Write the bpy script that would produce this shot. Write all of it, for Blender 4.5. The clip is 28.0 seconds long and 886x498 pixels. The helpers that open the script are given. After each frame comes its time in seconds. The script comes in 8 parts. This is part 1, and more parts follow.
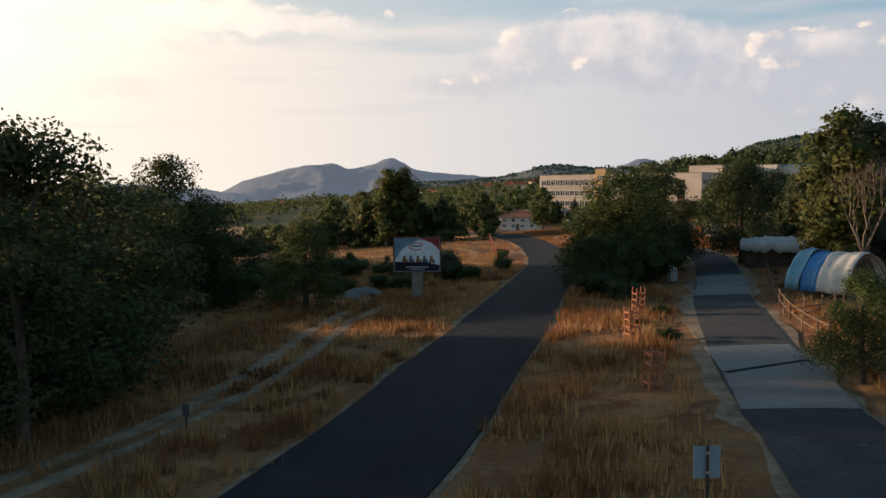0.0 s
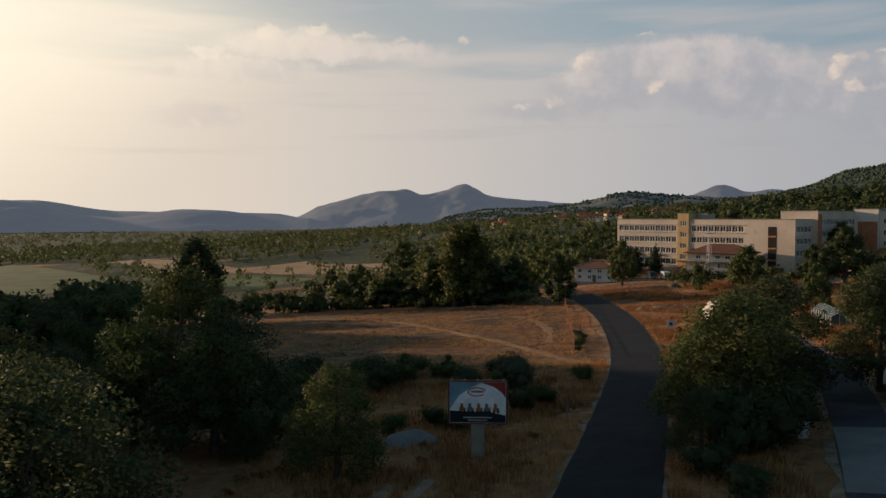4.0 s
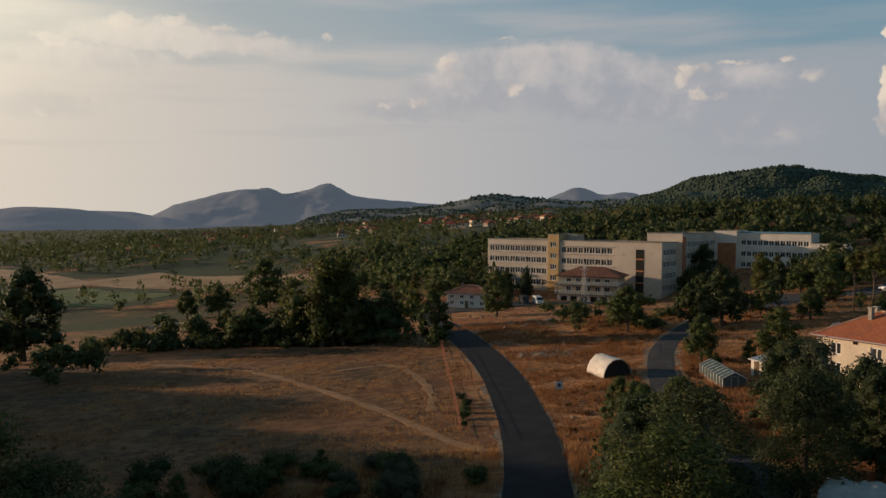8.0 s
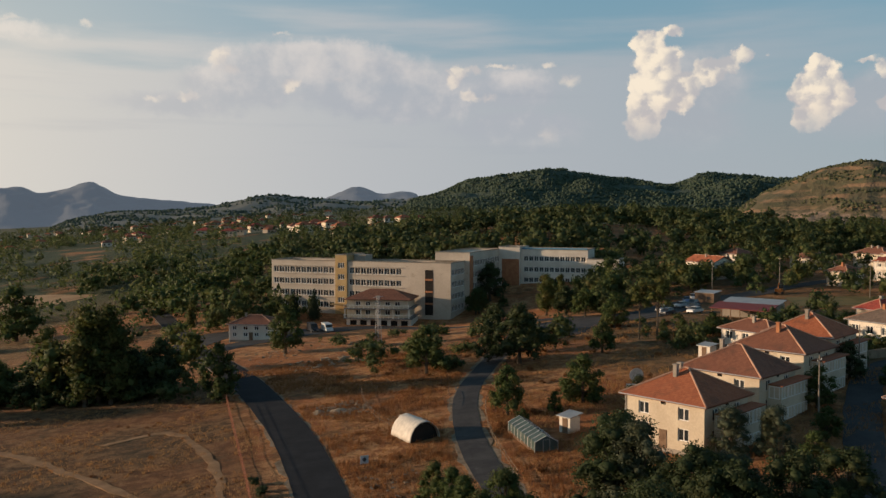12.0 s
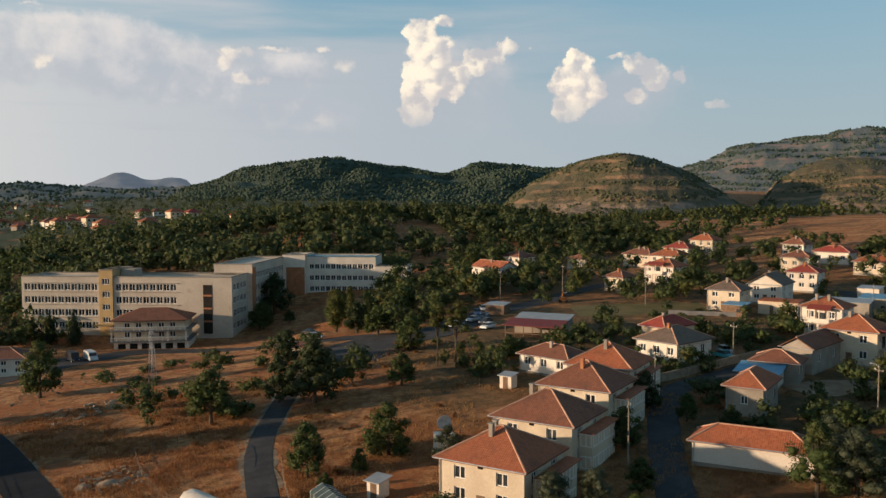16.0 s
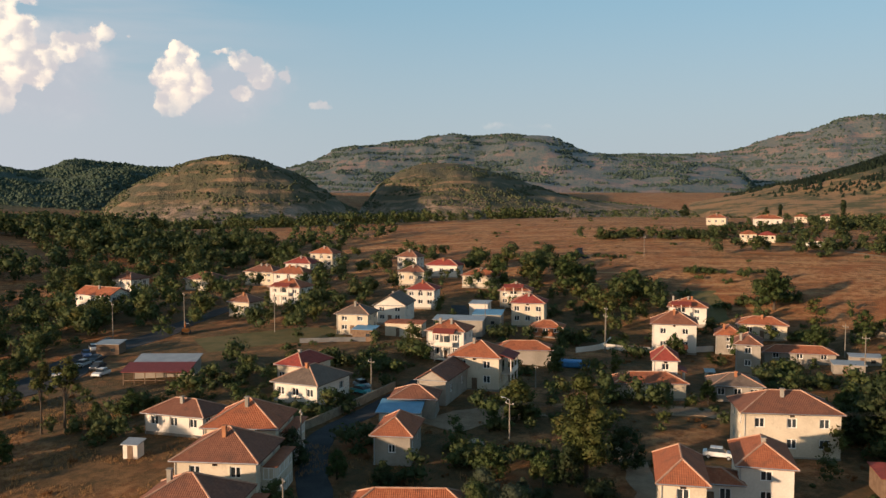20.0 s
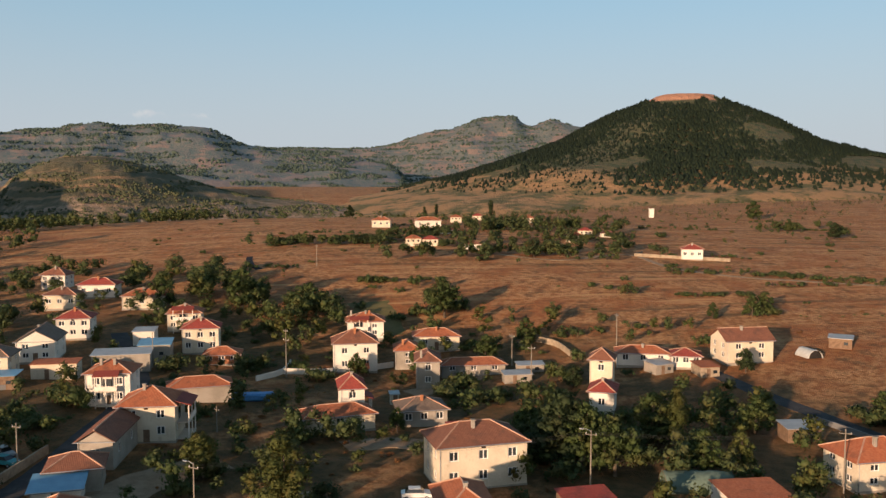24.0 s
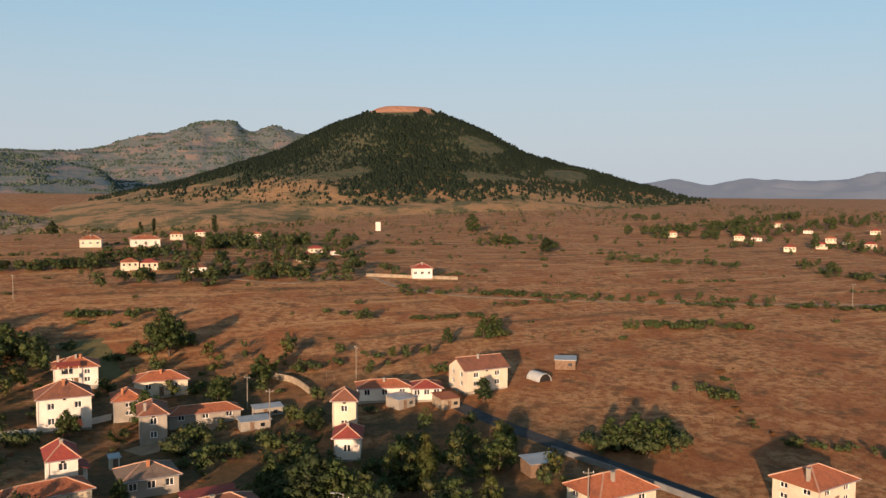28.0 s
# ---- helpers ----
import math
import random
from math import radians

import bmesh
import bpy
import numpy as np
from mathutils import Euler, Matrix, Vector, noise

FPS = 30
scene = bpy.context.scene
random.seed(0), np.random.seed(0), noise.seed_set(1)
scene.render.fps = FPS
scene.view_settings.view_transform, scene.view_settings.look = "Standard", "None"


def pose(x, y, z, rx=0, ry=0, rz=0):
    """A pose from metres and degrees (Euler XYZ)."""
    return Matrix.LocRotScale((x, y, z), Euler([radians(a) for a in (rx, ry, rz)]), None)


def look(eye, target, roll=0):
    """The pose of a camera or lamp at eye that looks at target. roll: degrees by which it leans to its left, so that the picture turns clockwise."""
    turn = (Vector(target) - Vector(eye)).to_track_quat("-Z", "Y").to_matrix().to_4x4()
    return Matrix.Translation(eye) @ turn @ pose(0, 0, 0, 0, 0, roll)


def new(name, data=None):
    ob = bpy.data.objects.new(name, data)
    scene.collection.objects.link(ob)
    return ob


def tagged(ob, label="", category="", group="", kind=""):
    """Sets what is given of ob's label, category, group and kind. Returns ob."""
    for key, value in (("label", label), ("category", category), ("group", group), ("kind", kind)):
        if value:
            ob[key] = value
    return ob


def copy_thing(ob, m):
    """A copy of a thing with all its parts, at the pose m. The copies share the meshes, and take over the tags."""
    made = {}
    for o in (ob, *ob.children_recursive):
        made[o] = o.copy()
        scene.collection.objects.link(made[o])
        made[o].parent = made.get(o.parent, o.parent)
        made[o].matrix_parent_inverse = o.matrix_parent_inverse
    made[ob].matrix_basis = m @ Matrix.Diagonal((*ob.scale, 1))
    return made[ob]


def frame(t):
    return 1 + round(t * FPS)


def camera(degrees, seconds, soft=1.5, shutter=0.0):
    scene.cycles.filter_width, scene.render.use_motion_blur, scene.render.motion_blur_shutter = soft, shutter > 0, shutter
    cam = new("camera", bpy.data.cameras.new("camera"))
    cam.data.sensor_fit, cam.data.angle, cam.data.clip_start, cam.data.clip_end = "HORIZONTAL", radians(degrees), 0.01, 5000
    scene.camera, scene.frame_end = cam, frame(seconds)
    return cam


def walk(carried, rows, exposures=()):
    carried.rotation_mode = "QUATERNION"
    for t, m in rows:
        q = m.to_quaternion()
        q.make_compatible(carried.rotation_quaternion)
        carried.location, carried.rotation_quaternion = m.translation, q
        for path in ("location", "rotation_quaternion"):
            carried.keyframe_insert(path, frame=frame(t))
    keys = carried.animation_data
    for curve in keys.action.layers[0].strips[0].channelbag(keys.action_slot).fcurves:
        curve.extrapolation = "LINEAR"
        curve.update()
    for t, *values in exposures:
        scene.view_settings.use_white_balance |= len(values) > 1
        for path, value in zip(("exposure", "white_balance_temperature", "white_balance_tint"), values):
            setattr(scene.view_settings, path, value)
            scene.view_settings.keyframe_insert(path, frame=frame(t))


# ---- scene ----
cam = camera(55.06, 28.0, soft=1.45)

# seconds, place, heading (clockwise from +y), pitch, roll
PATH = [
    (0, 0.001, -0.001, 8.123, 0.102, -3.871, -0.27),
    (0.5, 0.141, 2.209, 8.965, -1.072, -3.428, -0.31),
    (1, 0.240, 4.101, 9.654, -1.645, -3.117, -0.18),
    (1.5, 0.293, 5.934, 10.441, -2.215, -2.851, -0.13),
    (2, 0.418, 7.717, 11.310, -3.036, -2.569, -0.11),
    (2.5, 0.456, 9.138, 12.140, -3.687, -2.431, -0.04),
    (3, 0.475, 10.637, 13.109, -4.245, -2.301, -0.05),
    (3.5, 0.453, 11.874, 13.967, -4.799, -2.229, -0.07),
    (5.5, -0.195, 17.002, 17.611, -4.430, -2.174, 0.22),
    (6, -0.389, 18.206, 18.432, -3.753, -2.177, 0.18),
    (6.5, -0.695, 19.524, 19.320, -2.205, -2.231, 0.30),
    (7, -0.929, 21.399, 20.095, 0.024, -2.238, 0.38),
    (7.5, -1.118, 23.031, 20.724, 1.984, -2.234, 0.36),
    (8, -1.379, 24.367, 21.561, 4.386, -2.261, 0.38),
    (8.5, -1.579, 25.715, 22.346, 6.241, -2.257, 0.40),
    (9, -1.767, 27.024, 23.223, 8.118, -2.265, 0.39),
    (9.5, -1.871, 28.535, 24.160, 10.266, -2.267, 0.33),
    (10, -1.997, 29.818, 24.990, 12.453, -2.267, 0.27),
    (10.5, -2.021, 31.134, 25.866, 14.313, -2.259, 0.24),
    (11, -1.952, 32.350, 26.655, 15.770, -2.271, 0.13),
    (11.5, -1.844, 33.682, 27.517, 17.399, -2.310, 0.09),
    (12, -1.729, 34.990, 28.430, 19.182, -2.363, -0.02),
    (12.5, -1.604, 36.115, 29.329, 20.683, -2.443, -0.07),
    (14.5, -0.646, 41.613, 32.856, 25.883, -3.019, -0.34),
    (15, -0.297, 42.923, 33.606, 27.986, -3.171, -0.31),
    (15.5, 0.140, 44.387, 34.407, 31.059, -3.284, -0.30),
    (16, 0.521, 45.754, 35.227, 34.086, -3.394, -0.26),
    (16.5, 0.991, 46.964, 36.075, 37.167, -3.500, -0.27),
    (17, 1.346, 48.224, 36.970, 40.553, -3.572, -0.24),
    (17.5, 1.868, 49.418, 37.701, 43.781, -3.622, -0.14),
    (18, 2.640, 51.014, 38.394, 47.585, -3.612, -0.06),
    (18.5, 3.162, 52.135, 39.079, 50.754, -3.597, -0.07),
    (19, 3.725, 53.315, 39.894, 54.043, -3.580, -0.07),
    (19.5, 4.443, 54.571, 40.756, 57.463, -3.606, -0.05),
    (20, 5.167, 55.594, 41.502, 59.965, -3.632, -0.07),
    (20.5, 6.000, 56.619, 42.266, 62.888, -3.713, -0.15),
    (21, 6.834, 57.540, 43.014, 65.397, -3.809, -0.15),
    (21.5, 7.612, 58.434, 43.765, 67.942, -3.877, -0.20),
    (23.5, 12.134, 61.643, 46.644, 79.785, -4.200, -0.07),
    (24, 13.167, 62.301, 47.335, 82.557, -4.197, -0.05),
    (24.5, 14.436, 62.753, 48.083, 85.544, -4.203, 0.03),
    (25, 15.470, 63.232, 48.676, 88.142, -4.154, 0.05),
    (25.5, 16.691, 63.650, 49.376, 90.558, -4.089, 0.08),
    (26, 17.798, 64.105, 50.005, 92.460, -4.036, 0.08),
    (26.5, 18.840, 64.357, 50.631, 94.375, -3.978, 0.13),
    (27, 20.132, 64.725, 51.372, 96.925, -3.917, 0.18),
    (27.5, 21.244, 64.894, 52.009, 98.898, -3.826, 0.19),
    (28, 22.471, 65.185, 52.707, 101.071, -3.753, 0.27),
]


def flight(x, y, z, heading, pitch, roll):
    a, p = radians(heading), radians(pitch)
    way = Vector((math.sin(a) * math.cos(p), math.cos(a) * math.cos(p), math.sin(p)))
    return look((x, y, z), Vector((x, y, z)) + 50 * way, roll)


walk(cam, [(row[0], flight(*row[1:])) for row in PATH], [(0, 0.60, 6500, 10), (1, 0.45, 6500, 10), (3, 0.14, 6550, 10), (8, -0.06, 6420, 8), (11, 0.14, 6380, 6), (17, 0.48, 6300, 5), (22, 0.66, 6500, 11), (28, 0.75, 6580, 13)])


# ---- light ----
SUN_HEADING, SUN_HEIGHT = -66.0, 8.5


class Net:
    """Short hand for building node trees."""

    def __init__(self, tree):
        self.tree, self.n, self.l = tree, tree.nodes, tree.links

    def put(self, sock, value):
        if hasattr(value, "is_linked"):
            self.l.new(value, sock)
        else:
            sock.default_value = value

    def math(self, op, a, b=0.0, c=0.0, clamp=False):
        m = self.n.new("ShaderNodeMath")
        m.operation, m.use_clamp = op, clamp
        for k, v in enumerate((a, b, c)):
            self.put(m.inputs[k], v)
        return m.outputs[0]

    def ramp(self, x, lo, hi, a=0.0, b=1.0):
        r = self.n.new("ShaderNodeMapRange")
        r.interpolation_type, r.clamp = "SMOOTHSTEP", True
        for k, v in enumerate((x, lo, hi, a, b)):
            self.put(r.inputs[k], v)
        return r.outputs[0]

    def mix(self, f, a, b):
        m = self.n.new("ShaderNodeMix")
        m.data_type = "RGBA"
        self.put(m.inputs[0], f)
        self.put(m.inputs[6], a if hasattr(a, "is_linked") else (*a, 1))
        self.put(m.inputs[7], b if hasattr(b, "is_linked") else (*b, 1))
        return m.outputs[2]

    def noise(self, vec, scale, detail=4.0, rough=0.55):
        t = self.n.new("ShaderNodeTexNoise")
        if vec is not None:
            self.l.new(vec, t.inputs["Vector"])
        t.inputs["Scale"].default_value, t.inputs["Detail"].default_value, t.inputs["Roughness"].default_value = scale, detail, rough
        return t.outputs[0]

    def xyz(self, x, y, z=0.0):
        c = self.n.new("ShaderNodeCombineXYZ")
        for k, v in enumerate((x, y, z)):
            self.put(c.inputs[k], v)
        return c.outputs[0]

    def bump(self, height, strength, distance=0.05):
        b = self.n.new("ShaderNodeBump")
        b.inputs["Strength"].default_value, b.inputs["Distance"].default_value = strength, distance
        self.l.new(height, b.inputs["Height"])
        return b.outputs[0]


def make_world():
    world = bpy.data.worlds.new("sky")
    scene.world = world
    world.use_nodes = True
    net = Net(world.node_tree)
    net.n.clear()
    out, back = net.n.new("ShaderNodeOutputWorld"), net.n.new("ShaderNodeBackground")
    net.l.new(back.outputs[0], out.inputs[0])
    sky = net.n.new("ShaderNodeTexSky")
    sky.sky_type, sky.sun_disc = "NISHITA", False
    sky.sun_elevation, sky.sun_rotation = radians(SUN_HEIGHT), radians(SUN_HEADING)
    sky.air_density, sky.dust_density, sky.ozone_density, sky.altitude = 1.0, 2.0, 2.0, 400
    co = net.n.new("ShaderNodeTexCoord").outputs["Generated"]
    sep = net.n.new("ShaderNodeSeparateXYZ")
    net.l.new(co, sep.inputs[0])
    x, y, z = sep.outputs
    az = net.math("MULTIPLY", net.math("ARCTAN2", x, y), 57.2958)
    el = net.math("MULTIPLY", net.math("ARCSINE", z), 57.2958)
    # nearness to the sun's heading
    toward = net.ramp(net.math("ABSOLUTE", net.math("SUBTRACT", az, SUN_HEADING + 22)), 60.0, 8.0)
    def cells(scale, da=0.0, de=0.0):
        t = net.n.new("ShaderNodeTexVoronoi")
        t.feature = "SMOOTH_F1"
        t.inputs["Scale"].default_value, t.inputs["Smoothness"].default_value = scale, 0.35
        net.l.new(net.xyz(net.math("ADD", waz, da), net.math("ADD", wel, de)), t.inputs["Vector"])
        return t.outputs["Distance"]

    curl, curl2 = (net.noise(net.xyz(net.math("ADD", az, k), net.math("ADD", el, k)), 0.8, 6, 0.62) for k in (0.0, 57.0))
    waz = net.math("ADD", az, net.math("MULTIPLY", net.math("SUBTRACT", curl, 0.5), 1.7))
    wel = net.math("ADD", el, net.math("MULTIPLY", net.math("SUBTRACT", curl2, 0.5), 1.4))
    drift = net.noise(net.xyz(az, el), 0.35, 6, 0.6)
    fray = net.noise(net.xyz(net.math("MULTIPLY", az, 0.5), net.math("ADD", el, 33.0)), 0.9, 6, 0.65)

    def billow(da=0.0, de=0.0):
        """Cauliflower relief in degrees: round heads with sharp creases, at two sizes."""
        return net.math("ADD", net.math("MULTIPLY", net.math("SUBTRACT", 0.45, cells(0.62, da, de)), 0.55), net.math("MULTIPLY", net.math("SUBTRACT", 0.42, cells(1.9, da, de)), 0.20))

    heads = billow()
    relief = net.math("SUBTRACT", heads, billow(-0.55, 0.35))

    def puff(a, e, ra, re):
        """Depth inside a round head, in degrees."""
        da = net.math("DIVIDE", net.math("SUBTRACT", waz, a), ra)
        de = net.math("DIVIDE", net.math("SUBTRACT", wel, e), re)
        d = net.math("SQRT", net.math("ADD", net.math("MULTIPLY", da, da), net.math("MULTIPLY", de, de)))
        return net.math("MULTIPLY", net.math("SUBTRACT", 1.0, d), (ra * re) ** 0.5)

    def heap(puffs):
        f = puff(*puffs[0])
        for q in puffs[1:]:
            f = net.math("SMOOTH_MAX", f, puff(*q), 0.45)
        return f

    def crisp(puffs, grain=1.0, soft=0.22):
        return net.ramp(net.math("ADD", heap(puffs), net.math("MULTIPLY", heads, grain)), -0.02, soft)

    def veil(puffs, soft=1.2):
        f = net.math("ADD", heap(puffs), net.math("MULTIPLY", net.math("SUBTRACT", drift, 0.5), 1.6))
        return net.ramp(net.math("ADD", f, net.math("MULTIPLY", net.math("SUBTRACT", fray, 0.5), 1.2)), -0.35, soft)

    def join(masks):
        m = masks[0]
        for k in masks[1:]:
            m = net.math("MAXIMUM", m, k)
        return m

    streak = net.noise(net.xyz(net.math("MULTIPLY", az, 0.055), net.math("MULTIPLY", el, 0.45)), 1.0, 4, 0.5)
    # sheet of stratus, thinning with height and away from the sun
    sheet = net.ramp(net.math("ADD", streak, net.ramp(el, 14.0, 4.0, -0.10, 0.30)), 0.34, 0.66)
    sheet = net.math("MULTIPLY", sheet, net.ramp(az, 58.0, 26.0))
    sheet = net.math("MULTIPLY", sheet, net.ramp(el, 20.0, 10.5))
    # banks of cumulus with lit heads along their upper edges
    bank = join([veil([(-14, 11.0, 6.5, 1.1), (-18, 9.6, 5.5, 1.0), (-8.5, 10.9, 4.0, 0.7), (-21, 6.5, 3.5, 1.0)]), veil([(11, 9.6, 8.0, 1.9), (6, 8.4, 4.5, 1.8), (16, 8.0, 7.5, 2.0), (23.5, 8.2, 4.2, 1.5), (2, 7.0, 5, 0.9), (24, 5.6, 5, 1.5)])])
    rim = join([crisp([(20.0, 9.1, 0.95, 0.75), (21.4, 9.45, 0.9, 0.4), (23.2, 9.75, 1.5, 0.26), (26.1, 9.75, 0.85, 0.4), (22.3, 7.7, 0.8, 0.4), (21.0, 7.9, 0.7, 0.4)], 0.9, 0.4),
                crisp([(4.6, 10.0, 0.7, 0.85), (5.4, 9.3, 0.9, 0.6), (2.6, 7.6, 1.3, 0.55), (0.4, 7.3, 1.0, 0.3), (9.2, 8.4, 0.9, 0.55), (12.4, 8.9, 0.7, 0.4)], 0.9, 0.5),
                crisp([(-3.4, 11.6, 0.7, 0.42), (4.6, 11.55, 0.6, 0.16), (8.6, 11.65, 0.9, 0.16), (-13.2, 12.2, 1.3, 0.5), (-16.3, 11.9, 1.2, 0.6), (-20.2, 10.5, 1.2, 0.55), (-10.4, 11.8, 1.2, 0.35), (-7.5, 11.5, 1.3, 0.25)], 0.8, 0.4),
                crisp([(-18.0, 6.9, 0.6, 0.5), (-21.0, 6.1, 1.0, 0.5), (26.1, 5.2, 0.9, 0.8), (27.6, 8.8, 1.0, 0.7), (66.5, 4.5, 1.1, 0.3), (63.5, 4.5, 1.5, 0.3)], 0.9, 0.9)])
    tower = crisp([(32.6, 10.9, 1.15, 0.9), (34.3, 11.6, 0.8, 0.4), (33.2, 9.8, 1.75, 1.3), (32.4, 8.4, 1.35, 1.3), (32.6, 6.9, 1.4, 1.4), (32.3, 5.6, 1.2, 1.0), (34.5, 8.0, 1.6, 1.5), (36.4, 9.0, 1.2, 0.9), (37.4, 9.4, 1.0, 0.7), (38.4, 9.95, 0.8, 0.6), (39.9, 9.9, 0.22, 0.14)], 0.85)
    tower2 = crisp([(42.9, 8.9, 1.1, 0.85), (42.2, 7.5, 1.15, 1.15), (42.4, 5.9, 1.15, 1.1), (43.7, 7.2, 1.3, 1.3), (47.1, 8.6, 1.2, 0.75), (48.0, 7.7, 1.0, 0.8), (49.6, 7.8, 0.5, 0.7), (46.7, 6.6, 0.8, 0.6), (45.5, 9.15, 0.8, 0.3), (51.9, 5.9, 0.75, 0.26)], 0.85)
    body = join([veil([(35.8, 8.2, 3.4, 2.4), (35.0, 5.6, 4.0, 2.0)], 1.6), veil([(46.0, 7.0, 4.2, 1.9), (45.0, 5.4, 3.6, 1.4)], 1.6)])
    foot = net.ramp(el, 3.2, 6.4, 0.0, 1.0)
    # the sun stands far to the west: heads are lit on that side
    side = join([net.ramp(az, 37.5, 32.6, 0.0, 1.0), net.math("MULTIPLY", net.ramp(az, 47.0, 42.2, 0.0, 0.9), net.ramp(az, 40.8, 41.4))])
    side = net.math("ADD", side, net.ramp(el, 6.0, 10.5, 0.0, 0.35))
    lit = net.ramp(net.math("ADD", net.math("ADD", net.math("MULTIPLY", side, 0.50), net.math("MULTIPLY", relief, 2.6)), net.math("MULTIPLY", net.math("SUBTRACT", curl, 0.5), 1.6)), 0.0, 1.0)
    west = net.ramp(az, 34.0, 4.0)
    haze = net.mix(toward, net.mix(west, (0.41, 0.44, 0.475), (0.52, 0.505, 0.515)), (0.92, 0.75, 0.57))
    scaled = net.n.new("ShaderNodeVectorMath")
    scaled.operation = "SCALE"
    net.l.new(sky.outputs[0], scaled.inputs[0])
    scaled.inputs["Scale"].default_value = SKY_GAIN
    deep = net.mix(0.6, scaled.outputs[0], (0.25, 0.455, 0.58))
    # the dome darkens towards the zenith, as after a low sun
    deep = net.mix(net.ramp(el, 19.0, 55.0, 0.0, 0.92), deep, (0.060, 0.115, 0.19))
    clear = net.mix(net.ramp(el, 17.0, 0.0, 0.0, 0.85), deep, haze)
    clear = net.mix(net.math("MULTIPLY", net.ramp(az, 30.0, -5.0), net.ramp(el, 28.0, 9.0, 0.0, 0.8)), clear, net.mix(toward, (0.43, 0.49, 0.535), (0.74, 0.68, 0.60)))
    grey = net.mix(toward, net.mix(west, (0.455, 0.47, 0.51), (0.58, 0.56, 0.57)), (1.02, 0.87, 0.71))
    c = net.mix(net.math("MULTIPLY", sheet, 0.86), clear, grey)
    shade = net.ramp(net.math("ADD", net.math("MULTIPLY", relief, 0.35), net.math("ADD", net.math("MULTIPLY", net.math("SUBTRACT", drift, 0.5), 1.7), net.ramp(el, 6.5, 11.5, -0.25, 0.35))), -0.3, 0.55)
    mid = net.mix(shade, net.mix(toward, (0.47, 0.475, 0.52), (0.88, 0.77, 0.66)), net.mix(toward, (0.74, 0.665, 0.64), (1.06, 0.92, 0.76)))
    c = net.mix(net.math("MULTIPLY", net.math("MULTIPLY", bank, 0.85), foot), c, mid)
    # thin flat grey layers across the banks
    layer = net.ramp(net.noise(net.xyz(net.math("MULTIPLY", az, 0.045), net.math("MULTIPLY", el, 0.8), 5.0), 1.0, 4, 0.55), 0.54, 0.74, 0.0, 0.24)
    layer = net.math("MULTIPLY", net.math("MULTIPLY", layer, net.ramp(el, 13.0, 11.0)), net.ramp(az, 34.0, 22.0))
    c = net.mix(net.math("MULTIPLY", layer, net.ramp(el, 1.5, 4.5)), c, net.mix(toward, (0.37, 0.395, 0.46), (0.66, 0.58, 0.52)))
    c = net.mix(net.math("MULTIPLY", net.math("MULTIPLY", body, 0.75), foot), c, net.mix(shade, (0.44, 0.45, 0.495), (0.62, 0.58, 0.58)))
    puff_tone = net.mix(lit, (0.55, 0.51, 0.52), (1.06, 0.88, 0.70))
    puff_tone = net.mix(net.ramp(el, 8.5, 4.5, 0.0, 0.5), puff_tone, (0.80, 0.63, 0.56))
    rim_tone = net.mix(net.ramp(net.math("ADD", relief, heads), -0.25, 0.35), (0.66, 0.58, 0.56), (1.02, 0.84, 0.68))
    c = net.mix(net.math("MULTIPLY", net.math("MULTIPLY", rim, 0.62), foot), c, net.mix(toward, rim_tone, (1.08, 0.93, 0.76)))
    c = net.mix(net.math("MULTIPLY", net.math("MULTIPLY", net.math("MAXIMUM", tower, tower2), net.ramp(side, 0.0, 0.8, 0.75, 0.95)), net.ramp(net.math("ADD", el, net.math("MULTIPLY", net.math("SUBTRACT", drift, 0.5), 3.0)), 3.8, 7.2)), c, puff_tone)
    glow = net.ramp(net.math("ADD", net.math("ABSOLUTE", net.math("SUBTRACT", az, SUN_HEADING + 26)), net.math("MULTIPLY", net.math("ABSOLUTE", net.math("SUBTRACT", el, 12.0)), 1.6)), 34.0, 0.0, 0.0, 1.0)
    c = net.mix(net.math("MULTIPLY", glow, 0.85), c, (1.5, 1.32, 1.02))
    # below the horizon: dull earth
    c = net.mix(net.ramp(el, -0.5, -3.0), c, (0.12, 0.10, 0.08))
    net.l.new(c, back.inputs[0])
    back.inputs[1].default_value = SKY_STRENGTH


SKY_GAIN, SKY_STRENGTH = 0.12, 0.80
make_world()
sun = new("sun", bpy.data.lights.new("sun", "SUN"))
sun.data.energy, sun.data.angle, sun.data.color = 4.7, radians(1.2), (1.0, 0.69, 0.46)
_a, _e = radians(SUN_HEADING), radians(SUN_HEIGHT)
sun.matrix_world = look((900 * math.sin(_a) * math.cos(_e), 900 * math.cos(_a) * math.cos(_e), 900 * math.sin(_e)), (0, 0, 0))


# ---- materials ----
def material(name, rough=0.85, metal=0.0):
    m = bpy.data.materials.new(name)
    m.use_nodes = True
    net = Net(m.node_tree)
    shader = net.n["Principled BSDF"]
    shader.inputs["Roughness"].default_value, shader.inputs["Metallic"].default_value = rough, metal
    shader.inputs["Specular IOR Level"].default_value = 0.25
    return m, net, shader


def place(net):
    return net.n.new("ShaderNodeNewGeometry").outputs["Position"]


def local(net):
    return net.n.new("ShaderNodeTexCoord").outputs["Object"]


def rand(net):
    return net.n.new("ShaderNodeObjectInfo").outputs["Random"]


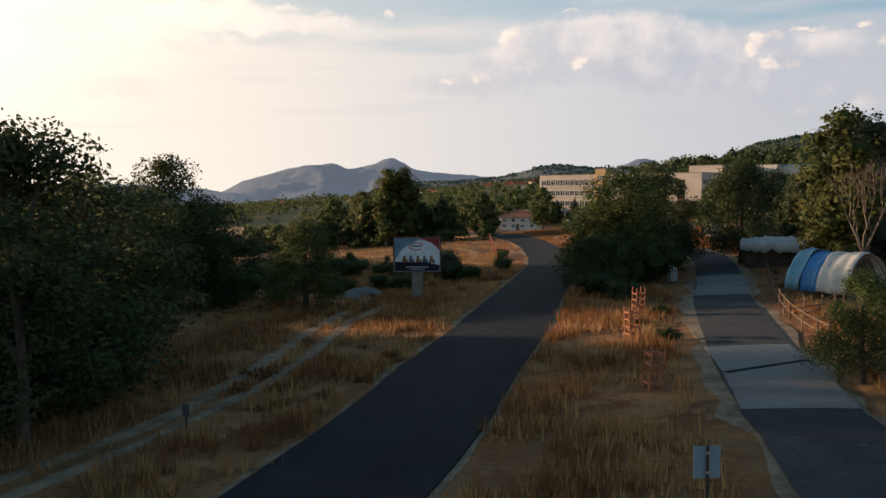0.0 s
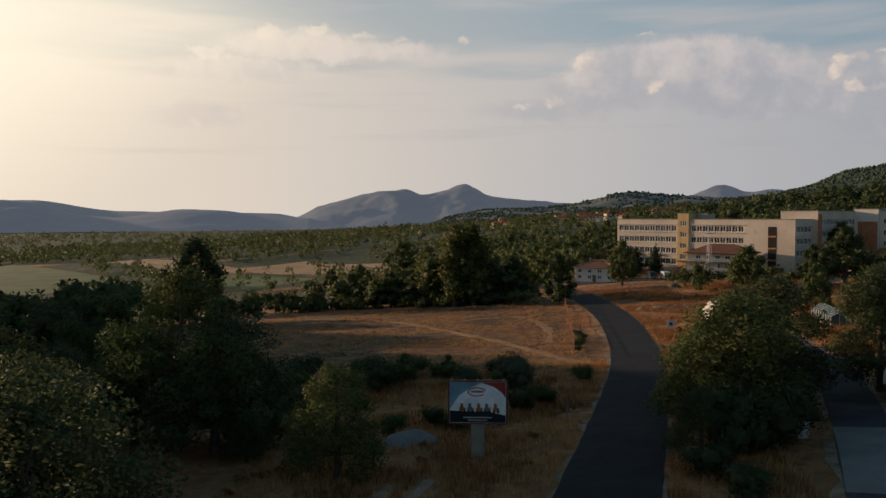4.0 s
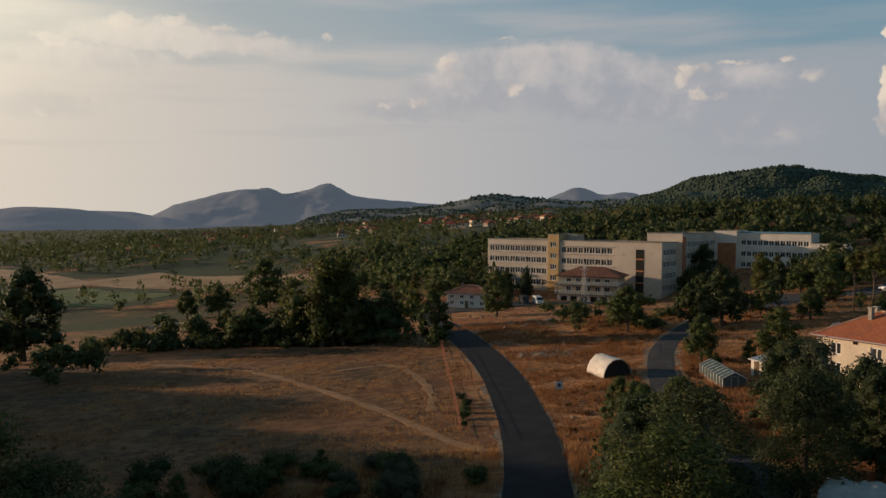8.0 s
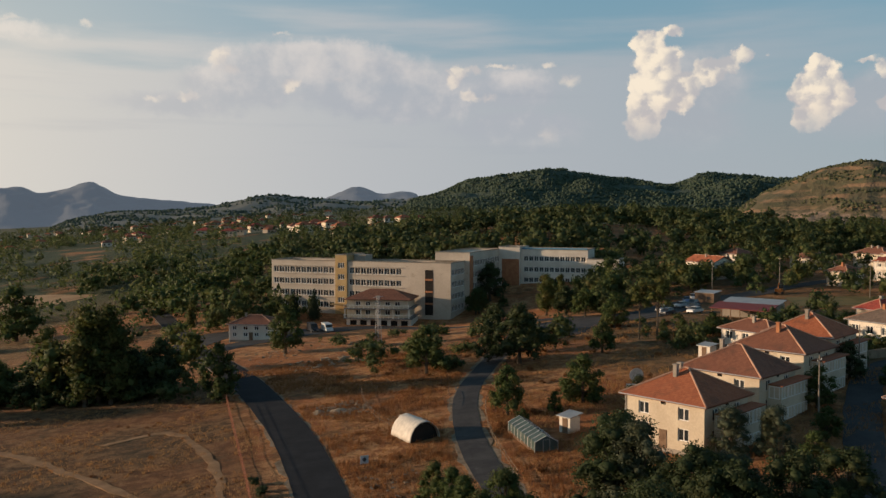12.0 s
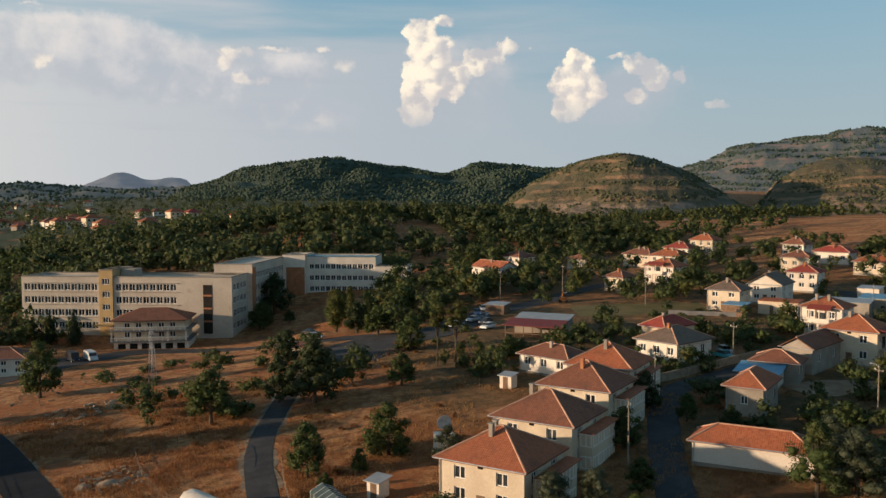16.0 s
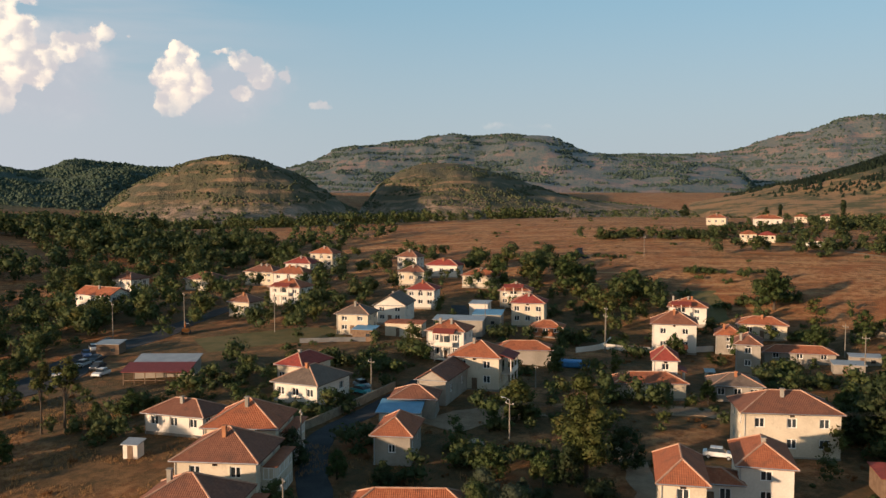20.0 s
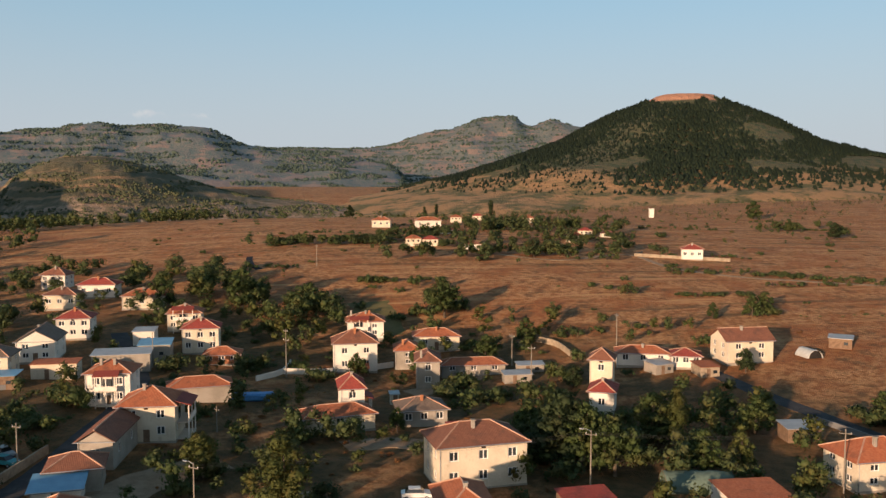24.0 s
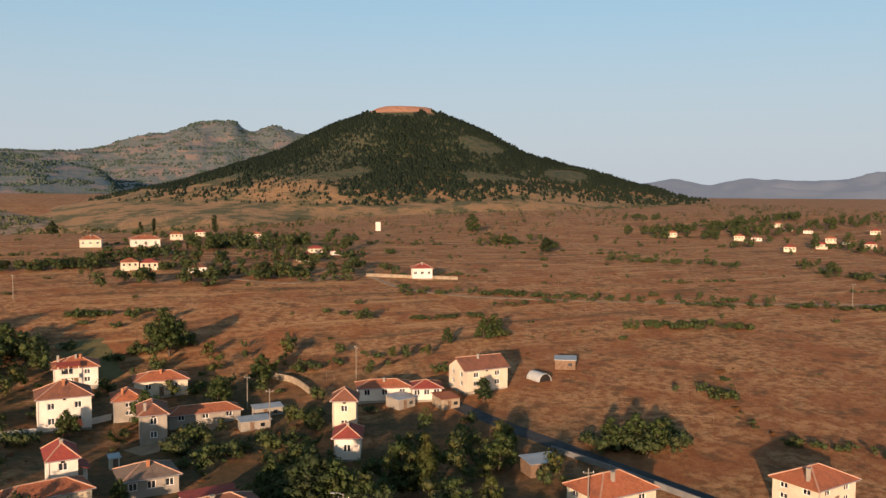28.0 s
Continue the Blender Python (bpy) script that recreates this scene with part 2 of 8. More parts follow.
def two_tone(name, a, b, scale=0.6, fine=9.0, rough=0.85, bump=0.3, vary=0.0, metal=0.0, stain=None):
    """A surface of two near colours at two scales, with fine relief."""
    m, net, sh = material(name, rough, metal)
    p = place(net)
    big, small = net.noise(p, scale, 4), net.noise(p, fine, 5, 0.65)
    f = net.ramp(net.math("ADD", net.math("MULTIPLY", big, 0.6), net.math("MULTIPLY", small, 0.4)), 0.36, 0.64)
    c = net.mix(f, a, b)
    if stain:
        c = net.mix(net.ramp(net.noise(p, scale * 2.7, 6, 0.7), 0.55, 0.72, 0.0, 0.7), c, stain)
    if vary:
        c = net.mix(net.math("MULTIPLY", rand(net), vary), c, tuple(v * 0.55 for v in a))
    net.put(sh.inputs["Base Color"], c)
    if bump:
        net.l.new(net.bump(small, bump), sh.inputs["Normal"])
    return m


def roof_material(name, a, b, dirt):
    """Courses of clay tiles down the slope, weathered in patches."""
    m, net, sh = material(name, 0.8)
    uv = net.n.new("ShaderNodeTexCoord").outputs["UV"]
    sep = net.n.new("ShaderNodeSeparateXYZ")
    net.l.new(uv, sep.inputs[0])
    u, v = sep.outputs[0], sep.outputs[1]
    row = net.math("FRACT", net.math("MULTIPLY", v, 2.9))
    col = net.math("SINE", net.math("MULTIPLY", u, 2 * math.pi / 0.24))
    cell = net.n.new("ShaderNodeTexWhiteNoise")
    net.l.new(net.xyz(net.math("FLOOR", net.math("MULTIPLY", u, 4.17)), net.math("FLOOR", net.math("MULTIPLY", v, 2.9))), cell.inputs["Vector"])
    p = place(net)
    c = net.mix(cell.outputs["Value"], a, b)
    c = net.mix(net.ramp(net.noise(p, 0.5, 5, 0.65), 0.48, 0.70, 0.0, 0.75), c, dirt)
    c = net.mix(net.math("MULTIPLY", rand(net), 0.35), c, dirt)
    # darker line along the lower edge of each tile course
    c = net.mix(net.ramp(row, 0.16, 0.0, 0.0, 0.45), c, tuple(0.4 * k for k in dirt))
    net.put(sh.inputs["Base Color"], c)
    h = net.math("ADD", net.math("MULTIPLY", col, 0.5), net.math("MULTIPLY", row, 0.8))
    net.l.new(net.bump(h, 0.8, 0.04), sh.inputs["Normal"])
    return m


def leaf_material(name, a, b, c3, rough=0.7):
    m, net, sh = material(name, rough)
    isl = net.n.new("ShaderNodeNewGeometry").outputs["Random Per Island"]
    c = net.mix(isl, a, b)
    c = net.mix(net.ramp(net.noise(place(net), 0.35, 3), 0.45, 0.70), c, c3)
    c = net.mix(net.math("MULTIPLY", rand(net), 0.45), c, tuple(0.55 * k for k in a))
    net.put(sh.inputs["Base Color"], c)
    thin, both = net.n.new("ShaderNodeBsdfTranslucent"), net.n.new("ShaderNodeMixShader")
    net.l.new(c, thin.inputs["Color"])
    both.inputs[0].default_value = 0.4
    net.l.new(sh.outputs[0], both.inputs[1])
    net.l.new(thin.outputs[0], both.inputs[2])
    net.l.new(both.outputs[0], net.n["Material Output"].inputs[0])
    return m


def ground_material():
    m, net, sh = material("dry_grassland", 0.95)
    p = place(net)
    sep = net.n.new("ShaderNodeSeparateXYZ")
    net.l.new(p, sep.inputs[0])
    x, y, z = sep.outputs
    n2, n3, n4 = net.noise(p, 0.055, 5, 0.6), net.noise(p, 0.45, 6, 0.75), net.noise(p, 3.5, 5, 0.75)
    straw = net.mix(net.ramp(n3, 0.41, 0.59), (0.24, 0.097, 0.034), (0.47, 0.248, 0.106))
    straw = net.mix(net.ramp(n2, 0.42, 0.64, 0.0, 0.75), straw, (0.27, 0.090, 0.028))
    straw = net.mix(net.ramp(n4, 0.50, 0.70, 0.0, 0.8), straw, (0.075, 0.040, 0.018))
    straw = net.mix(net.ramp(net.noise(p, 0.14, 6, 0.7), 0.52, 0.64, 0.0, 0.75), straw, (0.11, 0.062, 0.026))
    # mown and grazed strips that follow the slope
    u, v = net.math("ADD", x, net.math("MULTIPLY", y, 0.25)), net.math("SUBTRACT", y, net.math("MULTIPLY", x, 0.25))
    strip = net.noise(net.xyz(net.math("MULTIPLY", u, 0.16), net.math("MULTIPLY", v, 0.014)), 1.0, 6, 0.7)
    open_slope = net.ramp(x, 205.0, 260.0)
    straw = net.mix(net.math("MULTIPLY", net.ramp(strip, 0.53, 0.66, 0.0, 0.85), open_slope), straw, (0.115, 0.070, 0.030))
    straw = net.mix(net.math("MULTIPLY", net.ramp(strip, 0.46, 0.36, 0.0, 0.8), open_slope), straw, (0.47, 0.265, 0.115))
    # rank dark weeds beside the road and lane
    rank = net.math("MULTIPLY", net.ramp(y, 115.0, 85.0), net.ramp(net.noise(p, 0.22, 6, 0.72), 0.44, 0.60, 0.0, 0.6))
    rank = net.math("MULTIPLY", rank, net.ramp(x, 42.0, 30.0))
    straw = net.mix(rank, straw, net.mix(n4, (0.16, 0.105, 0.046), (0.40, 0.22, 0.095)))
    # scrub and woodland in the distance, meadows in the valley
    scrub = net.mix(net.ramp(n3, 0.4, 0.6), (0.028, 0.044, 0.019), (0.050, 0.066, 0.028))
    north = net.math("ADD", net.math("MULTIPLY", y, 0.8), net.math("MULTIPLY", x, -0.75))
    wood = net.math("MULTIPLY", net.ramp(net.noise(p, 0.016, 6, 0.62), 0.35, 0.47), net.ramp(north, 150.0, 420.0))
    far = net.math("SQRT", net.math("ADD", net.math("MULTIPLY", x, x), net.math("MULTIPLY", y, y)))
    wood = net.math("MAXIMUM", wood, net.math("MULTIPLY", net.ramp(far, 700.0, 1300.0, 0.0, 0.9), net.ramp(north, 300.0, 600.0)))
    # mown field by the road: duller brown than the bank, with shade painted in
    field = net.math("MULTIPLY", net.math("MULTIPLY", net.ramp(x, 12.5, 8.5), net.ramp(y, 94.0, 106.0)), net.ramp(y, 200.0, 186.0))
    field = net.math("MULTIPLY", field, net.ramp(n2, 0.30, 0.58, 0.95, 0.60))
    straw = net.mix(field, straw, net.mix(net.ramp(n3, 0.40, 0.60), (0.050, 0.036, 0.018), (0.155, 0.092, 0.044)))
    c = net.mix(wood, straw, scrub)
    gx, gy = net.math("DIVIDE", net.math("SUBTRACT", x, 160.0), 95.0), net.math("DIVIDE", net.math("SUBTRACT", y, 140.0), 140.0)
    gardens = net.ramp(net.math("ADD", net.math("ADD", net.math("MULTIPLY", gx, gx), net.math("MULTIPLY", gy, gy)), net.math("MULTIPLY", n2, 0.8)), 1.6, 0.9)
    weeds = net.mix(net.ramp(n3, 0.35, 0.65), (0.062, 0.056, 0.022), (0.155, 0.085, 0.036))
    c = net.mix(net.math("MULTIPLY", gardens, net.ramp(net.noise(p, 0.07, 5, 0.6), 0.38, 0.52, 0.15, 0.9)), c, weeds)
    meadow = net.math("MULTIPLY", net.ramp(net.noise(p, 0.008, 3, 0.5), 0.50, 0.54), net.ramp(x, -30.0, -90.0))
    c = net.mix(net.math("MULTIPLY", meadow, net.ramp(y, 180.0, 300.0)), c, (0.042, 0.056, 0.020))
    net.put(sh.inputs["Base Color"], c)
    hh = net.math("ADD", net.math("MULTIPLY", n4, 0.5), net.noise(p, 14.0, 3, 0.7))
    net.l.new(net.bump(hh, 0.9, 0.18), sh.inputs["Normal"])
    return m


def hill_material(name, wood_a, wood_b, bare, amount, stripes=0.0, haze_glow=0.0, haze_tint=(0.3, 0.3, 0.33), foot=None, summit=None, bare_spots=1.0, scree=None):
    m, net, sh = material(name, 0.95)
    p = place(net)
    sep = net.n.new("ShaderNodeSeparateXYZ")
    net.l.new(p, sep.inputs[0])
    warp = net.noise(p, 0.006, 4, 0.6)
    lines = net.noise(net.xyz(net.math("MULTIPLY", sep.outputs[0], 0.004), net.math("MULTIPLY", sep.outputs[1], 0.004), net.math("ADD", net.math("MULTIPLY", sep.outputs[2], 0.11), net.math("MULTIPLY", warp, 4.0))), 1.0, 3, 0.6)
    patch = net.noise(p, 0.010, 6, 0.68)
    f = net.math("ADD", net.math("MULTIPLY", patch, 1.0 - stripes), net.math("MULTIPLY", lines, stripes))
    c = net.mix(net.noise(p, 0.12, 5, 0.7), wood_a, wood_b)
    spot = net.n.new("ShaderNodeTexVoronoi")
    spot.inputs["Scale"].default_value = 0.07
    net.l.new(p, spot.inputs["Vector"])
    bushy = net.ramp(net.math("ADD", spot.outputs["Distance"], net.math("MULTIPLY", net.noise(p, 0.02, 5, 0.7), 0.9)), 0.62, 1.05)
    c = net.mix(net.math("MULTIPLY", bushy, 0.55 * bare_spots), c, bare)
    c = net.mix(net.ramp(f, amount, amount + 0.05), c, net.mix(net.noise(p, 0.06, 4, 0.7), bare, tuple(0.6 * v for v in bare)))
    if stripes > 0.45:
        bank = net.math("SINE", net.math("ADD", net.math("MULTIPLY", sep.outputs[2], 0.55), net.math("MULTIPLY", warp, 16.0)))
        broken = net.ramp(net.noise(p, 0.016, 5, 0.7), 0.42, 0.56)
        c = net.mix(net.math("MULTIPLY", net.ramp(bank, 0.25, 0.75, 0.0, 0.8), broken), c, bare)
    if foot:
        edge = net.math("ADD", sep.outputs[2], net.math("MULTIPLY", net.math("SUBTRACT", patch, 0.5), 90.0))
        low = net.mix(net.ramp(net.noise(p, 0.02, 6, 0.7), 0.45, 0.58), (0.31, 0.18, 0.085), (0.10, 0.092, 0.040))
        c = net.mix(net.ramp(edge, foot + 12, foot - 12), c, low)
        c = net.mix(net.ramp(net.math("ADD", sep.outputs[2], net.math("MULTIPLY", net.math("SUBTRACT", warp, 0.5), 10.0)), summit - 2, summit + 3), c, (0.40, 0.20, 0.12))
    if scree:
        low = net.math("ADD", sep.outputs[2], net.math("MULTIPLY", net.math("SUBTRACT", net.noise(p, 0.014, 5, 0.65), 0.5), 60.0))
        stone = net.mix(net.ramp(net.noise(p, 0.05, 6, 0.75), 0.42, 0.60), (0.34, 0.235, 0.165), (0.10, 0.088, 0.046))
        c = net.mix(net.ramp(low, scree, scree - 14.0, 0.0, 0.9), c, stone)
    net.put(sh.inputs["Base Color"], c)
    # distance haze is put in as a faint bluish emission
    if haze_glow:
        sh.inputs["Emission Color"].default_value, sh.inputs["Emission Strength"].default_value = (*haze_tint, 1), haze_glow
    net.l.new(net.bump(net.noise(p, 0.10, 4, 0.7), 0.35 if haze_glow > 0.2 else 0.8, 6.0), sh.inputs["Normal"])
    return m


def asphalt_material(name, a, b):
    m, net, sh = material(name, 0.95)
    sh.inputs["Specular IOR Level"].default_value = 0.12
    p = place(net)
    c = net.mix(net.ramp(net.noise(p, 0.35, 5, 0.6), 0.35, 0.7), a, b)
    c = net.mix(net.ramp(net.noise(p, 1.3, 6, 0.75), 0.60, 0.70, 0.0, 0.5), c, tuple(2.0 * v for v in b))
    crack = net.n.new("ShaderNodeTexVoronoi")
    crack.feature = "DISTANCE_TO_EDGE"
    crack.inputs["Scale"].default_value = 0.45
    net.l.new(p, crack.inputs["Vector"])
    c = net.mix(net.ramp(crack.outputs["Distance"], 0.012, 0.0, 0.0, 0.55), c, (0.012, 0.012, 0.012))
    net.put(sh.inputs["Base Color"], c)
    net.l.new(net.bump(net.noise(p, 30.0, 3, 0.7), 0.4, 0.02), sh.inputs["Normal"])
    return m


def glass_material():
    m, net, sh = material("window_glass", 0.08)
    sh.inputs["Specular IOR Level"].default_value = 0.6
    net.put(sh.inputs["Base Color"], net.mix(rand(net), (0.012, 0.015, 0.018), (0.05, 0.06, 0.065)))
    return m


M = {
    "ground": ground_material(),
    "asphalt": asphalt_material("worn_asphalt", (0.015, 0.017, 0.021), (0.023, 0.026, 0.031)),
    "lane": asphalt_material("grey_asphalt", (0.045, 0.045, 0.047), (0.07, 0.069, 0.068)),
    "concrete": two_tone("concrete_slab", (0.14, 0.138, 0.135), (0.20, 0.196, 0.188), 0.4, 8.0, 0.9, 0.2),
    "gravel": two_tone("gravel_verge", (0.20, 0.155, 0.105), (0.34, 0.27, 0.19), 0.8, 12.0, 0.95, 0.6),
    "dirt": two_tone("dirt_track", (0.22, 0.15, 0.095), (0.33, 0.235, 0.15), 0.5, 10.0, 0.95, 0.5),
    "cream": two_tone("cream_render", (0.50, 0.42, 0.31), (0.64, 0.555, 0.42), 0.25, 5.0, 0.9, 0.15, 0.15, 0.0, (0.42, 0.34, 0.25)),
    "white": two_tone("white_render", (0.58, 0.52, 0.44), (0.72, 0.655, 0.56), 0.25, 5.0, 0.9, 0.12, 0.1),
    "grey": two_tone("bare_grey_render", (0.24, 0.21, 0.17), (0.34, 0.30, 0.25), 0.4, 6.0, 0.95, 0.3, 0.15),
    "brick": two_tone("orange_brickwork", (0.30, 0.12, 0.06), (0.42, 0.19, 0.09), 0.8, 8.0, 0.95, 0.4),
    "panel": two_tone("weathered_concrete_panel", (0.42, 0.36, 0.29), (0.55, 0.48, 0.39), 0.12, 3.0, 0.9, 0.15, 0.0, 0.0, (0.33, 0.27, 0.21)),
    "ochre": two_tone("ochre_panel", (0.40, 0.27, 0.12), (0.50, 0.35, 0.17), 0.3, 4.0, 0.9, 0.1),
    "tile_orange": roof_material("orange_clay_tiles", (0.34, 0.098, 0.043), (0.44, 0.150, 0.068), (0.19, 0.075, 0.042)),
    "tile_brown": roof_material("brown_clay_tiles", (0.20, 0.078, 0.046), (0.27, 0.112, 0.064), (0.12, 0.06, 0.042)),
    "tile_red": roof_material("red_tiles", (0.28, 0.050, 0.038), (0.36, 0.075, 0.05), (0.17, 0.045, 0.035)),
    "tile_grey": roof_material("grey_brown_tiles", (0.16, 0.115, 0.085), (0.22, 0.16, 0.12), (0.10, 0.075, 0.06)),
    "tin": two_tone("weathered_tin_sheet", (0.30, 0.31, 0.31), (0.40, 0.40, 0.39), 0.5, 6.0, 0.5, 0.1, 0.0, 0.4),
    "tin_blue": two_tone("blue_tin_sheet", (0.10, 0.24, 0.36), (0.15, 0.31, 0.44), 0.5, 6.0, 0.5, 0.1),
    "glass": glass_material(),
    "frame": two_tone("white_window_frame", (0.66, 0.64, 0.60), (0.76, 0.74, 0.70), 1.0, 8.0, 0.6, 0.0),
    "wood": two_tone("weathered_wood", (0.13, 0.08, 0.05), (0.21, 0.14, 0.09), 1.5, 14.0, 0.85, 0.3),
    "bark": two_tone("tree_bark", (0.06, 0.045, 0.032), (0.11, 0.085, 0.06), 1.5, 12.0, 0.95, 0.6),
    # near-black colour that stands for the shade inside holes and recesses
    "dark": two_tone("opening_shade", (0.015, 0.013, 0.012), (0.028, 0.024, 0.02), 1.0, 8.0, 0.9, 0.0),
    "leaf": leaf_material("green_leaves", (0.054, 0.086, 0.025), (0.096, 0.128, 0.038), (0.112, 0.114, 0.036)),
    "leaf_mid": leaf_material("olive_green_leaves", (0.066, 0.098, 0.036), (0.114, 0.138, 0.049), (0.126, 0.122, 0.044)),
    "leaf_garden": leaf_material("garden_green_leaves", (0.058, 0.088, 0.028), (0.100, 0.126, 0.040), (0.126, 0.114, 0.038)),
    "leaf_dark": leaf_material("dark_green_leaves", (0.036, 0.058, 0.022), (0.060, 0.083, 0.031), (0.070, 0.078, 0.030)),
    "leaf_deep": leaf_material("deep_green_leaves", (0.054, 0.080, 0.032), (0.088, 0.112, 0.045), (0.096, 0.100, 0.040)),
    "leaf_yellow": leaf_material("yellowing_leaves", (0.074, 0.094, 0.024), (0.118, 0.128, 0.034), (0.120, 0.098, 0.026)),
    "leaf_silver": leaf_material("silvery_leaves", (0.070, 0.090, 0.052), (0.118, 0.135, 0.085), (0.078, 0.088, 0.042)),
    "needle": leaf_material("dark_needles", (0.027, 0.046, 0.024), (0.046, 0.064, 0.031), (0.050, 0.060, 0.027)),
    "rust": two_tone("rusty_red_metal", (0.26, 0.085, 0.045), (0.36, 0.14, 0.07), 2.0, 12.0, 0.8, 0.2),
    "steel": two_tone("galvanised_steel", (0.30, 0.31, 0.32), (0.42, 0.43, 0.43), 1.0, 10.0, 0.5, 0.05, 0.0, 0.6),
    "pole": two_tone("concrete_pole", (0.17, 0.145, 0.115), (0.24, 0.21, 0.17), 1.0, 8.0, 0.9, 0.15),
}


# ---- shapes ----
def part(name, bm, mat, parent, label=""):
    """Links a bmesh as one mesh object under a thing or a part."""
    me = bpy.data.meshes.new(name)
    bm.to_mesh(me)
    bm.free()
    return link_mesh(name, me, mat, parent, label)


def link_mesh(name, me, mat, parent=None, label=""):
    if mat is not None and not me.materials:
        me.materials.append(mat)
    ob = new(name, me)
    if parent is not None:
        ob.parent = parent
    if label:
        ob["label"] = label
    return ob


def mesh_of(name, verts, faces, mat=None, smooth=False):
    me = bpy.data.meshes.new(name)
    me.from_pydata([tuple(v) for v in verts], [], faces)
    if smooth:
        me.polygons.foreach_set("use_smooth", [True] * len(me.polygons))
    me.update()
    if mat is not None:
        me.materials.append(mat)
    return me


def thing(name, m, label, category, group="", kind=""):
    ob = new(name)
    ob.empty_display_size = 0.3
    ob.matrix_basis = m
    return tagged(ob, label, category, group, kind)


def add_box(bm, x0, y0, z0, x1, y1, z1, bevel=0.0):
    vs = [bm.verts.new(v) for v in ((x0, y0, z0), (x1, y0, z0), (x1, y1, z0), (x0, y1, z0), (x0, y0, z1), (x1, y0, z1), (x1, y1, z1), (x0, y1, z1))]
    fs = [bm.faces.new([vs[k] for k in f]) for f in ((3, 2, 1, 0), (4, 5, 6, 7), (0, 1, 5, 4), (1, 2, 6, 5), (2, 3, 7, 6), (3, 0, 4, 7))]
    if bevel:
        bmesh.ops.bevel(bm, geom=list({e for f in fs for e in f.edges}), offset=bevel, segments=1, affect="EDGES")


def box_bm(*args, **kw):
    bm = bmesh.new()
    add_box(bm, *args, **kw)
    return bm


def add_tube(bm, points, radii, sides=7, caps=True):
    """A tapered tube along points."""
    rings = []
    for k, p in enumerate(points):
        p = Vector(p)
        q, r = Vector(points[min(k + 1, len(points) - 1)]), Vector(points[max(k - 1, 0)])
        way = (q - r).normalized()
        side = way.cross(Vector((0, 0, 1)) if abs(way.z) < 0.9 else Vector((1, 0, 0))).normalized()
        up = side.cross(way)
        rings.append([bm.verts.new(p + radii[k] * (math.cos(a) * side + math.sin(a) * up)) for a in (2 * math.pi * j / sides for j in range(sides))])
    for a, b in zip(rings, rings[1:]):
        for j in range(sides):
            bm.faces.new((a[j], a[(j + 1) % sides], b[(j + 1) % sides], b[j]))
    if caps:
        bm.faces.new(rings[0][::-1])
        bm.faces.new(rings[-1])


def tube_bm(points, radii, sides=7):
    bm = bmesh.new()
    add_tube(bm, points, radii, sides)
    return bm


# broad swells and hollows of the land: x, y, reach, height
LAND = [
    (760, 640, 220, -21.0),
    (1020, 470, 180, -8.0),
    (-80, 380, 160, -12.55),
    (60, 290, 55, 1.35),
    (140, 230, 80, 0.73),
    (20, 130, 60, -5.52),
    (80, 120, 60, 2.7),
    (180, 90, 60, -5.26),
    (300, 180, 100, 1.97),
    (450, 150, 130, -1.38),
    (250, 0, 90, -4.24),
    (150, 20, 60, -1.48),
    (-60, 100, 80, 4.32),
    (20, 190, 60, 2.15),
    (130, 310, 60, 1.87),
    (550, -150, 200, -10.55),
    (250, 330, 120, -13.01),
    (84, 268, 30, -6.26),
    (22, 256, 35, -0.9),
    (200, 440, 90, 11.98),
    (222, 112, 35, -4.29),
    (700, 730, 230, -27.0),
    (990, 570, 200, -15.0),
    (620, 340, 120, 4.0),
    (900, 200, 170, -11.0),
    (780, 330, 130, -6.0),
    (1250, 0, 280, -12.0),
    (1150, 420, 280, -17.0),
    # knoll out of view, added to raise the trees that block the sun
    (-112, 130, 28, 4.0),
]


def land(x, y):
    z = 0.18 + 42.35 * math.tanh(x / 500) + 5.0 * math.tanh(y / 500)
    for cx, cy, s, h in LAND:
        z += h * math.exp(-((x - cx) ** 2 + (y - cy) ** 2) / (2 * s * s))
    return z

M["shoulder"] = two_tone("grassy_gravel_shoulder", (0.13, 0.090, 0.052), (0.27, 0.205, 0.14), 0.9, 5.0, 0.95, 0.6, 0.0, 0.0, (0.15, 0.085, 0.036))

M["track"] = two_tone("trodden_track", (0.20, 0.112, 0.052), (0.31, 0.185, 0.095), 0.5, 6.0, 0.95, 0.5)

M["ridge"] = two_tone("mortared_ridge_tiles", (0.36, 0.19, 0.12), (0.48, 0.30, 0.21), 0.8, 6.0, 0.9, 0.3)

M["lawn"] = two_tone("dull_green_grass", (0.095, 0.088, 0.030), (0.17, 0.125, 0.048), 0.25, 5.0, 0.95, 0.5)


# ---- land ----
def spaced(lo, hi, fine_lo, fine_hi, step, grow=1.10):
    xs = list(np.arange(fine_lo, fine_hi + 0.1, step))
    s, x = step, fine_hi
    while x < hi:
        s *= grow
        x += s
        xs.append(min(x, hi))
    s, x = step, fine_lo
    while x > lo:
        s *= grow
        x -= s
        xs.insert(0, max(x, lo))
    return xs


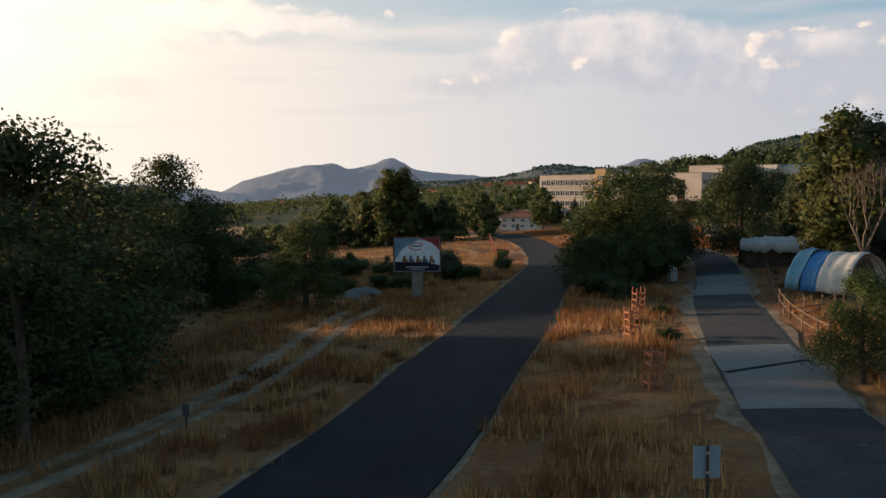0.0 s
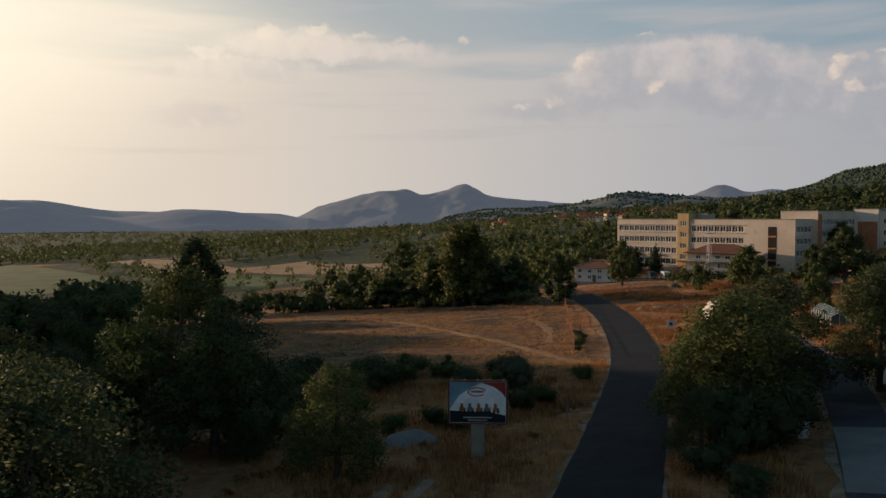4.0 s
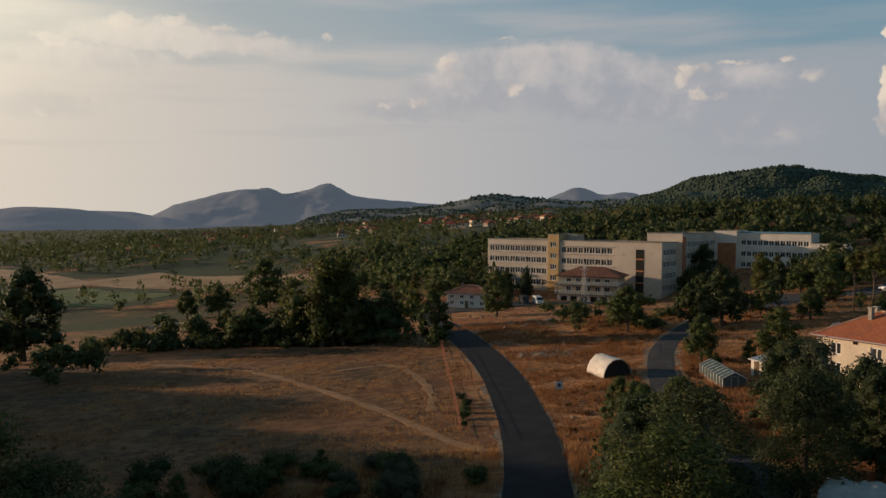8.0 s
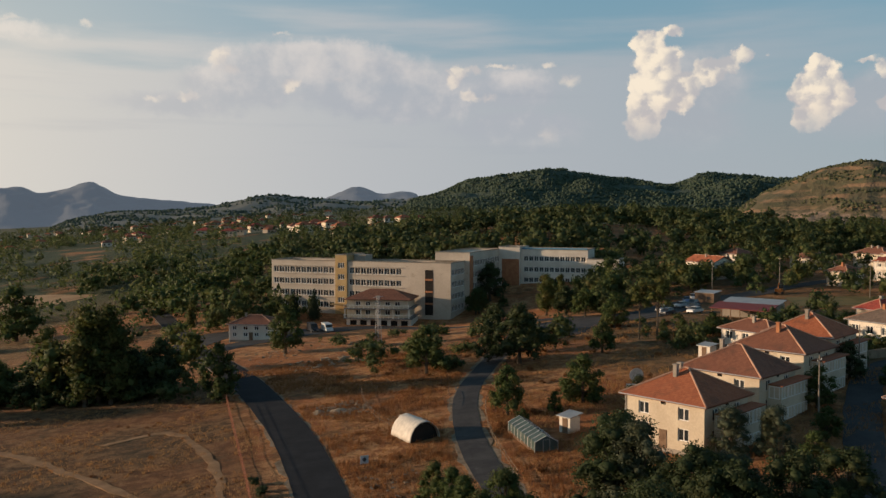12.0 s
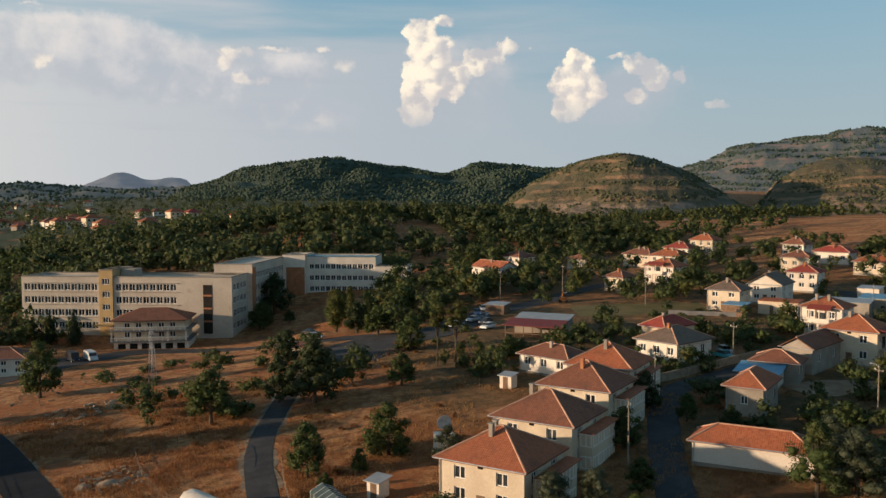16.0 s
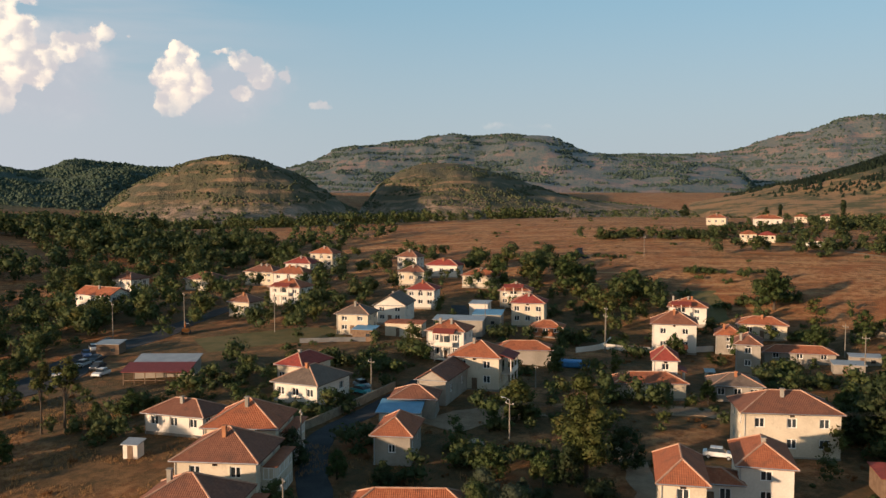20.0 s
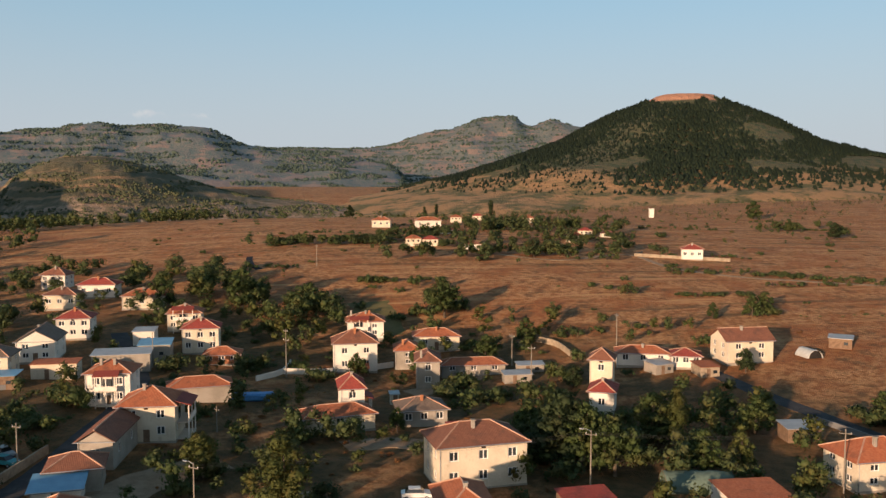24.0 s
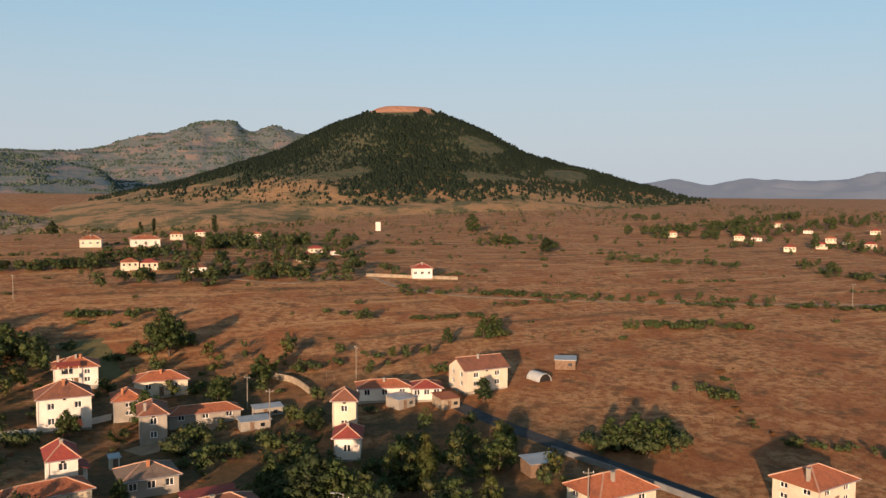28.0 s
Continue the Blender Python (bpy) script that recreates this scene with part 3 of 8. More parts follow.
def build_ground():
    xs, ys = spaced(-4900, 4900, -60, 270, 3.0), spaced(-4900, 4900, -30, 330, 3.0)
    verts = [(x, y, land(x, y) + 0.10 * (noise.noise((x * 0.12, y * 0.12, 0)))) for y in ys for x in xs]
    n = len(xs)
    faces = [(j * n + i, j * n + i + 1, (j + 1) * n + i + 1, (j + 1) * n + i) for j in range(len(ys) - 1) for i in range(n - 1)]
    ob = link_mesh("ground", mesh_of("ground", verts, faces, M["ground"], True), None)
    tagged(ob, "dry straw-coloured grassland with scrub, falling to a valley", "ground", kind="structure")


build_ground()


def smooth_line(points, step=2.0):
    """A round curve through a few points."""
    out = []
    for k in range(len(points) - 1):
        p0, p1, p2, p3 = (np.array(points[min(max(j, 0), len(points) - 1)], float) for j in (k - 1, k, k + 1, k + 2))
        m = max(2, int(np.linalg.norm(p2 - p1) / step))
        for i in range(m):
            t = i / m
            out.append(0.5 * (2 * p1 + (p2 - p0) * t + (2 * p0 - 5 * p1 + 4 * p2 - p3) * t * t + (3 * p1 - p0 - 3 * p2 + p3) * t**3))
    out.append(np.array(points[-1], float))
    return out


def ribbon(name, points, width, mat, lift, label, category, ragged=0.0, cross=5, kind="structure"):
    """A strip of paving laid on the land, a little proud of it, with a lip at each edge."""
    line = smooth_line(points)
    verts, faces = [], []
    for k, p in enumerate(line):
        way = line[min(k + 1, len(line) - 1)] - line[max(k - 1, 0)]
        side = np.array((way[1], -way[0]))[:2] / (np.hypot(way[0], way[1]) + 1e-9)
        w = (p[2] if len(p) > 2 else width) / 2
        for j in range(cross + 2):
            f = -1 + 2 * max(0, min(j - 1, cross - 1)) / (cross - 1)
            edge = j in (0, cross + 1)
            wob = ragged * noise.noise((p[0] * 0.6, p[1] * 0.6, 7.0 * f)) if abs(f) > 0.99 else 0
            q = p[:2] + side * (w + wob + (0.05 if edge else 0)) * f
            verts.append((q[0], q[1], land(q[0], q[1]) + (lift if not edge else -0.25) + (0.02 * (1 - f * f))))
        if k:
            a, b = (k - 1) * (cross + 2), k * (cross + 2)
            faces += [(a + j, b + j, b + j + 1, a + j + 1) for j in range(cross + 1)]
    ob = link_mesh(name, mesh_of(name, verts, faces, mat, False), None)
    return tagged(ob, label, category, kind=kind)


MAIN = [(-14, -16), (-8.6, 5), (-3.1, 21.5), (-1.1, 28.5), (0.9, 37.3), (3.5, 48.5), (5.9, 61), (8.4, 74), (12.4, 97), (14.6, 116), (16.2, 145), (15.4, 173), (13.9, 196), (10.0, 235), (7.5, 262), (6.2, 300), (2, 360)]
SIDE = [(6, -10), (8.5, 8), (10.6, 22), (13.6, 37), (18.6, 56), (23.0, 70), (29, 92), (31.5, 112), (36.0, 133), (43.4, 154), (53, 170), (60, 180), (70, 192), (78, 200)]
ribbon("verge", MAIN, 6.1, M["shoulder"], 0.03, "pale gravel shoulder of the main road", "verge", 1.0)
ribbon("verge", SIDE, 4.7, M["shoulder"], 0.03, "pale gravel edge of the lane", "verge", 1.1)
ribbon("road", MAIN, 5.5, M["asphalt"], 0.09, "dark asphalt country road with worn edges", "road", 0.12)
ribbon("road", SIDE, 3.6, M["lane"], 0.08, "grey asphalt side lane, patched with concrete", "road", 0.15)
ribbon("road", [(68, 188, 9), (78, 196, 17), (92, 206, 19), (108, 205, 13), (126, 216, 10), (146, 218, 8), (165, 225, 6), (200, 235, 5)], 9, M["lane"], 0.07, "wide grey asphalt yard and street by the parked cars", "road", 0.3)
ribbon("road", [(96, 214, 8), (88, 229, 7), (77, 246, 7), (69, 259, 7), (56, 268, 8), (40, 262, 10), (22, 250, 10), (12, 240, 6)], 7, M["lane"], 0.075, "grey service road along the school", "road", 0.3)
ribbon("road", [(7.0, 252, 7), (10, 264, 12), (16, 274, 15), (27, 272, 9), (40, 266, 7)], 9, M["lane"], 0.085, "wide grey junction beside the white house", "road", 0.4)
ribbon("road", [(52, 82), (66, 100), (78, 113), (91, 125), (101, 132), (108, 134), (123, 135), (140, 138), (165, 143), (186, 152), (215, 172)], 4.2, M["lane"], 0.07, "narrow grey village street between houses", "road", 0.3)
ribbon("road", [(120, -8), (141, 1), (158, 8.5), (170, 14), (187, 22), (205, 30), (216, 40)], 3.8, M["lane"], 0.07, "grey village street beside a wall", "road", 0.25)
ribbon("road", [(303, 166), (312, 172), (323, 177), (334, 181)], 2.4, M["asphalt"], 0.06, "narrow dark road climbing over the dry slope", "road", 0.3)
ribbon("footpath", [(352, 84), (342, 60), (366, 33), (335, 20), (318, 0), (310, -28), (297, -73), (280, -140)], 2.6, M["dirt"], 0.06, "pale dirt path across the dry field", "path", 0.8)
RUTS = [[(-15.6, 21), (-12.5, 25.5), (-10.9, 28.8), (-9.7, 33.2), (-8.6, 41), (-7.7, 52.2), (-6.6, 60)], [(-13.6, 20), (-10.8, 25.5), (-9.2, 30), (-7.6, 35.7), (-6.5, 43.6), (-5.8, 54), (-4.4, 61)]]
for _pts in RUTS:
    ribbon("footpath", _pts, 0.7, M["shoulder"], 0.05, "pale wheel rut of a dirt track", "path", 0.4)
ribbon("footpath", [(9, 104), (6, 109), (0, 124.5), (-10, 144), (-24, 166), (-44, 182)], 1.2, M["track"], 0.05, "pale trodden track over the dry field", "path", 0.8)
ribbon("footpath", [(5, 124), (5.6, 135), (4.6, 147), (0.6, 160), (-8, 158)], 1.2, M["track"], 0.05, "pale bent wheel track in the dry field", "path", 0.8)
ribbon("yard", [(116, 121), (126, 118), (134, 112)], 8, M["dirt"], 0.05, "bare pale dirt yard between the houses", "yard", 1.5)
ribbon("yard", [(146, 96), (150, 88), (147, 78)], 6, M["dirt"], 0.05, "bare dirt yard beside a low barn", "yard", 1.2)
ribbon("yard", [(186, 92), (196, 82), (206, 78)], 6, M["dirt"], 0.05, "bare dirt yard beside the grey house", "yard", 1.2)
ribbon("yard", [(96, 76), (104, 84), (116, 90), (124, 96)], 3.2, M["dirt"], 0.05, "narrow dirt lane between gardens", "yard", 0.8)
for _pts in ([(18.6, 56), (21.0, 63.4), (23.0, 70)], [(11.4, 26.6), (12.5, 31.5), (13.6, 37.5)]):
    ribbon("pavement", _pts, 3.6, M["concrete"], 0.095, "light concrete slab laid across the lane", "pavement")

ribbon("pavement", [(10.9, 32.3), (12.6, 32.9), (14.5, 33.6)], 0.34, M["asphalt"], 0.115, "narrow dark asphalt strip across the concrete slab", "pavement", 0.1)
ribbon("lawn", [(143, 199), (152, 193), (161, 187), (170, 181)], 17, M["lawn"], 0.05, "patch of short dull green grass beside the street", "lawn", 1.5)
ribbon("lawn", [(236, 108), (250, 112), (264, 118)], 12, M["lawn"], 0.05, "fenced plot of dull green grass on the slope", "lawn", 1.5)


M["crop"] = two_tone("green_field_crop", (0.060, 0.098, 0.030), (0.105, 0.130, 0.042), 0.06, 1.5, 0.95, 0.4)
M["stubble"] = two_tone("pale_stubble", (0.27, 0.165, 0.085), (0.40, 0.26, 0.14), 0.06, 1.5, 0.95, 0.4)
ribbon("field", [(-420, 640), (-330, 545), (-250, 460), (-215, 415)], 62, M["crop"], 0.10, "flat green crop field in the valley", "field", 3.0, 9)
ribbon("field", [(-300, 650), (-220, 560), (-165, 490)], 34, M["stubble"], 0.10, "pale stubble strip between the valley fields", "field", 3.0, 7)
ribbon("field", [(-215, 345), (-160, 275), (-118, 225)], 40, M["crop"], 0.10, "narrow green field below the trees", "field", 2.0, 7)
ribbon("field", [(-172, 470), (-142, 440), (-108, 415)], 44, M["crop"], 0.10, "bright green vegetable plot in the valley", "field", 2.0, 7)
ribbon("field", [(-150, 530), (-118, 492), (-62, 462), (-40, 440)], 46, M["stubble"], 0.09, "pale stubble field before the town", "field", 3.0, 7)


# ---- hills ----
def ridge(name, dist, skyline, reach, mat, label, rough=0.10, steps=170, rows=38):
    """Hills whose crest runs through the given headings (degrees) and heights (metres)."""
    line = smooth_line([(a, h, 0.0) for a, h in skyline], 0.25)
    axs, ahs = [p[0] for p in line], [p[1] for p in line]
    az0, az1 = axs[0], axs[-1]
    verts, faces = [], []
    for i in range(steps + 1):
        az = az0 + (az1 - az0) * i / steps
        top = float(np.interp(az, axs, ahs))
        edge = min(1.0, 10 * i / steps, 10 * (steps - i) / steps)
        top = top * edge - 50 * (1 - edge)
        for j in range(rows + 1):
            q = -1.0 + 1.5 * j / rows
            r = dist + q * reach * 2.2
            x, y = r * math.sin(radians(az)), r * math.cos(radians(az))
            s = math.exp(-0.5 * (q * 2.2) ** 2 / 0.9)
            n1 = noise.fractal((x * 2.2 / reach, y * 2.2 / reach, 3.1), 0.9, 2.1, 6)
            n2 = 1 - abs(noise.noise((x * 3.0 / reach, y * 3.0 / reach, 9.0)))
            z = top * s * (1 + rough * (2.4 * n1 + 1.6 * (n2 - 0.7)) * (1.0 - 0.85 * s ** 3)) + top * 0.14 * rough * n1
            verts.append((x, y, max(z, -30) + land(x, y) * (1 - s) - 8 * (1 - s) - 34 * (1 - s) ** 6))
    n = rows + 1
    faces = [(i * n + j, i * n + j + 1, (i + 1) * n + j + 1, (i + 1) * n + j) for i in range(steps) for j in range(rows)]
    ob = link_mesh(name, mesh_of(name, verts, faces, mat, True), None)
    return tagged(ob, label, "hill", kind="structure")


# far_blue, far_scrub and stripe_far hold haze in their colour and emission
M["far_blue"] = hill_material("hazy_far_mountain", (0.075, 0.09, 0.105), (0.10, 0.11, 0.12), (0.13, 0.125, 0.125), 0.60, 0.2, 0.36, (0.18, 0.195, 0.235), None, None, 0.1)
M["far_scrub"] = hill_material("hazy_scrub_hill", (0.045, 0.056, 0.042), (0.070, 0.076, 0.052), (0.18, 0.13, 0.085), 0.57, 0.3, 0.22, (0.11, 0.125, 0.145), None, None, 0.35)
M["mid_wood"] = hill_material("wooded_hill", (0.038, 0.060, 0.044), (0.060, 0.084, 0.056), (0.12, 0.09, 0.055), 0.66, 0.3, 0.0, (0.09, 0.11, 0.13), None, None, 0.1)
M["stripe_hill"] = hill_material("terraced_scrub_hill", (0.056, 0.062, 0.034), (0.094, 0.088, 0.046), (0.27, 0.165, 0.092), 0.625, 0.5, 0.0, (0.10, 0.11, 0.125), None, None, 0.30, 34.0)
M["stripe_far"] = hill_material("hazy_terraced_hill", (0.042, 0.066, 0.052), (0.072, 0.086, 0.060), (0.225, 0.145, 0.095), 0.515, 0.3, 0.20, (0.085, 0.125, 0.165), None, None, 0.5)
M["pine_hill"] = hill_material("pine_covered_hill", (0.026, 0.044, 0.022), (0.046, 0.062, 0.030), (0.27, 0.165, 0.095), 0.60, 0.4, 0.0, (0.1, 0.11, 0.125), 66, 202, 0.3)

HILL = {}
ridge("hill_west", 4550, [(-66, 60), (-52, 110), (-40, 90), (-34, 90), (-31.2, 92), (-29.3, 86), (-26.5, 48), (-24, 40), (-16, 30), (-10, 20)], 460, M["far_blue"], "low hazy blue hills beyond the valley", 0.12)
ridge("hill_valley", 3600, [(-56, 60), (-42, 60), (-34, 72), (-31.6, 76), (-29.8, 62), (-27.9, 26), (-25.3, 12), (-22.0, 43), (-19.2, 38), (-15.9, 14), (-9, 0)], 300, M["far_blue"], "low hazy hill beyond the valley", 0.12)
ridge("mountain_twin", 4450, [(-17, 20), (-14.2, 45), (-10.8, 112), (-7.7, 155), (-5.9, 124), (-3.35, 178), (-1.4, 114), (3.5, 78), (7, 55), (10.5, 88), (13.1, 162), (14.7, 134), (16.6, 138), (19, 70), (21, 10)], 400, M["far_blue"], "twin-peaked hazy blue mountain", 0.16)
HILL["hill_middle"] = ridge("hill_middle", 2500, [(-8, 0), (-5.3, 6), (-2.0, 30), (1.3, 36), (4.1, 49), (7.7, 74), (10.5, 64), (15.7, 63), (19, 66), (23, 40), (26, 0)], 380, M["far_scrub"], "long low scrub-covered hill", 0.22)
HILL["hill_wooded"] = ridge("hill_wooded", 1750, [(13, 20), (15.9, 45), (18.6, 67), (20.8, 92), (23.6, 104), (26.5, 111), (30.2, 95), (33.5, 83), (35.1, 98), (36.5, 104), (39.9, 91), (44, 80), (48, 40)], 290, M["mid_wood"], "dark wooded rounded hill", 0.16)
HILL["west_terraces"] = ridge("hill_terraced", 1250, [(33, -10), (36.0, 10), (37.6, 38), (39.8, 66), (41.9, 86), (44.0, 94), (45.9, 90), (48.4, 70), (50.6, 41), (52.1, 21), (56, 5)], 255, M["stripe_hill"], "rounded hill with scrub in terraced bands", 0.14)
HILL["east_terraces"] = ridge("hill_terraced", 1450, [(50, 5), (52.7, 22), (54.2, 61), (56.0, 85), (57.9, 91), (60.4, 86), (64.1, 55), (67.6, 32), (72, 22), (77, 8)], 275, M["stripe_hill"], "rounded hill with pale terraces and scrub", 0.14)
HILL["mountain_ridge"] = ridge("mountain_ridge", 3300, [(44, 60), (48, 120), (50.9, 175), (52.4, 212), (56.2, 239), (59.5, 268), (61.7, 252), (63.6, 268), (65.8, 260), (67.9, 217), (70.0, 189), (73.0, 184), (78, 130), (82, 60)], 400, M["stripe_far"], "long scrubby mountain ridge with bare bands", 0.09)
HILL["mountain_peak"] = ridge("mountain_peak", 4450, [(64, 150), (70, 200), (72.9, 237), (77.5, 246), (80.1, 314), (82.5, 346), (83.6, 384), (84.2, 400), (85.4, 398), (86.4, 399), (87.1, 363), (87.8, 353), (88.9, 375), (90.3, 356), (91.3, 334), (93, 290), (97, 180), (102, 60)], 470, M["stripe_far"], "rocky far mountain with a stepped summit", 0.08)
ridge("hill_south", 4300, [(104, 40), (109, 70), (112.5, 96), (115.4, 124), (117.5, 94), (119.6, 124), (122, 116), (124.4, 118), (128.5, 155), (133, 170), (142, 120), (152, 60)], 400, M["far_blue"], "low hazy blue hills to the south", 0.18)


def cone_hill():
    """A steep pine-covered hill with a bare flat top."""
    cx, cy = 1672 * math.sin(radians(96.1)), 1672 * math.cos(radians(96.1))
    verts, faces, n = [], [], 96
    prof_r = (0, 52, 66, 88, 127, 163, 200, 250, 325, 440, 537, 640, 760, 960)
    prof_z = (218, 215, 207, 197, 181, 167, 150, 126, 98, 66, 42, 26, 8, -25)
    rs = [0.5] + [960 * (k / 56) for k in range(1, 57)]
    for r in rs:
        for k in range(n):
            a = 2 * math.pi * k / n
            x, y = cx + r * math.cos(a), cy + r * math.sin(a)
            wob = noise.fractal((x * 0.006, y * 0.006, 1.0), 0.9, 2.0, 5)
            z = float(np.interp(r * (1 + 0.05 * noise.noise((2 * math.cos(a), 2 * math.sin(a), 0.4))), prof_r, prof_z)) + wob * 7 * min(1, r / 120)
            verts.append((x, y, z))
    for j in range(len(rs) - 1):
        for k in range(n):
            a, b = j * n, (j + 1) * n
            faces.append((a + k, b + k, b + (k + 1) % n, a + (k + 1) % n))
    ob = link_mesh("hill_cone", mesh_of("hill_cone", verts, faces, M["pine_hill"], True), None)
    tagged(ob, "steep hill covered in pines with a bare flat summit", "hill", kind="structure")
    return cx, cy, prof_r, prof_z


CONE = cone_hill()


# ---- houses ----
def wall_side(bm, o, e, n, width, height, holes, deep=0.16, z0=0.0):
    """One wall with true openings: holes are left, bottom, width, height."""
    e, n, o = Vector(e), Vector(n), Vector(o)
    us = sorted({0.0, width, *(v for h in holes for v in (h[0], h[0] + h[2]))})
    zs = sorted({z0, height, *(v for h in holes for v in (h[1], h[1] + h[3]))})

    def at(u, z, d=0.0):
        return bm.verts.new(o + e * u + Vector((0, 0, z)) - n * d)

    for a, b in zip(us, us[1:]):
        for c, d in zip(zs, zs[1:]):
            mu, mz = (a + b) / 2, (c + d) / 2
            if any(h[0] < mu < h[0] + h[2] and h[1] < mz < h[1] + h[3] for h in holes):
                continue
            bm.faces.new((at(a, c), at(b, c), at(b, d), at(a, d)))
    for u, z, w, h in holes:
        for (u0, z0_), (u1, z1_) in (((u, z), (u + w, z)), ((u + w, z), (u + w, z + h)), ((u + w, z + h), (u, z + h)), ((u, z + h), (u, z))):
            bm.faces.new((at(u0, z0_), at(u0, z0_, deep), at(u1, z1_, deep), at(u1, z1_)))


WINDOW_CACHE = {}


def window(parent, o, e, n, u, z, w, h, bars=1, deep=0.13, frame_mat="frame"):
    """A window set back in its opening: frame with mullions, and a pane."""
    e, n = Vector(e), Vector(n)
    key = (round(w, 2), round(h, 2), bars, frame_mat)
    if key not in WINDOW_CACHE:
        bm, t = bmesh.new(), 0.12
        us = [0.0, t]
        for k in range(bars):
            us += [w * (k + 1) / (bars + 1) - t / 2, w * (k + 1) / (bars + 1) + t / 2]
        us += [w - t, w]
        zs, grid = [0.0, t, h - t, h], {}
        for i, uu in enumerate(us):
            for j, zz in enumerate(zs):
                grid[i, j] = bm.verts.new((uu, 0.0, zz))
        fs = [bm.faces.new((grid[i, j], grid[i + 1, j], grid[i + 1, j + 1], grid[i, j + 1])) for i in range(len(us) - 1) for j in range(3) if j != 1 or i % 2 == 0]
        for f in bmesh.ops.extrude_face_region(bm, geom=fs)["geom"]:
            if isinstance(f, bmesh.types.BMVert):
                f.co.y += 0.07
        bmesh.ops.recalc_face_normals(bm, faces=bm.faces)
        fr = bpy.data.meshes.new("window_frame")
        bm.to_mesh(fr), bm.free()
        fr.materials.append(M[frame_mat])
        bm = box_bm(0.03, 0.045, 0.03, w - 0.03, 0.065, h - 0.03)
        pa = bpy.data.meshes.new("pane")
        bm.to_mesh(pa), bm.free()
        pa.materials.append(M["glass"])
        WINDOW_CACHE[key] = fr, pa
    fr, pa = WINDOW_CACHE[key]
    ob = link_mesh("window", fr, None, parent)
    at = Vector(o) + e * u - n * deep + Vector((0, 0, z))
    ob.matrix_basis = Matrix(((e.x, -n.x, 0, at.x), (e.y, -n.y, 0, at.y), (0, 0, 1, at.z), (0, 0, 0, 1)))
    link_mesh("pane", pa, None, ob)
    return ob


def roof_mesh(name, x0, y0, x1, y1, z, rise, style, mat, thick=0.16):
    """Hipped or gabled tiled roof over a rectangle, with a soffit; its tiles run down each slope."""
    bm = bmesh.new()
    uvl = bm.loops.layers.uv.new("UVMap")
    w, d = x1 - x0, y1 - y0
    along_x = w >= d
    run = (d if along_x else w) / 2
    inset = run if style == "hip" else 0.0
    inset = min(inset, (w if along_x else d) / 2 - 0.05)
    if style == "shed":
        tops = [(x0, y0, z), (x1, y0, z), (x1, y1, z + rise), (x0, y1, z + rise)]
        slopes = [[0, 1, 2, 3]]
    else:
        if along_x:
            ra, rb = (x0 + inset, (y0 + y1) / 2, z + rise), (x1 - inset, (y0 + y1) / 2, z + rise)
            slopes = [[0, 1, 5, 4], [2, 3, 4, 5], [1, 2, 5], [3, 0, 4]]
        else:
            ra, rb = ((x0 + x1) / 2, y0 + inset, z + rise), ((x0 + x1) / 2, y1 - inset, z + rise)
            slopes = [[0, 1, 4], [1, 2, 5, 4], [2, 3, 5], [3, 0, 4, 5]]
        tops = [(x0, y0, z), (x1, y0, z), (x1, y1, z), (x0, y1, z), ra, rb]
    if style == "gable":
        slopes = [s for s in slopes if len(s) == 4]
    for lift in (0.0, -thick):
        vs = [bm.verts.new((p[0], p[1], p[2] + lift)) for p in tops]
        for s in slopes:
            f = bm.faces.new([vs[k] for k in (s if lift == 0 else s[::-1])])
            o, b = Vector(tops[s[0]]), Vector(tops[s[1]])
            ex = (b - o).normalized()
            f.normal_update()
            ey = f.normal.cross(ex)
            for lp in f.loops:
                q = lp.vert.co - o
                lp[uvl].uv = (q.dot(ex), q.dot(ey))
    bound = [(0, 1), (1, 2), (2, 3), (3, 0)] if style in ("hip", "shed") else ([(0, 1), (1, 5), (5, 2), (2, 3), (3, 4), (4, 0)] if along_x else [(1, 2), (2, 5), (5, 3), (3, 0), (0, 4), (4, 1)])
    for a, b in bound:
        pa, pb = tops[a], tops[b]
        q = [bm.verts.new(v) for v in (pa, pb, (pb[0], pb[1], pb[2] - thick), (pa[0], pa[1], pa[2] - thick))]
        bm.faces.new(q[::-1])
    me = bpy.data.meshes.new(name)
    bm.to_mesh(me)
    bm.free()
    me.materials.append(mat)
    # raised ridge and hip tiles
    lines = []
    if style != "shed":
        lines.append((4, 5))
        if style == "hip":
            lines += [(0, 4), (3, 4), (1, 5), (2, 5)] if along_x else [(0, 4), (1, 4), (2, 5), (3, 5)]
    return me, [(tops[a], tops[b]) for a, b in lines if (Vector(tops[a]) - Vector(tops[b])).length > 0.3]


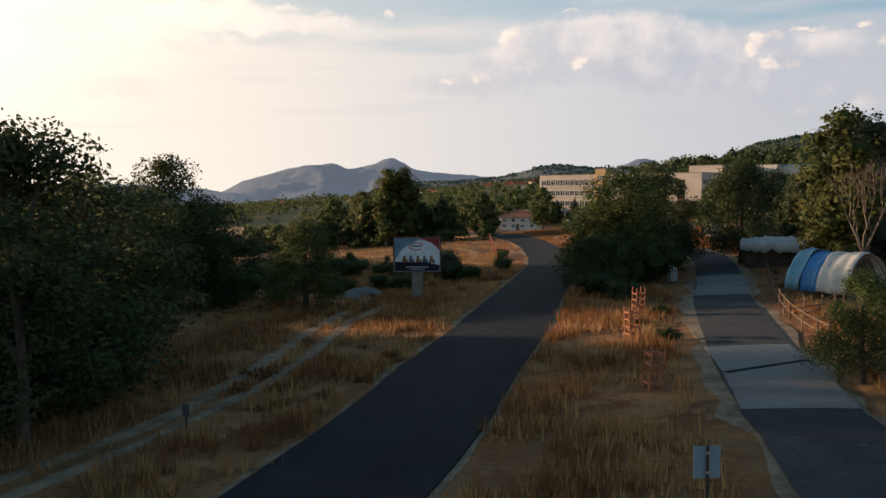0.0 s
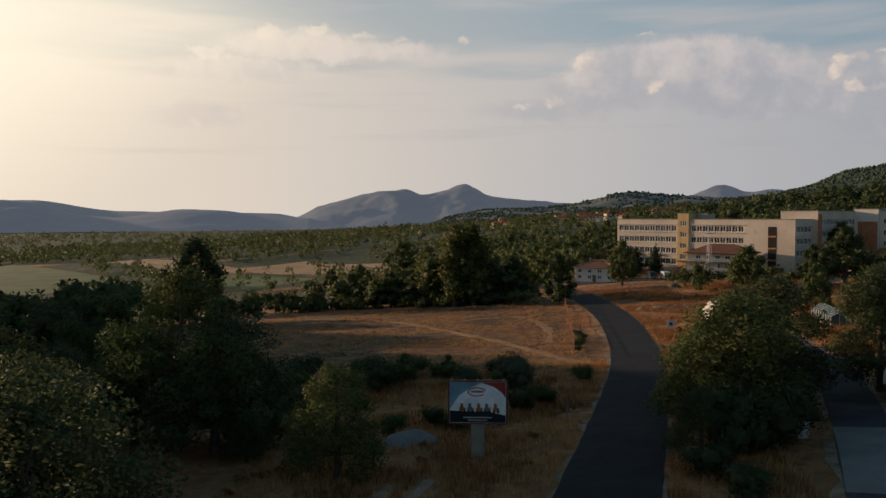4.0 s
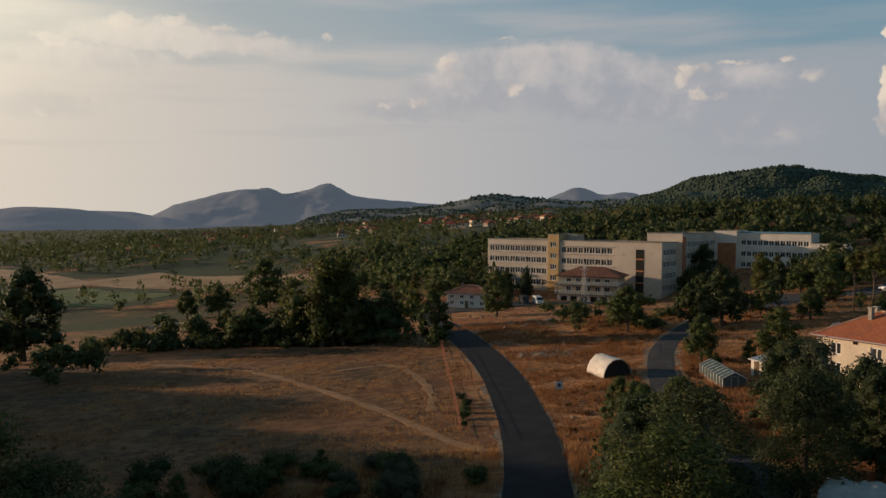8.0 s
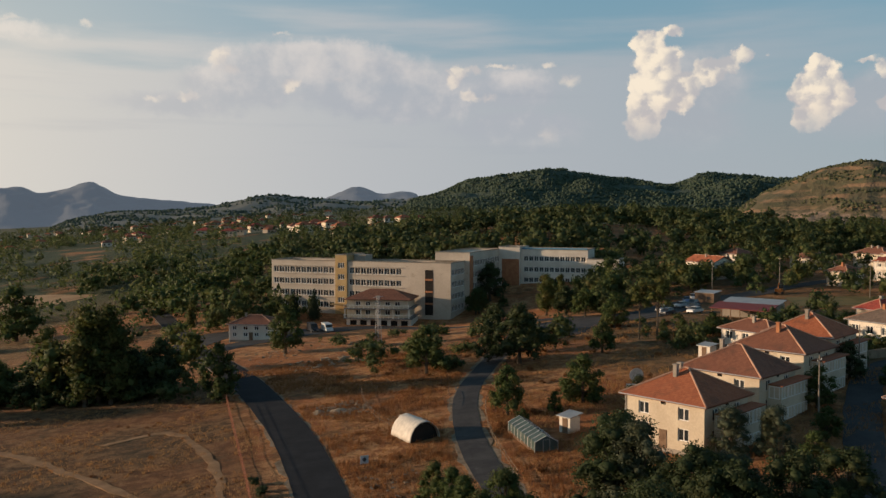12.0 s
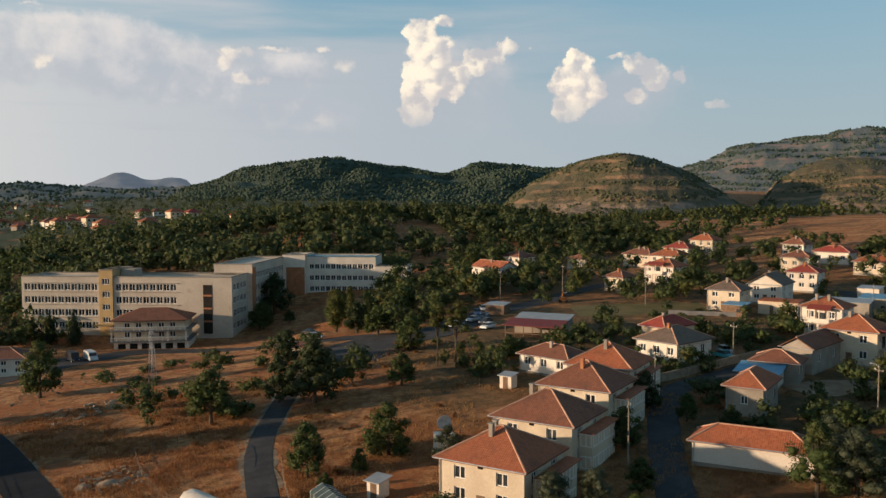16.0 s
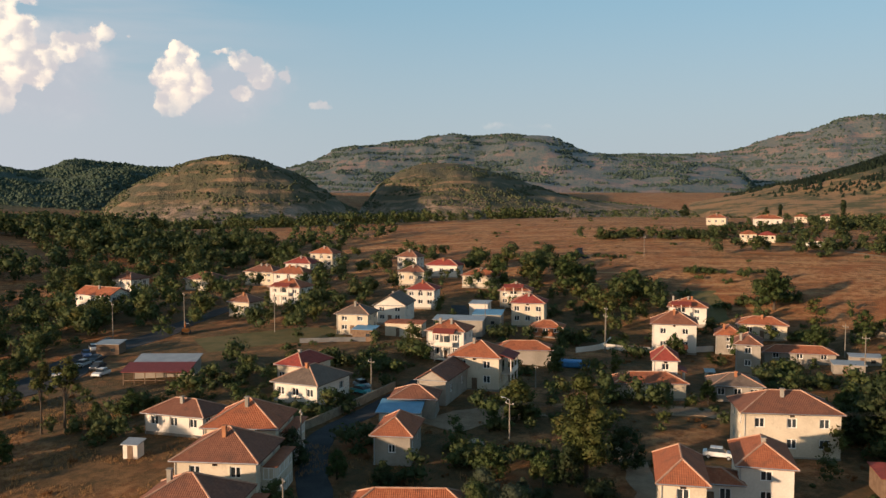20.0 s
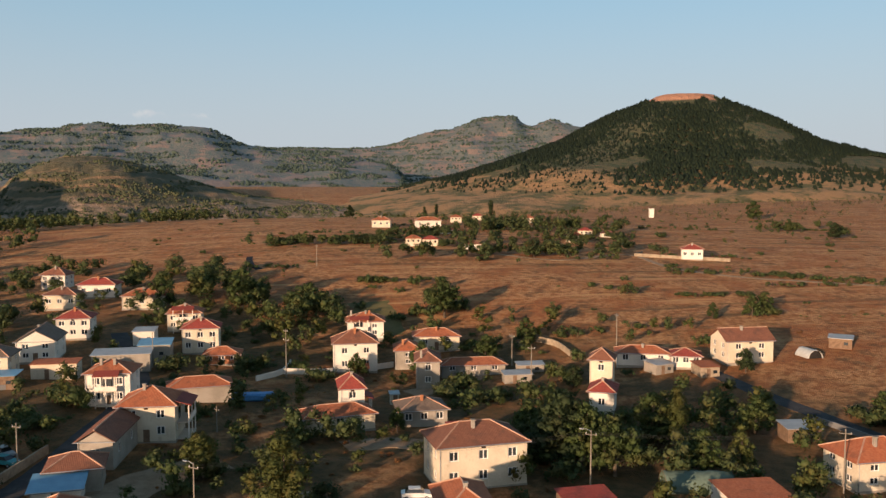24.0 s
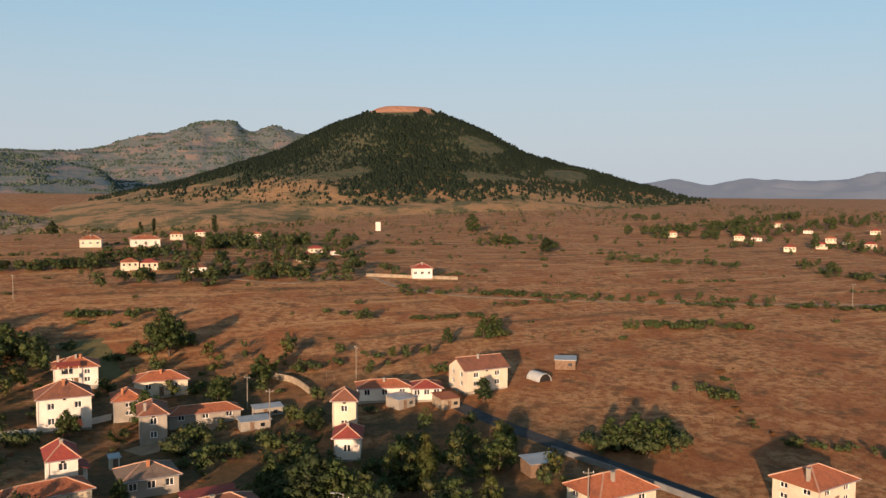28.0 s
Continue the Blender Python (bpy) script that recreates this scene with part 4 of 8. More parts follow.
def house(x, y, yaw, w, d, eave, rise, wall, tile, label, style="hip", storeys=2, cols=3, over=0.5, chimneys=((0.5, 0.35),), name="house", category="house", group="village houses", side_cols=2, win=(1.35, 1.4), door=True, base=0.0, porch=False, gap=0.0):
    """A rendered house with its front-left corner at x, y; its front runs along yaw and its back lies to the left of that."""
    c, s = math.cos(radians(yaw)), math.sin(radians(yaw))
    zs = [land(x + c * a - s * b, y + s * a + c * b) for a in (0, w) for b in (0, d)]
    z = min(zs) + base - 0.1
    lift = max(zs) - min(zs)
    ob = thing(name, pose(x, y, z, 0, 0, yaw), label, category, group)
    bm, holes_of = bmesh.new(), []
    H = eave + 0.0
    sides = [((0, 0, 0), (1, 0, 0), (0, -1, 0), w, cols), ((w, 0, 0), (0, 1, 0), (1, 0, 0), d, side_cols), ((w, d, 0), (-1, 0, 0), (0, 1, 0), w, max(1, cols - 1)), ((0, d, 0), (0, -1, 0), (-1, 0, 0), d, side_cols)]
    per = (H - 0.55) / max(1, storeys)
    for o, e, n, length, k in sides:
        holes = []
        for lev in range(storeys):
            for i in range(k):
                ww, hh = win[0], min(win[1], per * 0.5)
                u = length * (i + 0.5) / k - ww / 2
                if u > 0.2 and u + ww < length - 0.2:
                    holes.append((u, 0.55 + lev * per + per * 0.30 + (lift * 0.5 if lev == 0 else 0), ww, hh))
        wall_side(bm, o, e, n, length, H, holes, z0=-1.6)
        holes_of.append((o, e, n, holes))
    if style == "gable":
        if w >= d:
            for xx in (0.0, w):
                tri = [bm.verts.new(v) for v in ((xx, 0, H), (xx, d, H), (xx, d / 2, H + rise * d / (d + 2 * over)))]
                bm.faces.new(tri if xx else tri[::-1])
        else:
            for yy in (0.0, d):
                tri = [bm.verts.new(v) for v in ((0, yy, H), (w, yy, H), (w / 2, yy, H + rise * w / (w + 2 * over)))]
                bm.faces.new(tri[::-1] if yy else tri)
    part("wall", bm, M[wall], ob)
    for o, e, n, holes in holes_of:
        for u, zz, ww, hh in holes:
            window(ob, o, e, n, u, zz, ww, hh, 1)
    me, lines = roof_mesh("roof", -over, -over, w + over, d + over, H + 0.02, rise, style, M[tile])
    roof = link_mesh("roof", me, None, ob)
    if lines:
        bm = bmesh.new()
        for a, b in lines:
            add_tube(bm, (a, b), (0.13, 0.13), 6)
        part("ridge_tiles", bm, M["ridge"], roof, "paler mortared ridge tiles")
    bm = bmesh.new()
    add_box(bm, -0.05, -0.05, -1.6, w + 0.05, d + 0.05, 0.35 + lift * 0.5)
    part("plinth", bm, M["grey"], ob)
    if storeys == 2 and eave > 5.5:
        for o, e, n, length, k in sides[:2]:
            mid = Vector(o) + Vector(e) * length * 0.5 + Vector(n) * 0.012
            along, out = Vector(e) * 0.32, Vector(n) * 0.02
            bm = bmesh.new()
            f = bm.faces.new([bm.verts.new(mid + along * a + Vector((0, 0, H + b))) for a, b in ((-1, -0.55), (1, -0.55), (1, -0.22), (-1, -0.22))])
            bmesh.ops.solidify(bm, geom=[f], thickness=0.03)
            # thin plate on the wall, near-black for the shade in the vent hole
            part("attic_vent", bm, M["dark"], ob)
    for k, (fx, fy) in enumerate(chimneys):
        bm = bmesh.new()
        cx, cy, top = w * fx, d * fy, H + rise + 0.45
        add_box(bm, cx - 0.25, cy - 0.25, H, cx + 0.25, cy + 0.25, top, bevel=0.03)
        add_box(bm, cx - 0.32, cy - 0.32, top, cx + 0.32, cy + 0.32, top + 0.10)
        part("chimney", bm, M["brick" if (k + int(x)) % 3 == 0 else "grey"], ob)
    if door and storeys:
        bm = box_bm(w * 0.5 - 0.5, -0.06, 0.2 + lift * 0.5, w * 0.5 + 0.5, 0.02, 2.3 + lift * 0.5, bevel=0.02)
        if cols % 2 == 0:
            part("door", bm, M["wood"], ob)
        else:
            bm.free()
    bm = bmesh.new()
    add_tube(bm, [(-over, -over - 0.06, H), (w + over, -over - 0.06, H)], (0.07, 0.07), 6)
    add_tube(bm, [(0.15, -0.09, H - 0.1), (0.15, -0.09, 0.1)], (0.05, 0.05), 6)
    part("gutter", bm, M["steel"], ob)
    return ob


# row of four alike houses
house(49.6, 119.2, -66, 10.0, 9.5, 6.2, 2.9, "cream", "tile_orange", "two-storey cream house with a hipped orange tile roof", chimneys=((0.45, 0.35), (0.42, 0.5)), group="row of four houses", cols=2)
house(62.2, 126.2, -66, 10.2, 9.5, 6.2, 2.9, "cream", "tile_brown", "two-storey cream house with a hipped brown tile roof", chimneys=((0.3, 0.45),), group="row of four houses", cols=2)
house(75.0, 132.9, -66, 10.0, 9.5, 6.2, 2.9, "cream", "tile_brown", "two-storey cream house with a hipped brown tile roof", group="row of four houses", cols=2)
house(85.2, 138.4, -64, 9.6, 9.5, 6.2, 2.9, "cream", "tile_orange", "two-storey cream house with a hipped orange tile roof", group="row of four houses", cols=2)
house(92.8, 158.7, -78, 10.2, 6.5, 3.4, 1.8, "white", "tile_brown", "low white house with a brown tile roof", storeys=1)
house(114, 151.7, -84, 8.6, 10.5, 3.9, 2.3, "white", "tile_grey", "low white house with a hipped grey-brown roof", storeys=1)
house(121.6, 157.5, -86, 5.4, 9.0, 4.6, 1.8, "cream", "tile_red", "small cream house with a red roof", storeys=1)
house(97.5, 119.8, -68, 5.0, 8.6, 4.2, 1.9, "grey", "tile_orange", "grey unplastered hut with an orange tile roof", storeys=1, cols=1, chimneys=(), win=(1.0, 1.2))
house(78.5, 109.8, -62, 13.0, 5.0, 3.1, 1.6, "white", "tile_orange", "long low white barn with an orange tile roof", storeys=0, chimneys=(), name="barn", category="barn")
house(111.4, 128.4, -66, 6.0, 5.0, 2.6, 0.7, "white", "tin_blue", "small white shed with a blue tin roof", storeys=1, cols=1, chimneys=(), style="shed", name="shed", category="shed")
house(116.5, 129.5, -66, 7.0, 6.0, 3.4, 1.6, "grey", "tile_brown", "low grey house with a brown roof", storeys=1, cols=1, chimneys=())
house(126.2, 130.6, -78, 5.0, 13.0, 4.4, 1.8, "grey", "tile_brown", "grey rendered outbuilding with a brown tile roof", storeys=1, cols=1, chimneys=(), style="gable")
house(139.0, 131.4, -76, 9.0, 8.5, 6.3, 2.4, "cream", "tile_orange", "two-storey cream house with an orange tile roof", cols=2, chimneys=((0.4, 0.4),))
house(164.0, 134.5, -64, 11.5, 6.0, 3.6, 1.5, "grey", "tile_orange", "long low outbuilding with an orange tile roof", storeys=0, chimneys=(), name="barn", category="barn")
house(157.1, 147.4, -76, 8.0, 7.5, 6.6, 1.9, "white", "tile_orange", "two-storey white house with a balcony and orange roof", cols=2, chimneys=((0.3, 0.3), (0.6, 0.3)))
house(182.0, 178.0, -70, 8.0, 11.0, 5.2, 2.6, "white", "tile_grey", "white gabled house with a grey-brown roof", style="gable", cols=2)
house(166.9, 178.5, -72, 7.8, 7.5, 5.2, 2.2, "cream", "tile_grey", "cream two-storey house with a grey-brown roof", cols=2)
house(269.4, 269.0, -78, 9.5, 8.0, 6.4, 2.4, "cream", "tile_orange", "tall cream house with an orange hipped roof")
house(245.5, 261.4, -78, 10.0, 8.0, 5.6, 2.2, "white", "tile_red", "white house with a bright red roof")
house(219.7, 244.7, -80, 11.6, 8.0, 5.6, 2.2, "white", "tile_orange", "white house with an orange hipped roof", chimneys=((0.4, 0.4), (0.6, 0.4)))
house(226.0, 263.0, -84, 11.9, 8.0, 5.0, 2.2, "cream", "tile_brown", "cream house with a brown roof and chimneys", chimneys=((0.4, 0.4), (0.6, 0.4)))
house(193.1, 222.6, -80, 9.8, 8.0, 5.6, 2.2, "white", "tile_orange", "white house with an orange roof and balcony")
house(174.8, 220.9, -84, 6.6, 6.5, 4.2, 1.9, "cream", "tile_brown", "small cream house with a brown roof", storeys=1)
house(163.3, 269.6, -86, 13.3, 8.0, 5.6, 2.0, "white", "tile_orange", "wide white house with an orange roof", style="gable")
house(189.5, 286.8, -84, 8.4, 8.0, 5.8, 2.0, "white", "tile_brown", "white house with a brown roof")
house(210, 275, -84, 12.0, 8.0, 4.0, 2.0, "cream", "tile_brown", "low cream house with a brown roof", storeys=1)
house(268.6, 227.5, -82, 7.8, 7.0, 5.2, 2.3, "white", "tile_brown", "white house with a pyramid brown roof")
house(204.0, 182.2, -72, 7.8, 7.5, 5.6, 2.0, "white", "tile_red", "white house with a bright red roof")
house(238.4, 183.5, -76, 11.0, 7.0, 4.2, 1.8, "cream", "tile_orange", "long low cream house with an orange roof", storeys=1)
house(252, 205, -78, 11.0, 7.0, 4.6, 1.8, "white", "tile_red", "white house with a red roof", storeys=1)
house(236, 206, -76, 9.0, 7.0, 4.6, 1.8, "cream", "tile_brown", "cream house with a brown roof", storeys=1)
house(220.1, 161.3, -72, 8.4, 7.5, 5.4, 1.9, "cream", "tile_orange", "cream house with an orange roof and balcony")
house(203.3, 149.7, -72, 8.4, 7.5, 6.8, 2.0, "cream", "tile_red", "tall cream house with a red hipped roof")
house(196.6, 141.6, -74, 8.0, 6.0, 2.9, 1.5, "brick", "tile_orange", "low brick outbuilding with an orange roof", storeys=1, chimneys=())
house(201.2, 112.2, -74, 10.0, 8.6, 7.2, 2.6, "white", "tile_brown", "white two-storey house with a brown hipped roof", cols=2)
house(229.5, 116.0, -78, 9.6, 8.0, 5.4, 2.0, "white", "tile_orange", "white house with an orange roof behind a garden", cols=2, chimneys=((0.1, 0.4), (0.5, 0.4), (0.6, 0.4)))
house(163.7, 101.0, -72, 4.4, 7.5, 5.8, 2.1, "white", "tile_red", "small white tower-like house with a dark red roof", cols=1)
house(150.9, 104.1, -62, 12.5, 6.0, 3.3, 1.5, "cream", "tile_orange", "long low cream barn with an orange tile roof", storeys=1, cols=1, chimneys=(), name="barn", category="barn")
house(190.4, 91.2, -80, 5.0, 9.0, 6.0, 1.7, "grey", "tile_brown", "grey two-storey house with a white base and brown roof", cols=1, chimneys=((0.2, 0.1),))
house(200, 87.0, -76, 14.5, 5.0, 3.0, 1.3, "grey", "tile_orange", "long low outbuilding with an orange tile roof", storeys=1, chimneys=())
house(207.5, 99.0, -78, 6.0, 8.0, 4.6, 1.9, "grey", "tile_orange", "small grey house with an orange roof", cols=1, chimneys=((0.3, 0.2),))
house(222, 97.0, -80, 11.5, 7.0, 4.4, 1.6, "cream", "tile_orange", "cream barn-like house with an orange roof", storeys=1, cols=2)
house(159.5, 89.0, -70, 8.5, 7.0, 3.2, 1.7, "grey", "tile_grey", "low house with a grey-brown hipped roof", storeys=1)
house(127.4, 77.8, -67, 13.0, 8.5, 6.6, 2.3, "cream", "tile_brown", "large cream house with a half-hipped brown roof", chimneys=((0.45, 0.35),))
house(94.6, 80.3, -72, 4.8, 10.5, 5.8, 2.0, "cream", "tile_orange", "narrow cream house wing with an orange roof", cols=1, chimneys=())
house(106.0, 74.3, -74, 6.0, 9.5, 5.4, 2.0, "white", "tile_orange", "white house wing with an orange hipped roof", cols=1)
house(103.0, 80.5, -72, 7.0, 4.0, 3.4, 1.2, "white", "tile_orange", "low white link building with an orange roof", storeys=1, cols=2, chimneys=())
house(206.0, 24.0, -74, 11.0, 8.0, 5.6, 2.4, "cream", "tile_brown", "pale yellow gabled house with a brown roof", style="gable", cols=2, chimneys=((0.45, 0.4),))
house(187.6, 54.8, -98, 4.6, 6.0, 6.9, 2.0, "cream", "tile_brown", "narrow tall house with a brown hipped roof", cols=1, chimneys=())
house(206.0, 48.0, -92, 11.6, 6.0, 3.6, 1.3, "white", "tile_orange", "long low white house with an orange roof", storeys=1)
house(204.0, 36.4, -94, 6.5, 6.0, 3.2, 1.3, "white", "tile_red", "low white annex with a red roof", storeys=1, chimneys=())
house(172.2, 55.5, -98, 4.6, 7.0, 4.4, 1.6, "white", "tile_red", "small white house with a bright red roof", storeys=1, cols=1)
house(133.2, 20.8, -72, 10.5, 7.6, 4.6, 2.2, "cream", "tile_orange", "cream house with an orange roof beside the street", cols=2, chimneys=((0.4, 0.3),))
house(130.2, -11.4, -68, 9.5, 7.6, 4.2, 2.0, "cream", "tile_orange", "cream house with an orange hipped roof below the dry field", cols=2, chimneys=((0.1, 0.3),))
house(460.9, 159.4, -85, 9.9, 7.0, 4.2, 1.8, "cream", "tile_orange", "cream house standing on the far slope", storeys=1)
house(465.2, 136.2, -76, 13.8, 7.0, 4.2, 1.8, "white", "tile_orange", "white house standing on the far slope", storeys=1)
house(356, 12.4, -96, 8.1, 7.0, 4.6, 1.8, "white", "tile_red", "white house with a red roof beside the field path", storeys=1)


# ---- trees ----
def balcony(x, y, yaw, w, deep, floors, label):
    """An open stack of balconies on posts with a lean-to roof, built against a house side."""
    ob = thing("balcony", pose(x, y, land(x, y), 0, 0, yaw), label, "balcony")
    top = 2.75 * floors + 0.4
    for k in range(floors):
        z = 0.3 + 2.75 * k
        part("floor_slab", box_bm(0, -deep, z, w, 0, z + 0.16, bevel=0.02), M["panel"], ob)
        if k:
            part("railing", box_bm(0.04, -deep + 0.02, z + 0.16, w - 0.04, -deep + 0.10, z + 1.05, bevel=0.01), M["white"], ob)
    for u in (0.08, w / 2, w - 0.08):
        part("post", box_bm(u - 0.09, -deep + 0.12, -0.8, u + 0.09, -deep + 0.30, top, bevel=0.01), M["white"], ob)
    bm = bmesh.new()
    vs = [bm.verts.new(v) for v in ((-0.3, -deep - 0.3, top), (w + 0.3, -deep - 0.3, top), (w + 0.3, 0, top + 0.75), (-0.3, 0, top + 0.75))]
    f = bm.faces.new(vs)
    for v in bmesh.ops.extrude_face_region(bm, geom=[f])["geom"]:
        if isinstance(v, bmesh.types.BMVert):
            v.co.z += 0.14
    part("roof", bm, M["tile_red"], ob)
    part("dark_doorway", box_bm(w * 0.3, -0.10, 3.2 if floors > 1 else 0.46, w * 0.3 + 1.6, -0.03, 5.2 if floors > 1 else 2.4), M["glass"], ob)
    return ob


def beside(x, y, yaw, a, b):
    c, n = math.cos(radians(yaw)), math.sin(radians(yaw))
    return x + c * a - n * b, y + n * a + c * b


balcony(*beside(139.0, 131.4, -76, 9.0, 1.0), 14, 6.0, 2.2, 2, "two-storey white balcony under a red lean-to roof")
balcony(*beside(157.1, 147.4, -76, 2.0, 0.0), -76, 4.0, 1.4, 2, "white balcony on the house front under a small roof")
balcony(*beside(220.1, 161.3, -72, 1.5, 0.0), -72, 5.0, 1.3, 2, "cream house's balcony on slim posts")
balcony(*beside(193.1, 222.6, -80, 2.0, 0.0), -80, 5.0, 1.3, 2, "white balcony on the front of the house")
balcony(*beside(229.5, 116.0, -78, 1.0, 0.0), -78, 4.5, 1.3, 2, "white balcony facing the garden")
balcony(*beside(163.7, 101.0, -72, 4.4, 1.0), 18, 4.5, 1.6, 1, "low porch on posts beside the small white house")


GOLD = (1 + 5 ** 0.5) / 2
ICO = np.array([(-1, GOLD, 0), (1, GOLD, 0), (-1, -GOLD, 0), (1, -GOLD, 0), (0, -1, GOLD), (0, 1, GOLD), (0, -1, -GOLD), (0, 1, -GOLD), (GOLD, 0, -1), (GOLD, 0, 1), (-GOLD, 0, -1), (-GOLD, 0, 1)]) / (1 + GOLD * GOLD) ** 0.5
ICO_FACES = [(a, b, c) for a in range(12) for b in range(a + 1, 12) for c in range(b + 1, 12) if all(ICO[p].dot(ICO[q]) > 0.4 for p, q in ((a, b), (b, c), (a, c)))]
ICO_FACES = [f if np.dot(np.cross(ICO[f[1]] - ICO[f[0]], ICO[f[2]] - ICO[f[0]]), ICO[f[0]]) > 0 else f[::-1] for f in ICO_FACES]


def leaf_mesh(name, blobs, count, size, seed, mat, fill=0.5, rel=False, core=0.42):
    """A crown of many small leaf clumps over a few uneven boughs."""
    rng = np.random.default_rng(seed)
    blobs = np.array(blobs, float)
    weight = blobs[:, 3] ** (0.5 if rel else 1.7)
    pick = rng.choice(len(blobs), count, p=weight / weight.sum())
    d = rng.normal(size=(count, 3))
    d /= np.linalg.norm(d, axis=1)[:, None]
    rad = (1 - fill * rng.random(count) ** 2)[:, None]
    lump = 1 + 0.22 * np.sin(d[:, :1] * 7 + pick[:, None]) * np.cos(d[:, 1:2] * 6 - d[:, 2:] * 5)
    p = blobs[pick, :3] + d * rad * lump * blobs[pick, 3:4] * np.array((1, 1, 0.85))
    nrm = d + 0.7 * rng.normal(size=(count, 3))
    nrm /= np.linalg.norm(nrm, axis=1)[:, None]
    t = np.cross(nrm, rng.normal(size=(count, 3)))
    t /= np.linalg.norm(t, axis=1)[:, None]
    b = np.cross(nrm, t)
    s = size * (0.6 + 0.8 * rng.random(count))[:, None] * (blobs[pick, 3:4] if rel else 1.0)
    verts = np.stack([p - t * s, p - b * s * 0.55 + nrm * s * 0.12, p + t * s, p + b * s * 0.55 + nrm * s * 0.12], 1).reshape(-1, 3)
    faces = [(4 * k, 4 * k + 1, 4 * k + 2, 4 * k + 3) for k in range(count)]
    soft = d + np.array((0, 0, 0.25)) + 0.35 * rng.normal(size=(count, 3))
    soft /= np.linalg.norm(soft, axis=1)[:, None]
    normals = np.repeat(soft, 4, 0)
    # the dense inner twigs of each bough
    heart = (blobs[:, None, :3] + ICO[None] * blobs[:, None, 3:4] * core * (0.75 + 0.5 * rng.random((len(blobs), 12, 1))) * np.array((1, 1, 0.85))).reshape(-1, 3)
    if not core:
        heart = heart[:0]
    else:
        faces += [tuple(4 * count + 12 * b + k for k in f) for b in range(len(blobs)) for f in ICO_FACES]
    me = bpy.data.meshes.new(name)
    me.from_pydata(np.concatenate([verts, heart]).tolist(), [], faces)
    me.materials.append(mat)
    me.polygons.foreach_set("use_smooth", [True] * len(me.polygons))
    me.normals_split_custom_set_from_vertices(np.concatenate([normals, np.tile(ICO, (len(heart) // 12, 1))]).tolist())
    return me


def tree_kind(name, kind, seed, count, size, mat, label):
    """A tree one metre tall when unscaled: tapered trunk with limbs, and a crown."""
    rng = random.Random(seed)
    blobs, limbs = [], []
    if kind == "round":
        blobs = [(0, 0, 0.52, 0.24), (0.03, -0.03, 0.80, 0.13), (0.2, 0.1, 0.27, 0.17), (-0.2, -0.12, 0.26, 0.17), (0.05, -0.22, 0.25, 0.15)]
        for _ in range(44):
            zz, a = rng.uniform(0.13, 0.90), rng.uniform(0, 2 * math.pi)
            rr = rng.uniform(0.5, 1.0) * 0.36 * math.sin(math.pi * min(1, 0.30 + 0.72 * (zz - 0.13) / 0.78)) ** 0.6
            blobs.append((rr * math.cos(a), rr * math.sin(a), zz, rng.uniform(0.065, 0.135)))
        r0, low = 0.028, 0.2
    elif kind == "tall":
        blobs = [(rng.uniform(-0.1, 0.1), rng.uniform(-0.1, 0.1), 0.18 + 0.72 * k / 13, rng.uniform(0.09, 0.15) * (1.1 - 0.5 * abs(k / 13 - 0.4))) for k in range(14)] + [(0, 0, 0.92, 0.07)]
        r0, low = 0.02, 0.12
    elif kind == "thin":
        blobs = [(rng.uniform(-0.12, 0.12), rng.uniform(-0.12, 0.12), rng.uniform(0.5, 0.93), rng.uniform(0.05, 0.09)) for k in range(14)]
        r0, low = 0.013, 0.35
    elif kind == "fir":
        blobs = [(rng.uniform(-0.02, 0.02), rng.uniform(-0.02, 0.02), 0.14 + 0.8 * k / 11, 0.20 * (1.05 - k / 11) + 0.02) for k in range(12)]
        r0, low = 0.018, 0.06
    else:
        blobs = [(rng.uniform(-0.38, 0.38), rng.uniform(-0.38, 0.38), rng.uniform(0.25, 0.62), rng.uniform(0.2, 0.36)) for _ in range(10)] + [(0, 0, 0.45, 0.42)]
        r0, low = 0.03, 0.05
    ob = thing(name, Matrix.Identity(4), label, "bush" if kind == "bush" else "tree", "trees and bushes")
    bm = bmesh.new()
    add_tube(bm, [(0, 0, -0.12), (0.008, 0, 0.1), (-0.006, 0.01, 0.35), (0.004, 0, 0.62), (0, 0, 0.8)], (r0 * 1.5, r0, r0 * 0.75, r0 * 0.45, r0 * 0.15), 7)
    for b in blobs[:9]:
        zz = max(low, b[2] * 0.55)
        add_tube(bm, [(0, 0, zz), (b[0] * 0.5, b[1] * 0.5, (zz + b[2]) / 2), (b[0], b[1], b[2])], (r0 * 0.5, r0 * 0.32, r0 * 0.08), 5)
    part("trunk", bm, M["bark"], ob)
    link_mesh("crown", leaf_mesh("crown", blobs, count, size, seed, mat, core=0.0 if count >= 20000 else 0.55), None, ob)
    return ob


